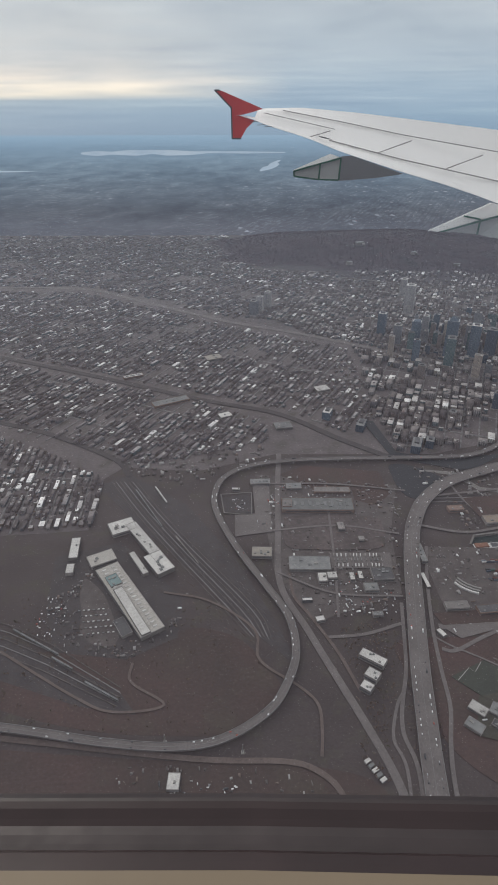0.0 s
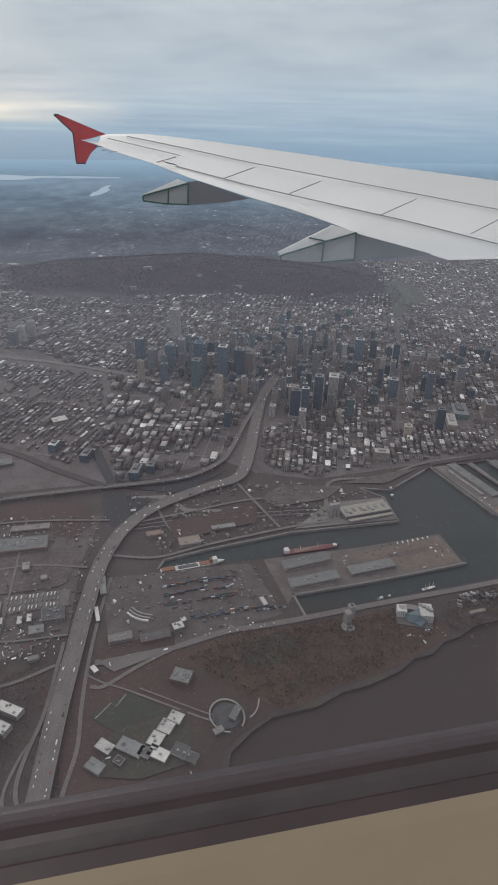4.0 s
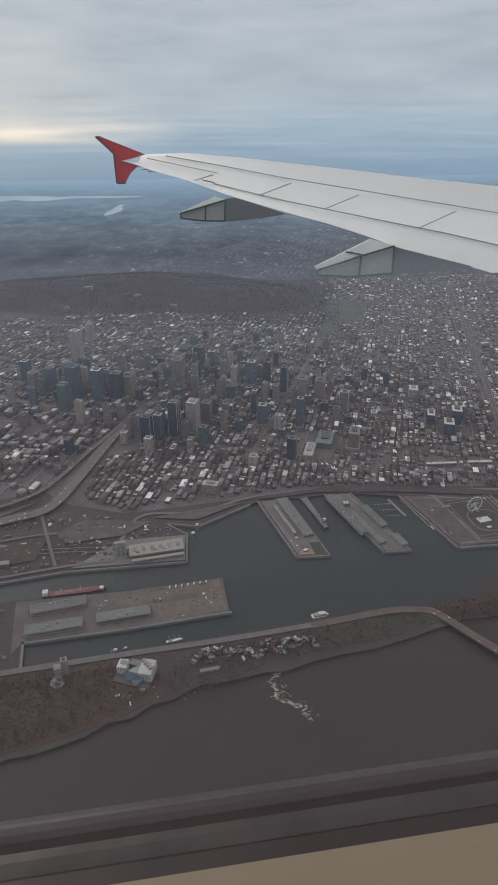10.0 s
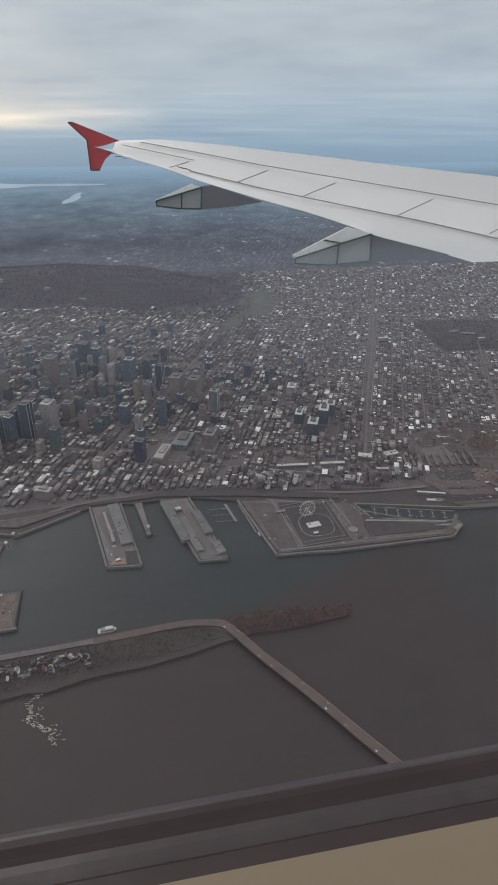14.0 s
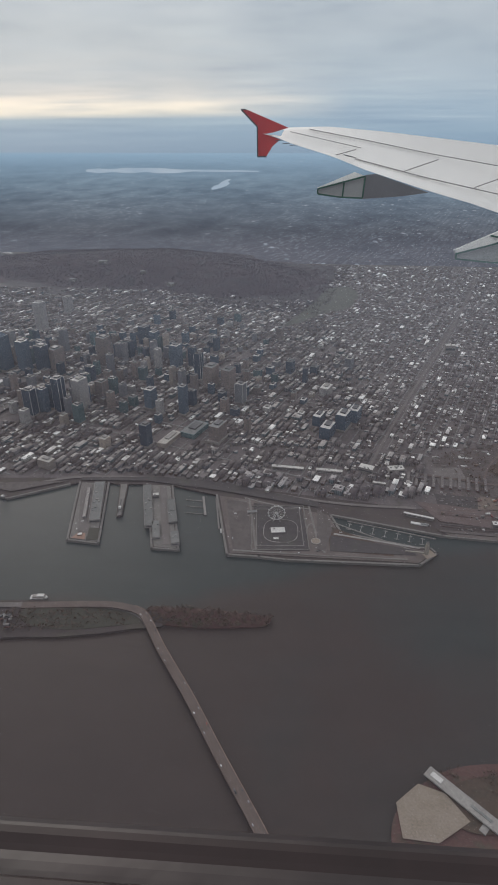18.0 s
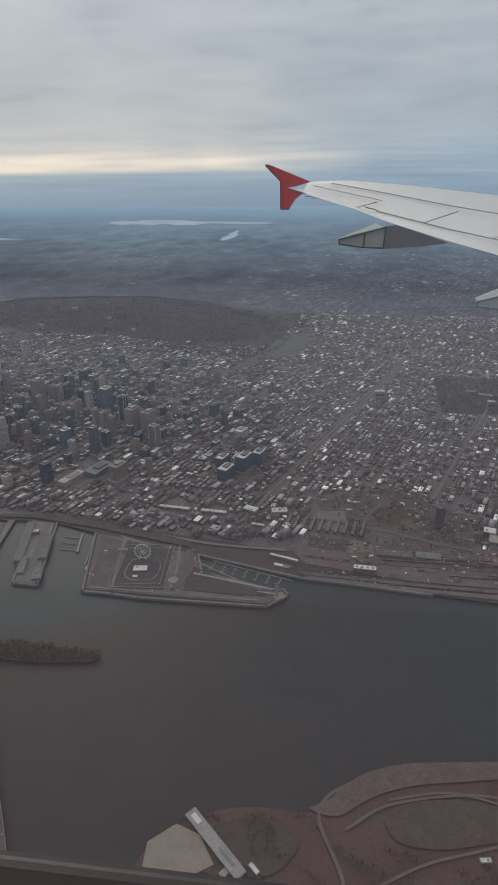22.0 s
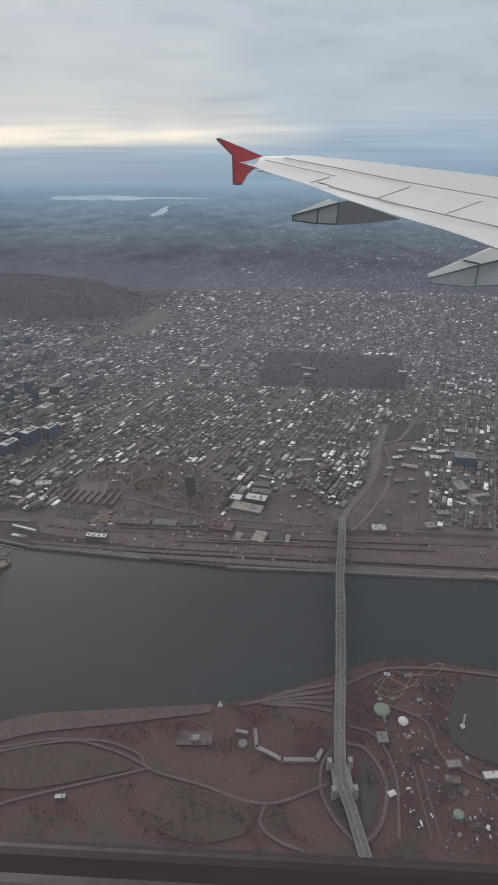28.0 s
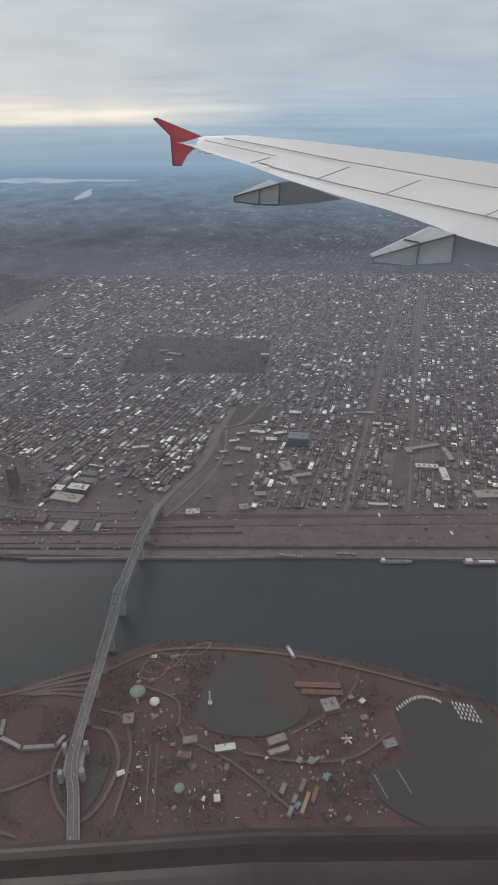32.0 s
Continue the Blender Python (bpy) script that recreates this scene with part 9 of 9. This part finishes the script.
# long terraces in parallel rows above the railway
for k in range(10):
    x, y = 261.8 + k * 2.7, 168.4 - k * 0.26
    row_ob = tagged(root("terrace_row", x, y, 0.2, 79), "long narrow dull-roofed terrace in a parallel row", "terrace", "terraces above the railway")
    part("wall", block(0, 0, 0, 8.2 - 0.2 * (k % 3), 0.9, 0.5), RUST, row_ob)
    part("roof", block(0, 0, 0.5, 8.2 - 0.2 * (k % 3), 0.98, 0.14, 0, 0.93), ASPHALT, row_ob)
    for q in range(3):
        part("chimney", block(-2.6 + 2.6 * q, 0.1, 0.62, 0.3, 0.24, 0.14), STONE, row_ob)
r = random.Random(77)
for k in range(11):
    skip = tagged(root("site_container", 281.6 + r.uniform(0, 7), 148.6 + r.uniform(0, 10.4), 0.28, r.choice((8, 98, 30))), "small steel site container on orange earth", "container", "site containers by the railway")
    part("body", block(0, 0, 0, r.uniform(0.7, 1.5), 0.5, 0.4, 0, 1.0, 0.015), (RED, WHITE, CREAM, RUST, ORANGE)[k % 5], skip)
    part("door_frame", block(0.2, 0.26, 0.03, 0.3, 0.03, 0.3), DARK_METAL, skip)
clutter("sheds and lorries between the railway works", [(268, 162), (326, 158), (322, 150), (270, 152)], 150, 91, 0.7, 0.4)
clutter("low works and garages among bare lots", [(270, 184), (280, 190), (296, 195), (311, 189), (321, 178), (321, 160), (306, 160), (300, 176), (272, 176)], 110, 92, 1.3, 0.6)
tufts("lot_trees", scatter([(270, 182), (280, 190), (296, 195), (311, 189), (321, 178), (321, 158), (286, 158)], 420), 0.6, TREES, "bare trees and bushes on vacant lots", 93)
clutter("huts and parked lorries in bare lots", [(300, 178), (306, 190), (320, 176), (317, 152), (300, 152), (300, 160)], 50, 62, 0.8, 0.4)
clutter("fairground huts and machinery", [(364, 98), (382, 99), (415, 92), (416, 62), (372, 60), (364, 80)], 420, 63, 0.5, 0.4)
clutter("low houses beside the railway cutting", [(-46, 166), (4, 174), (6, 164), (-4, 160), (-20, 150), (-36, 156)], 160, 64, 1.1, 0.6)
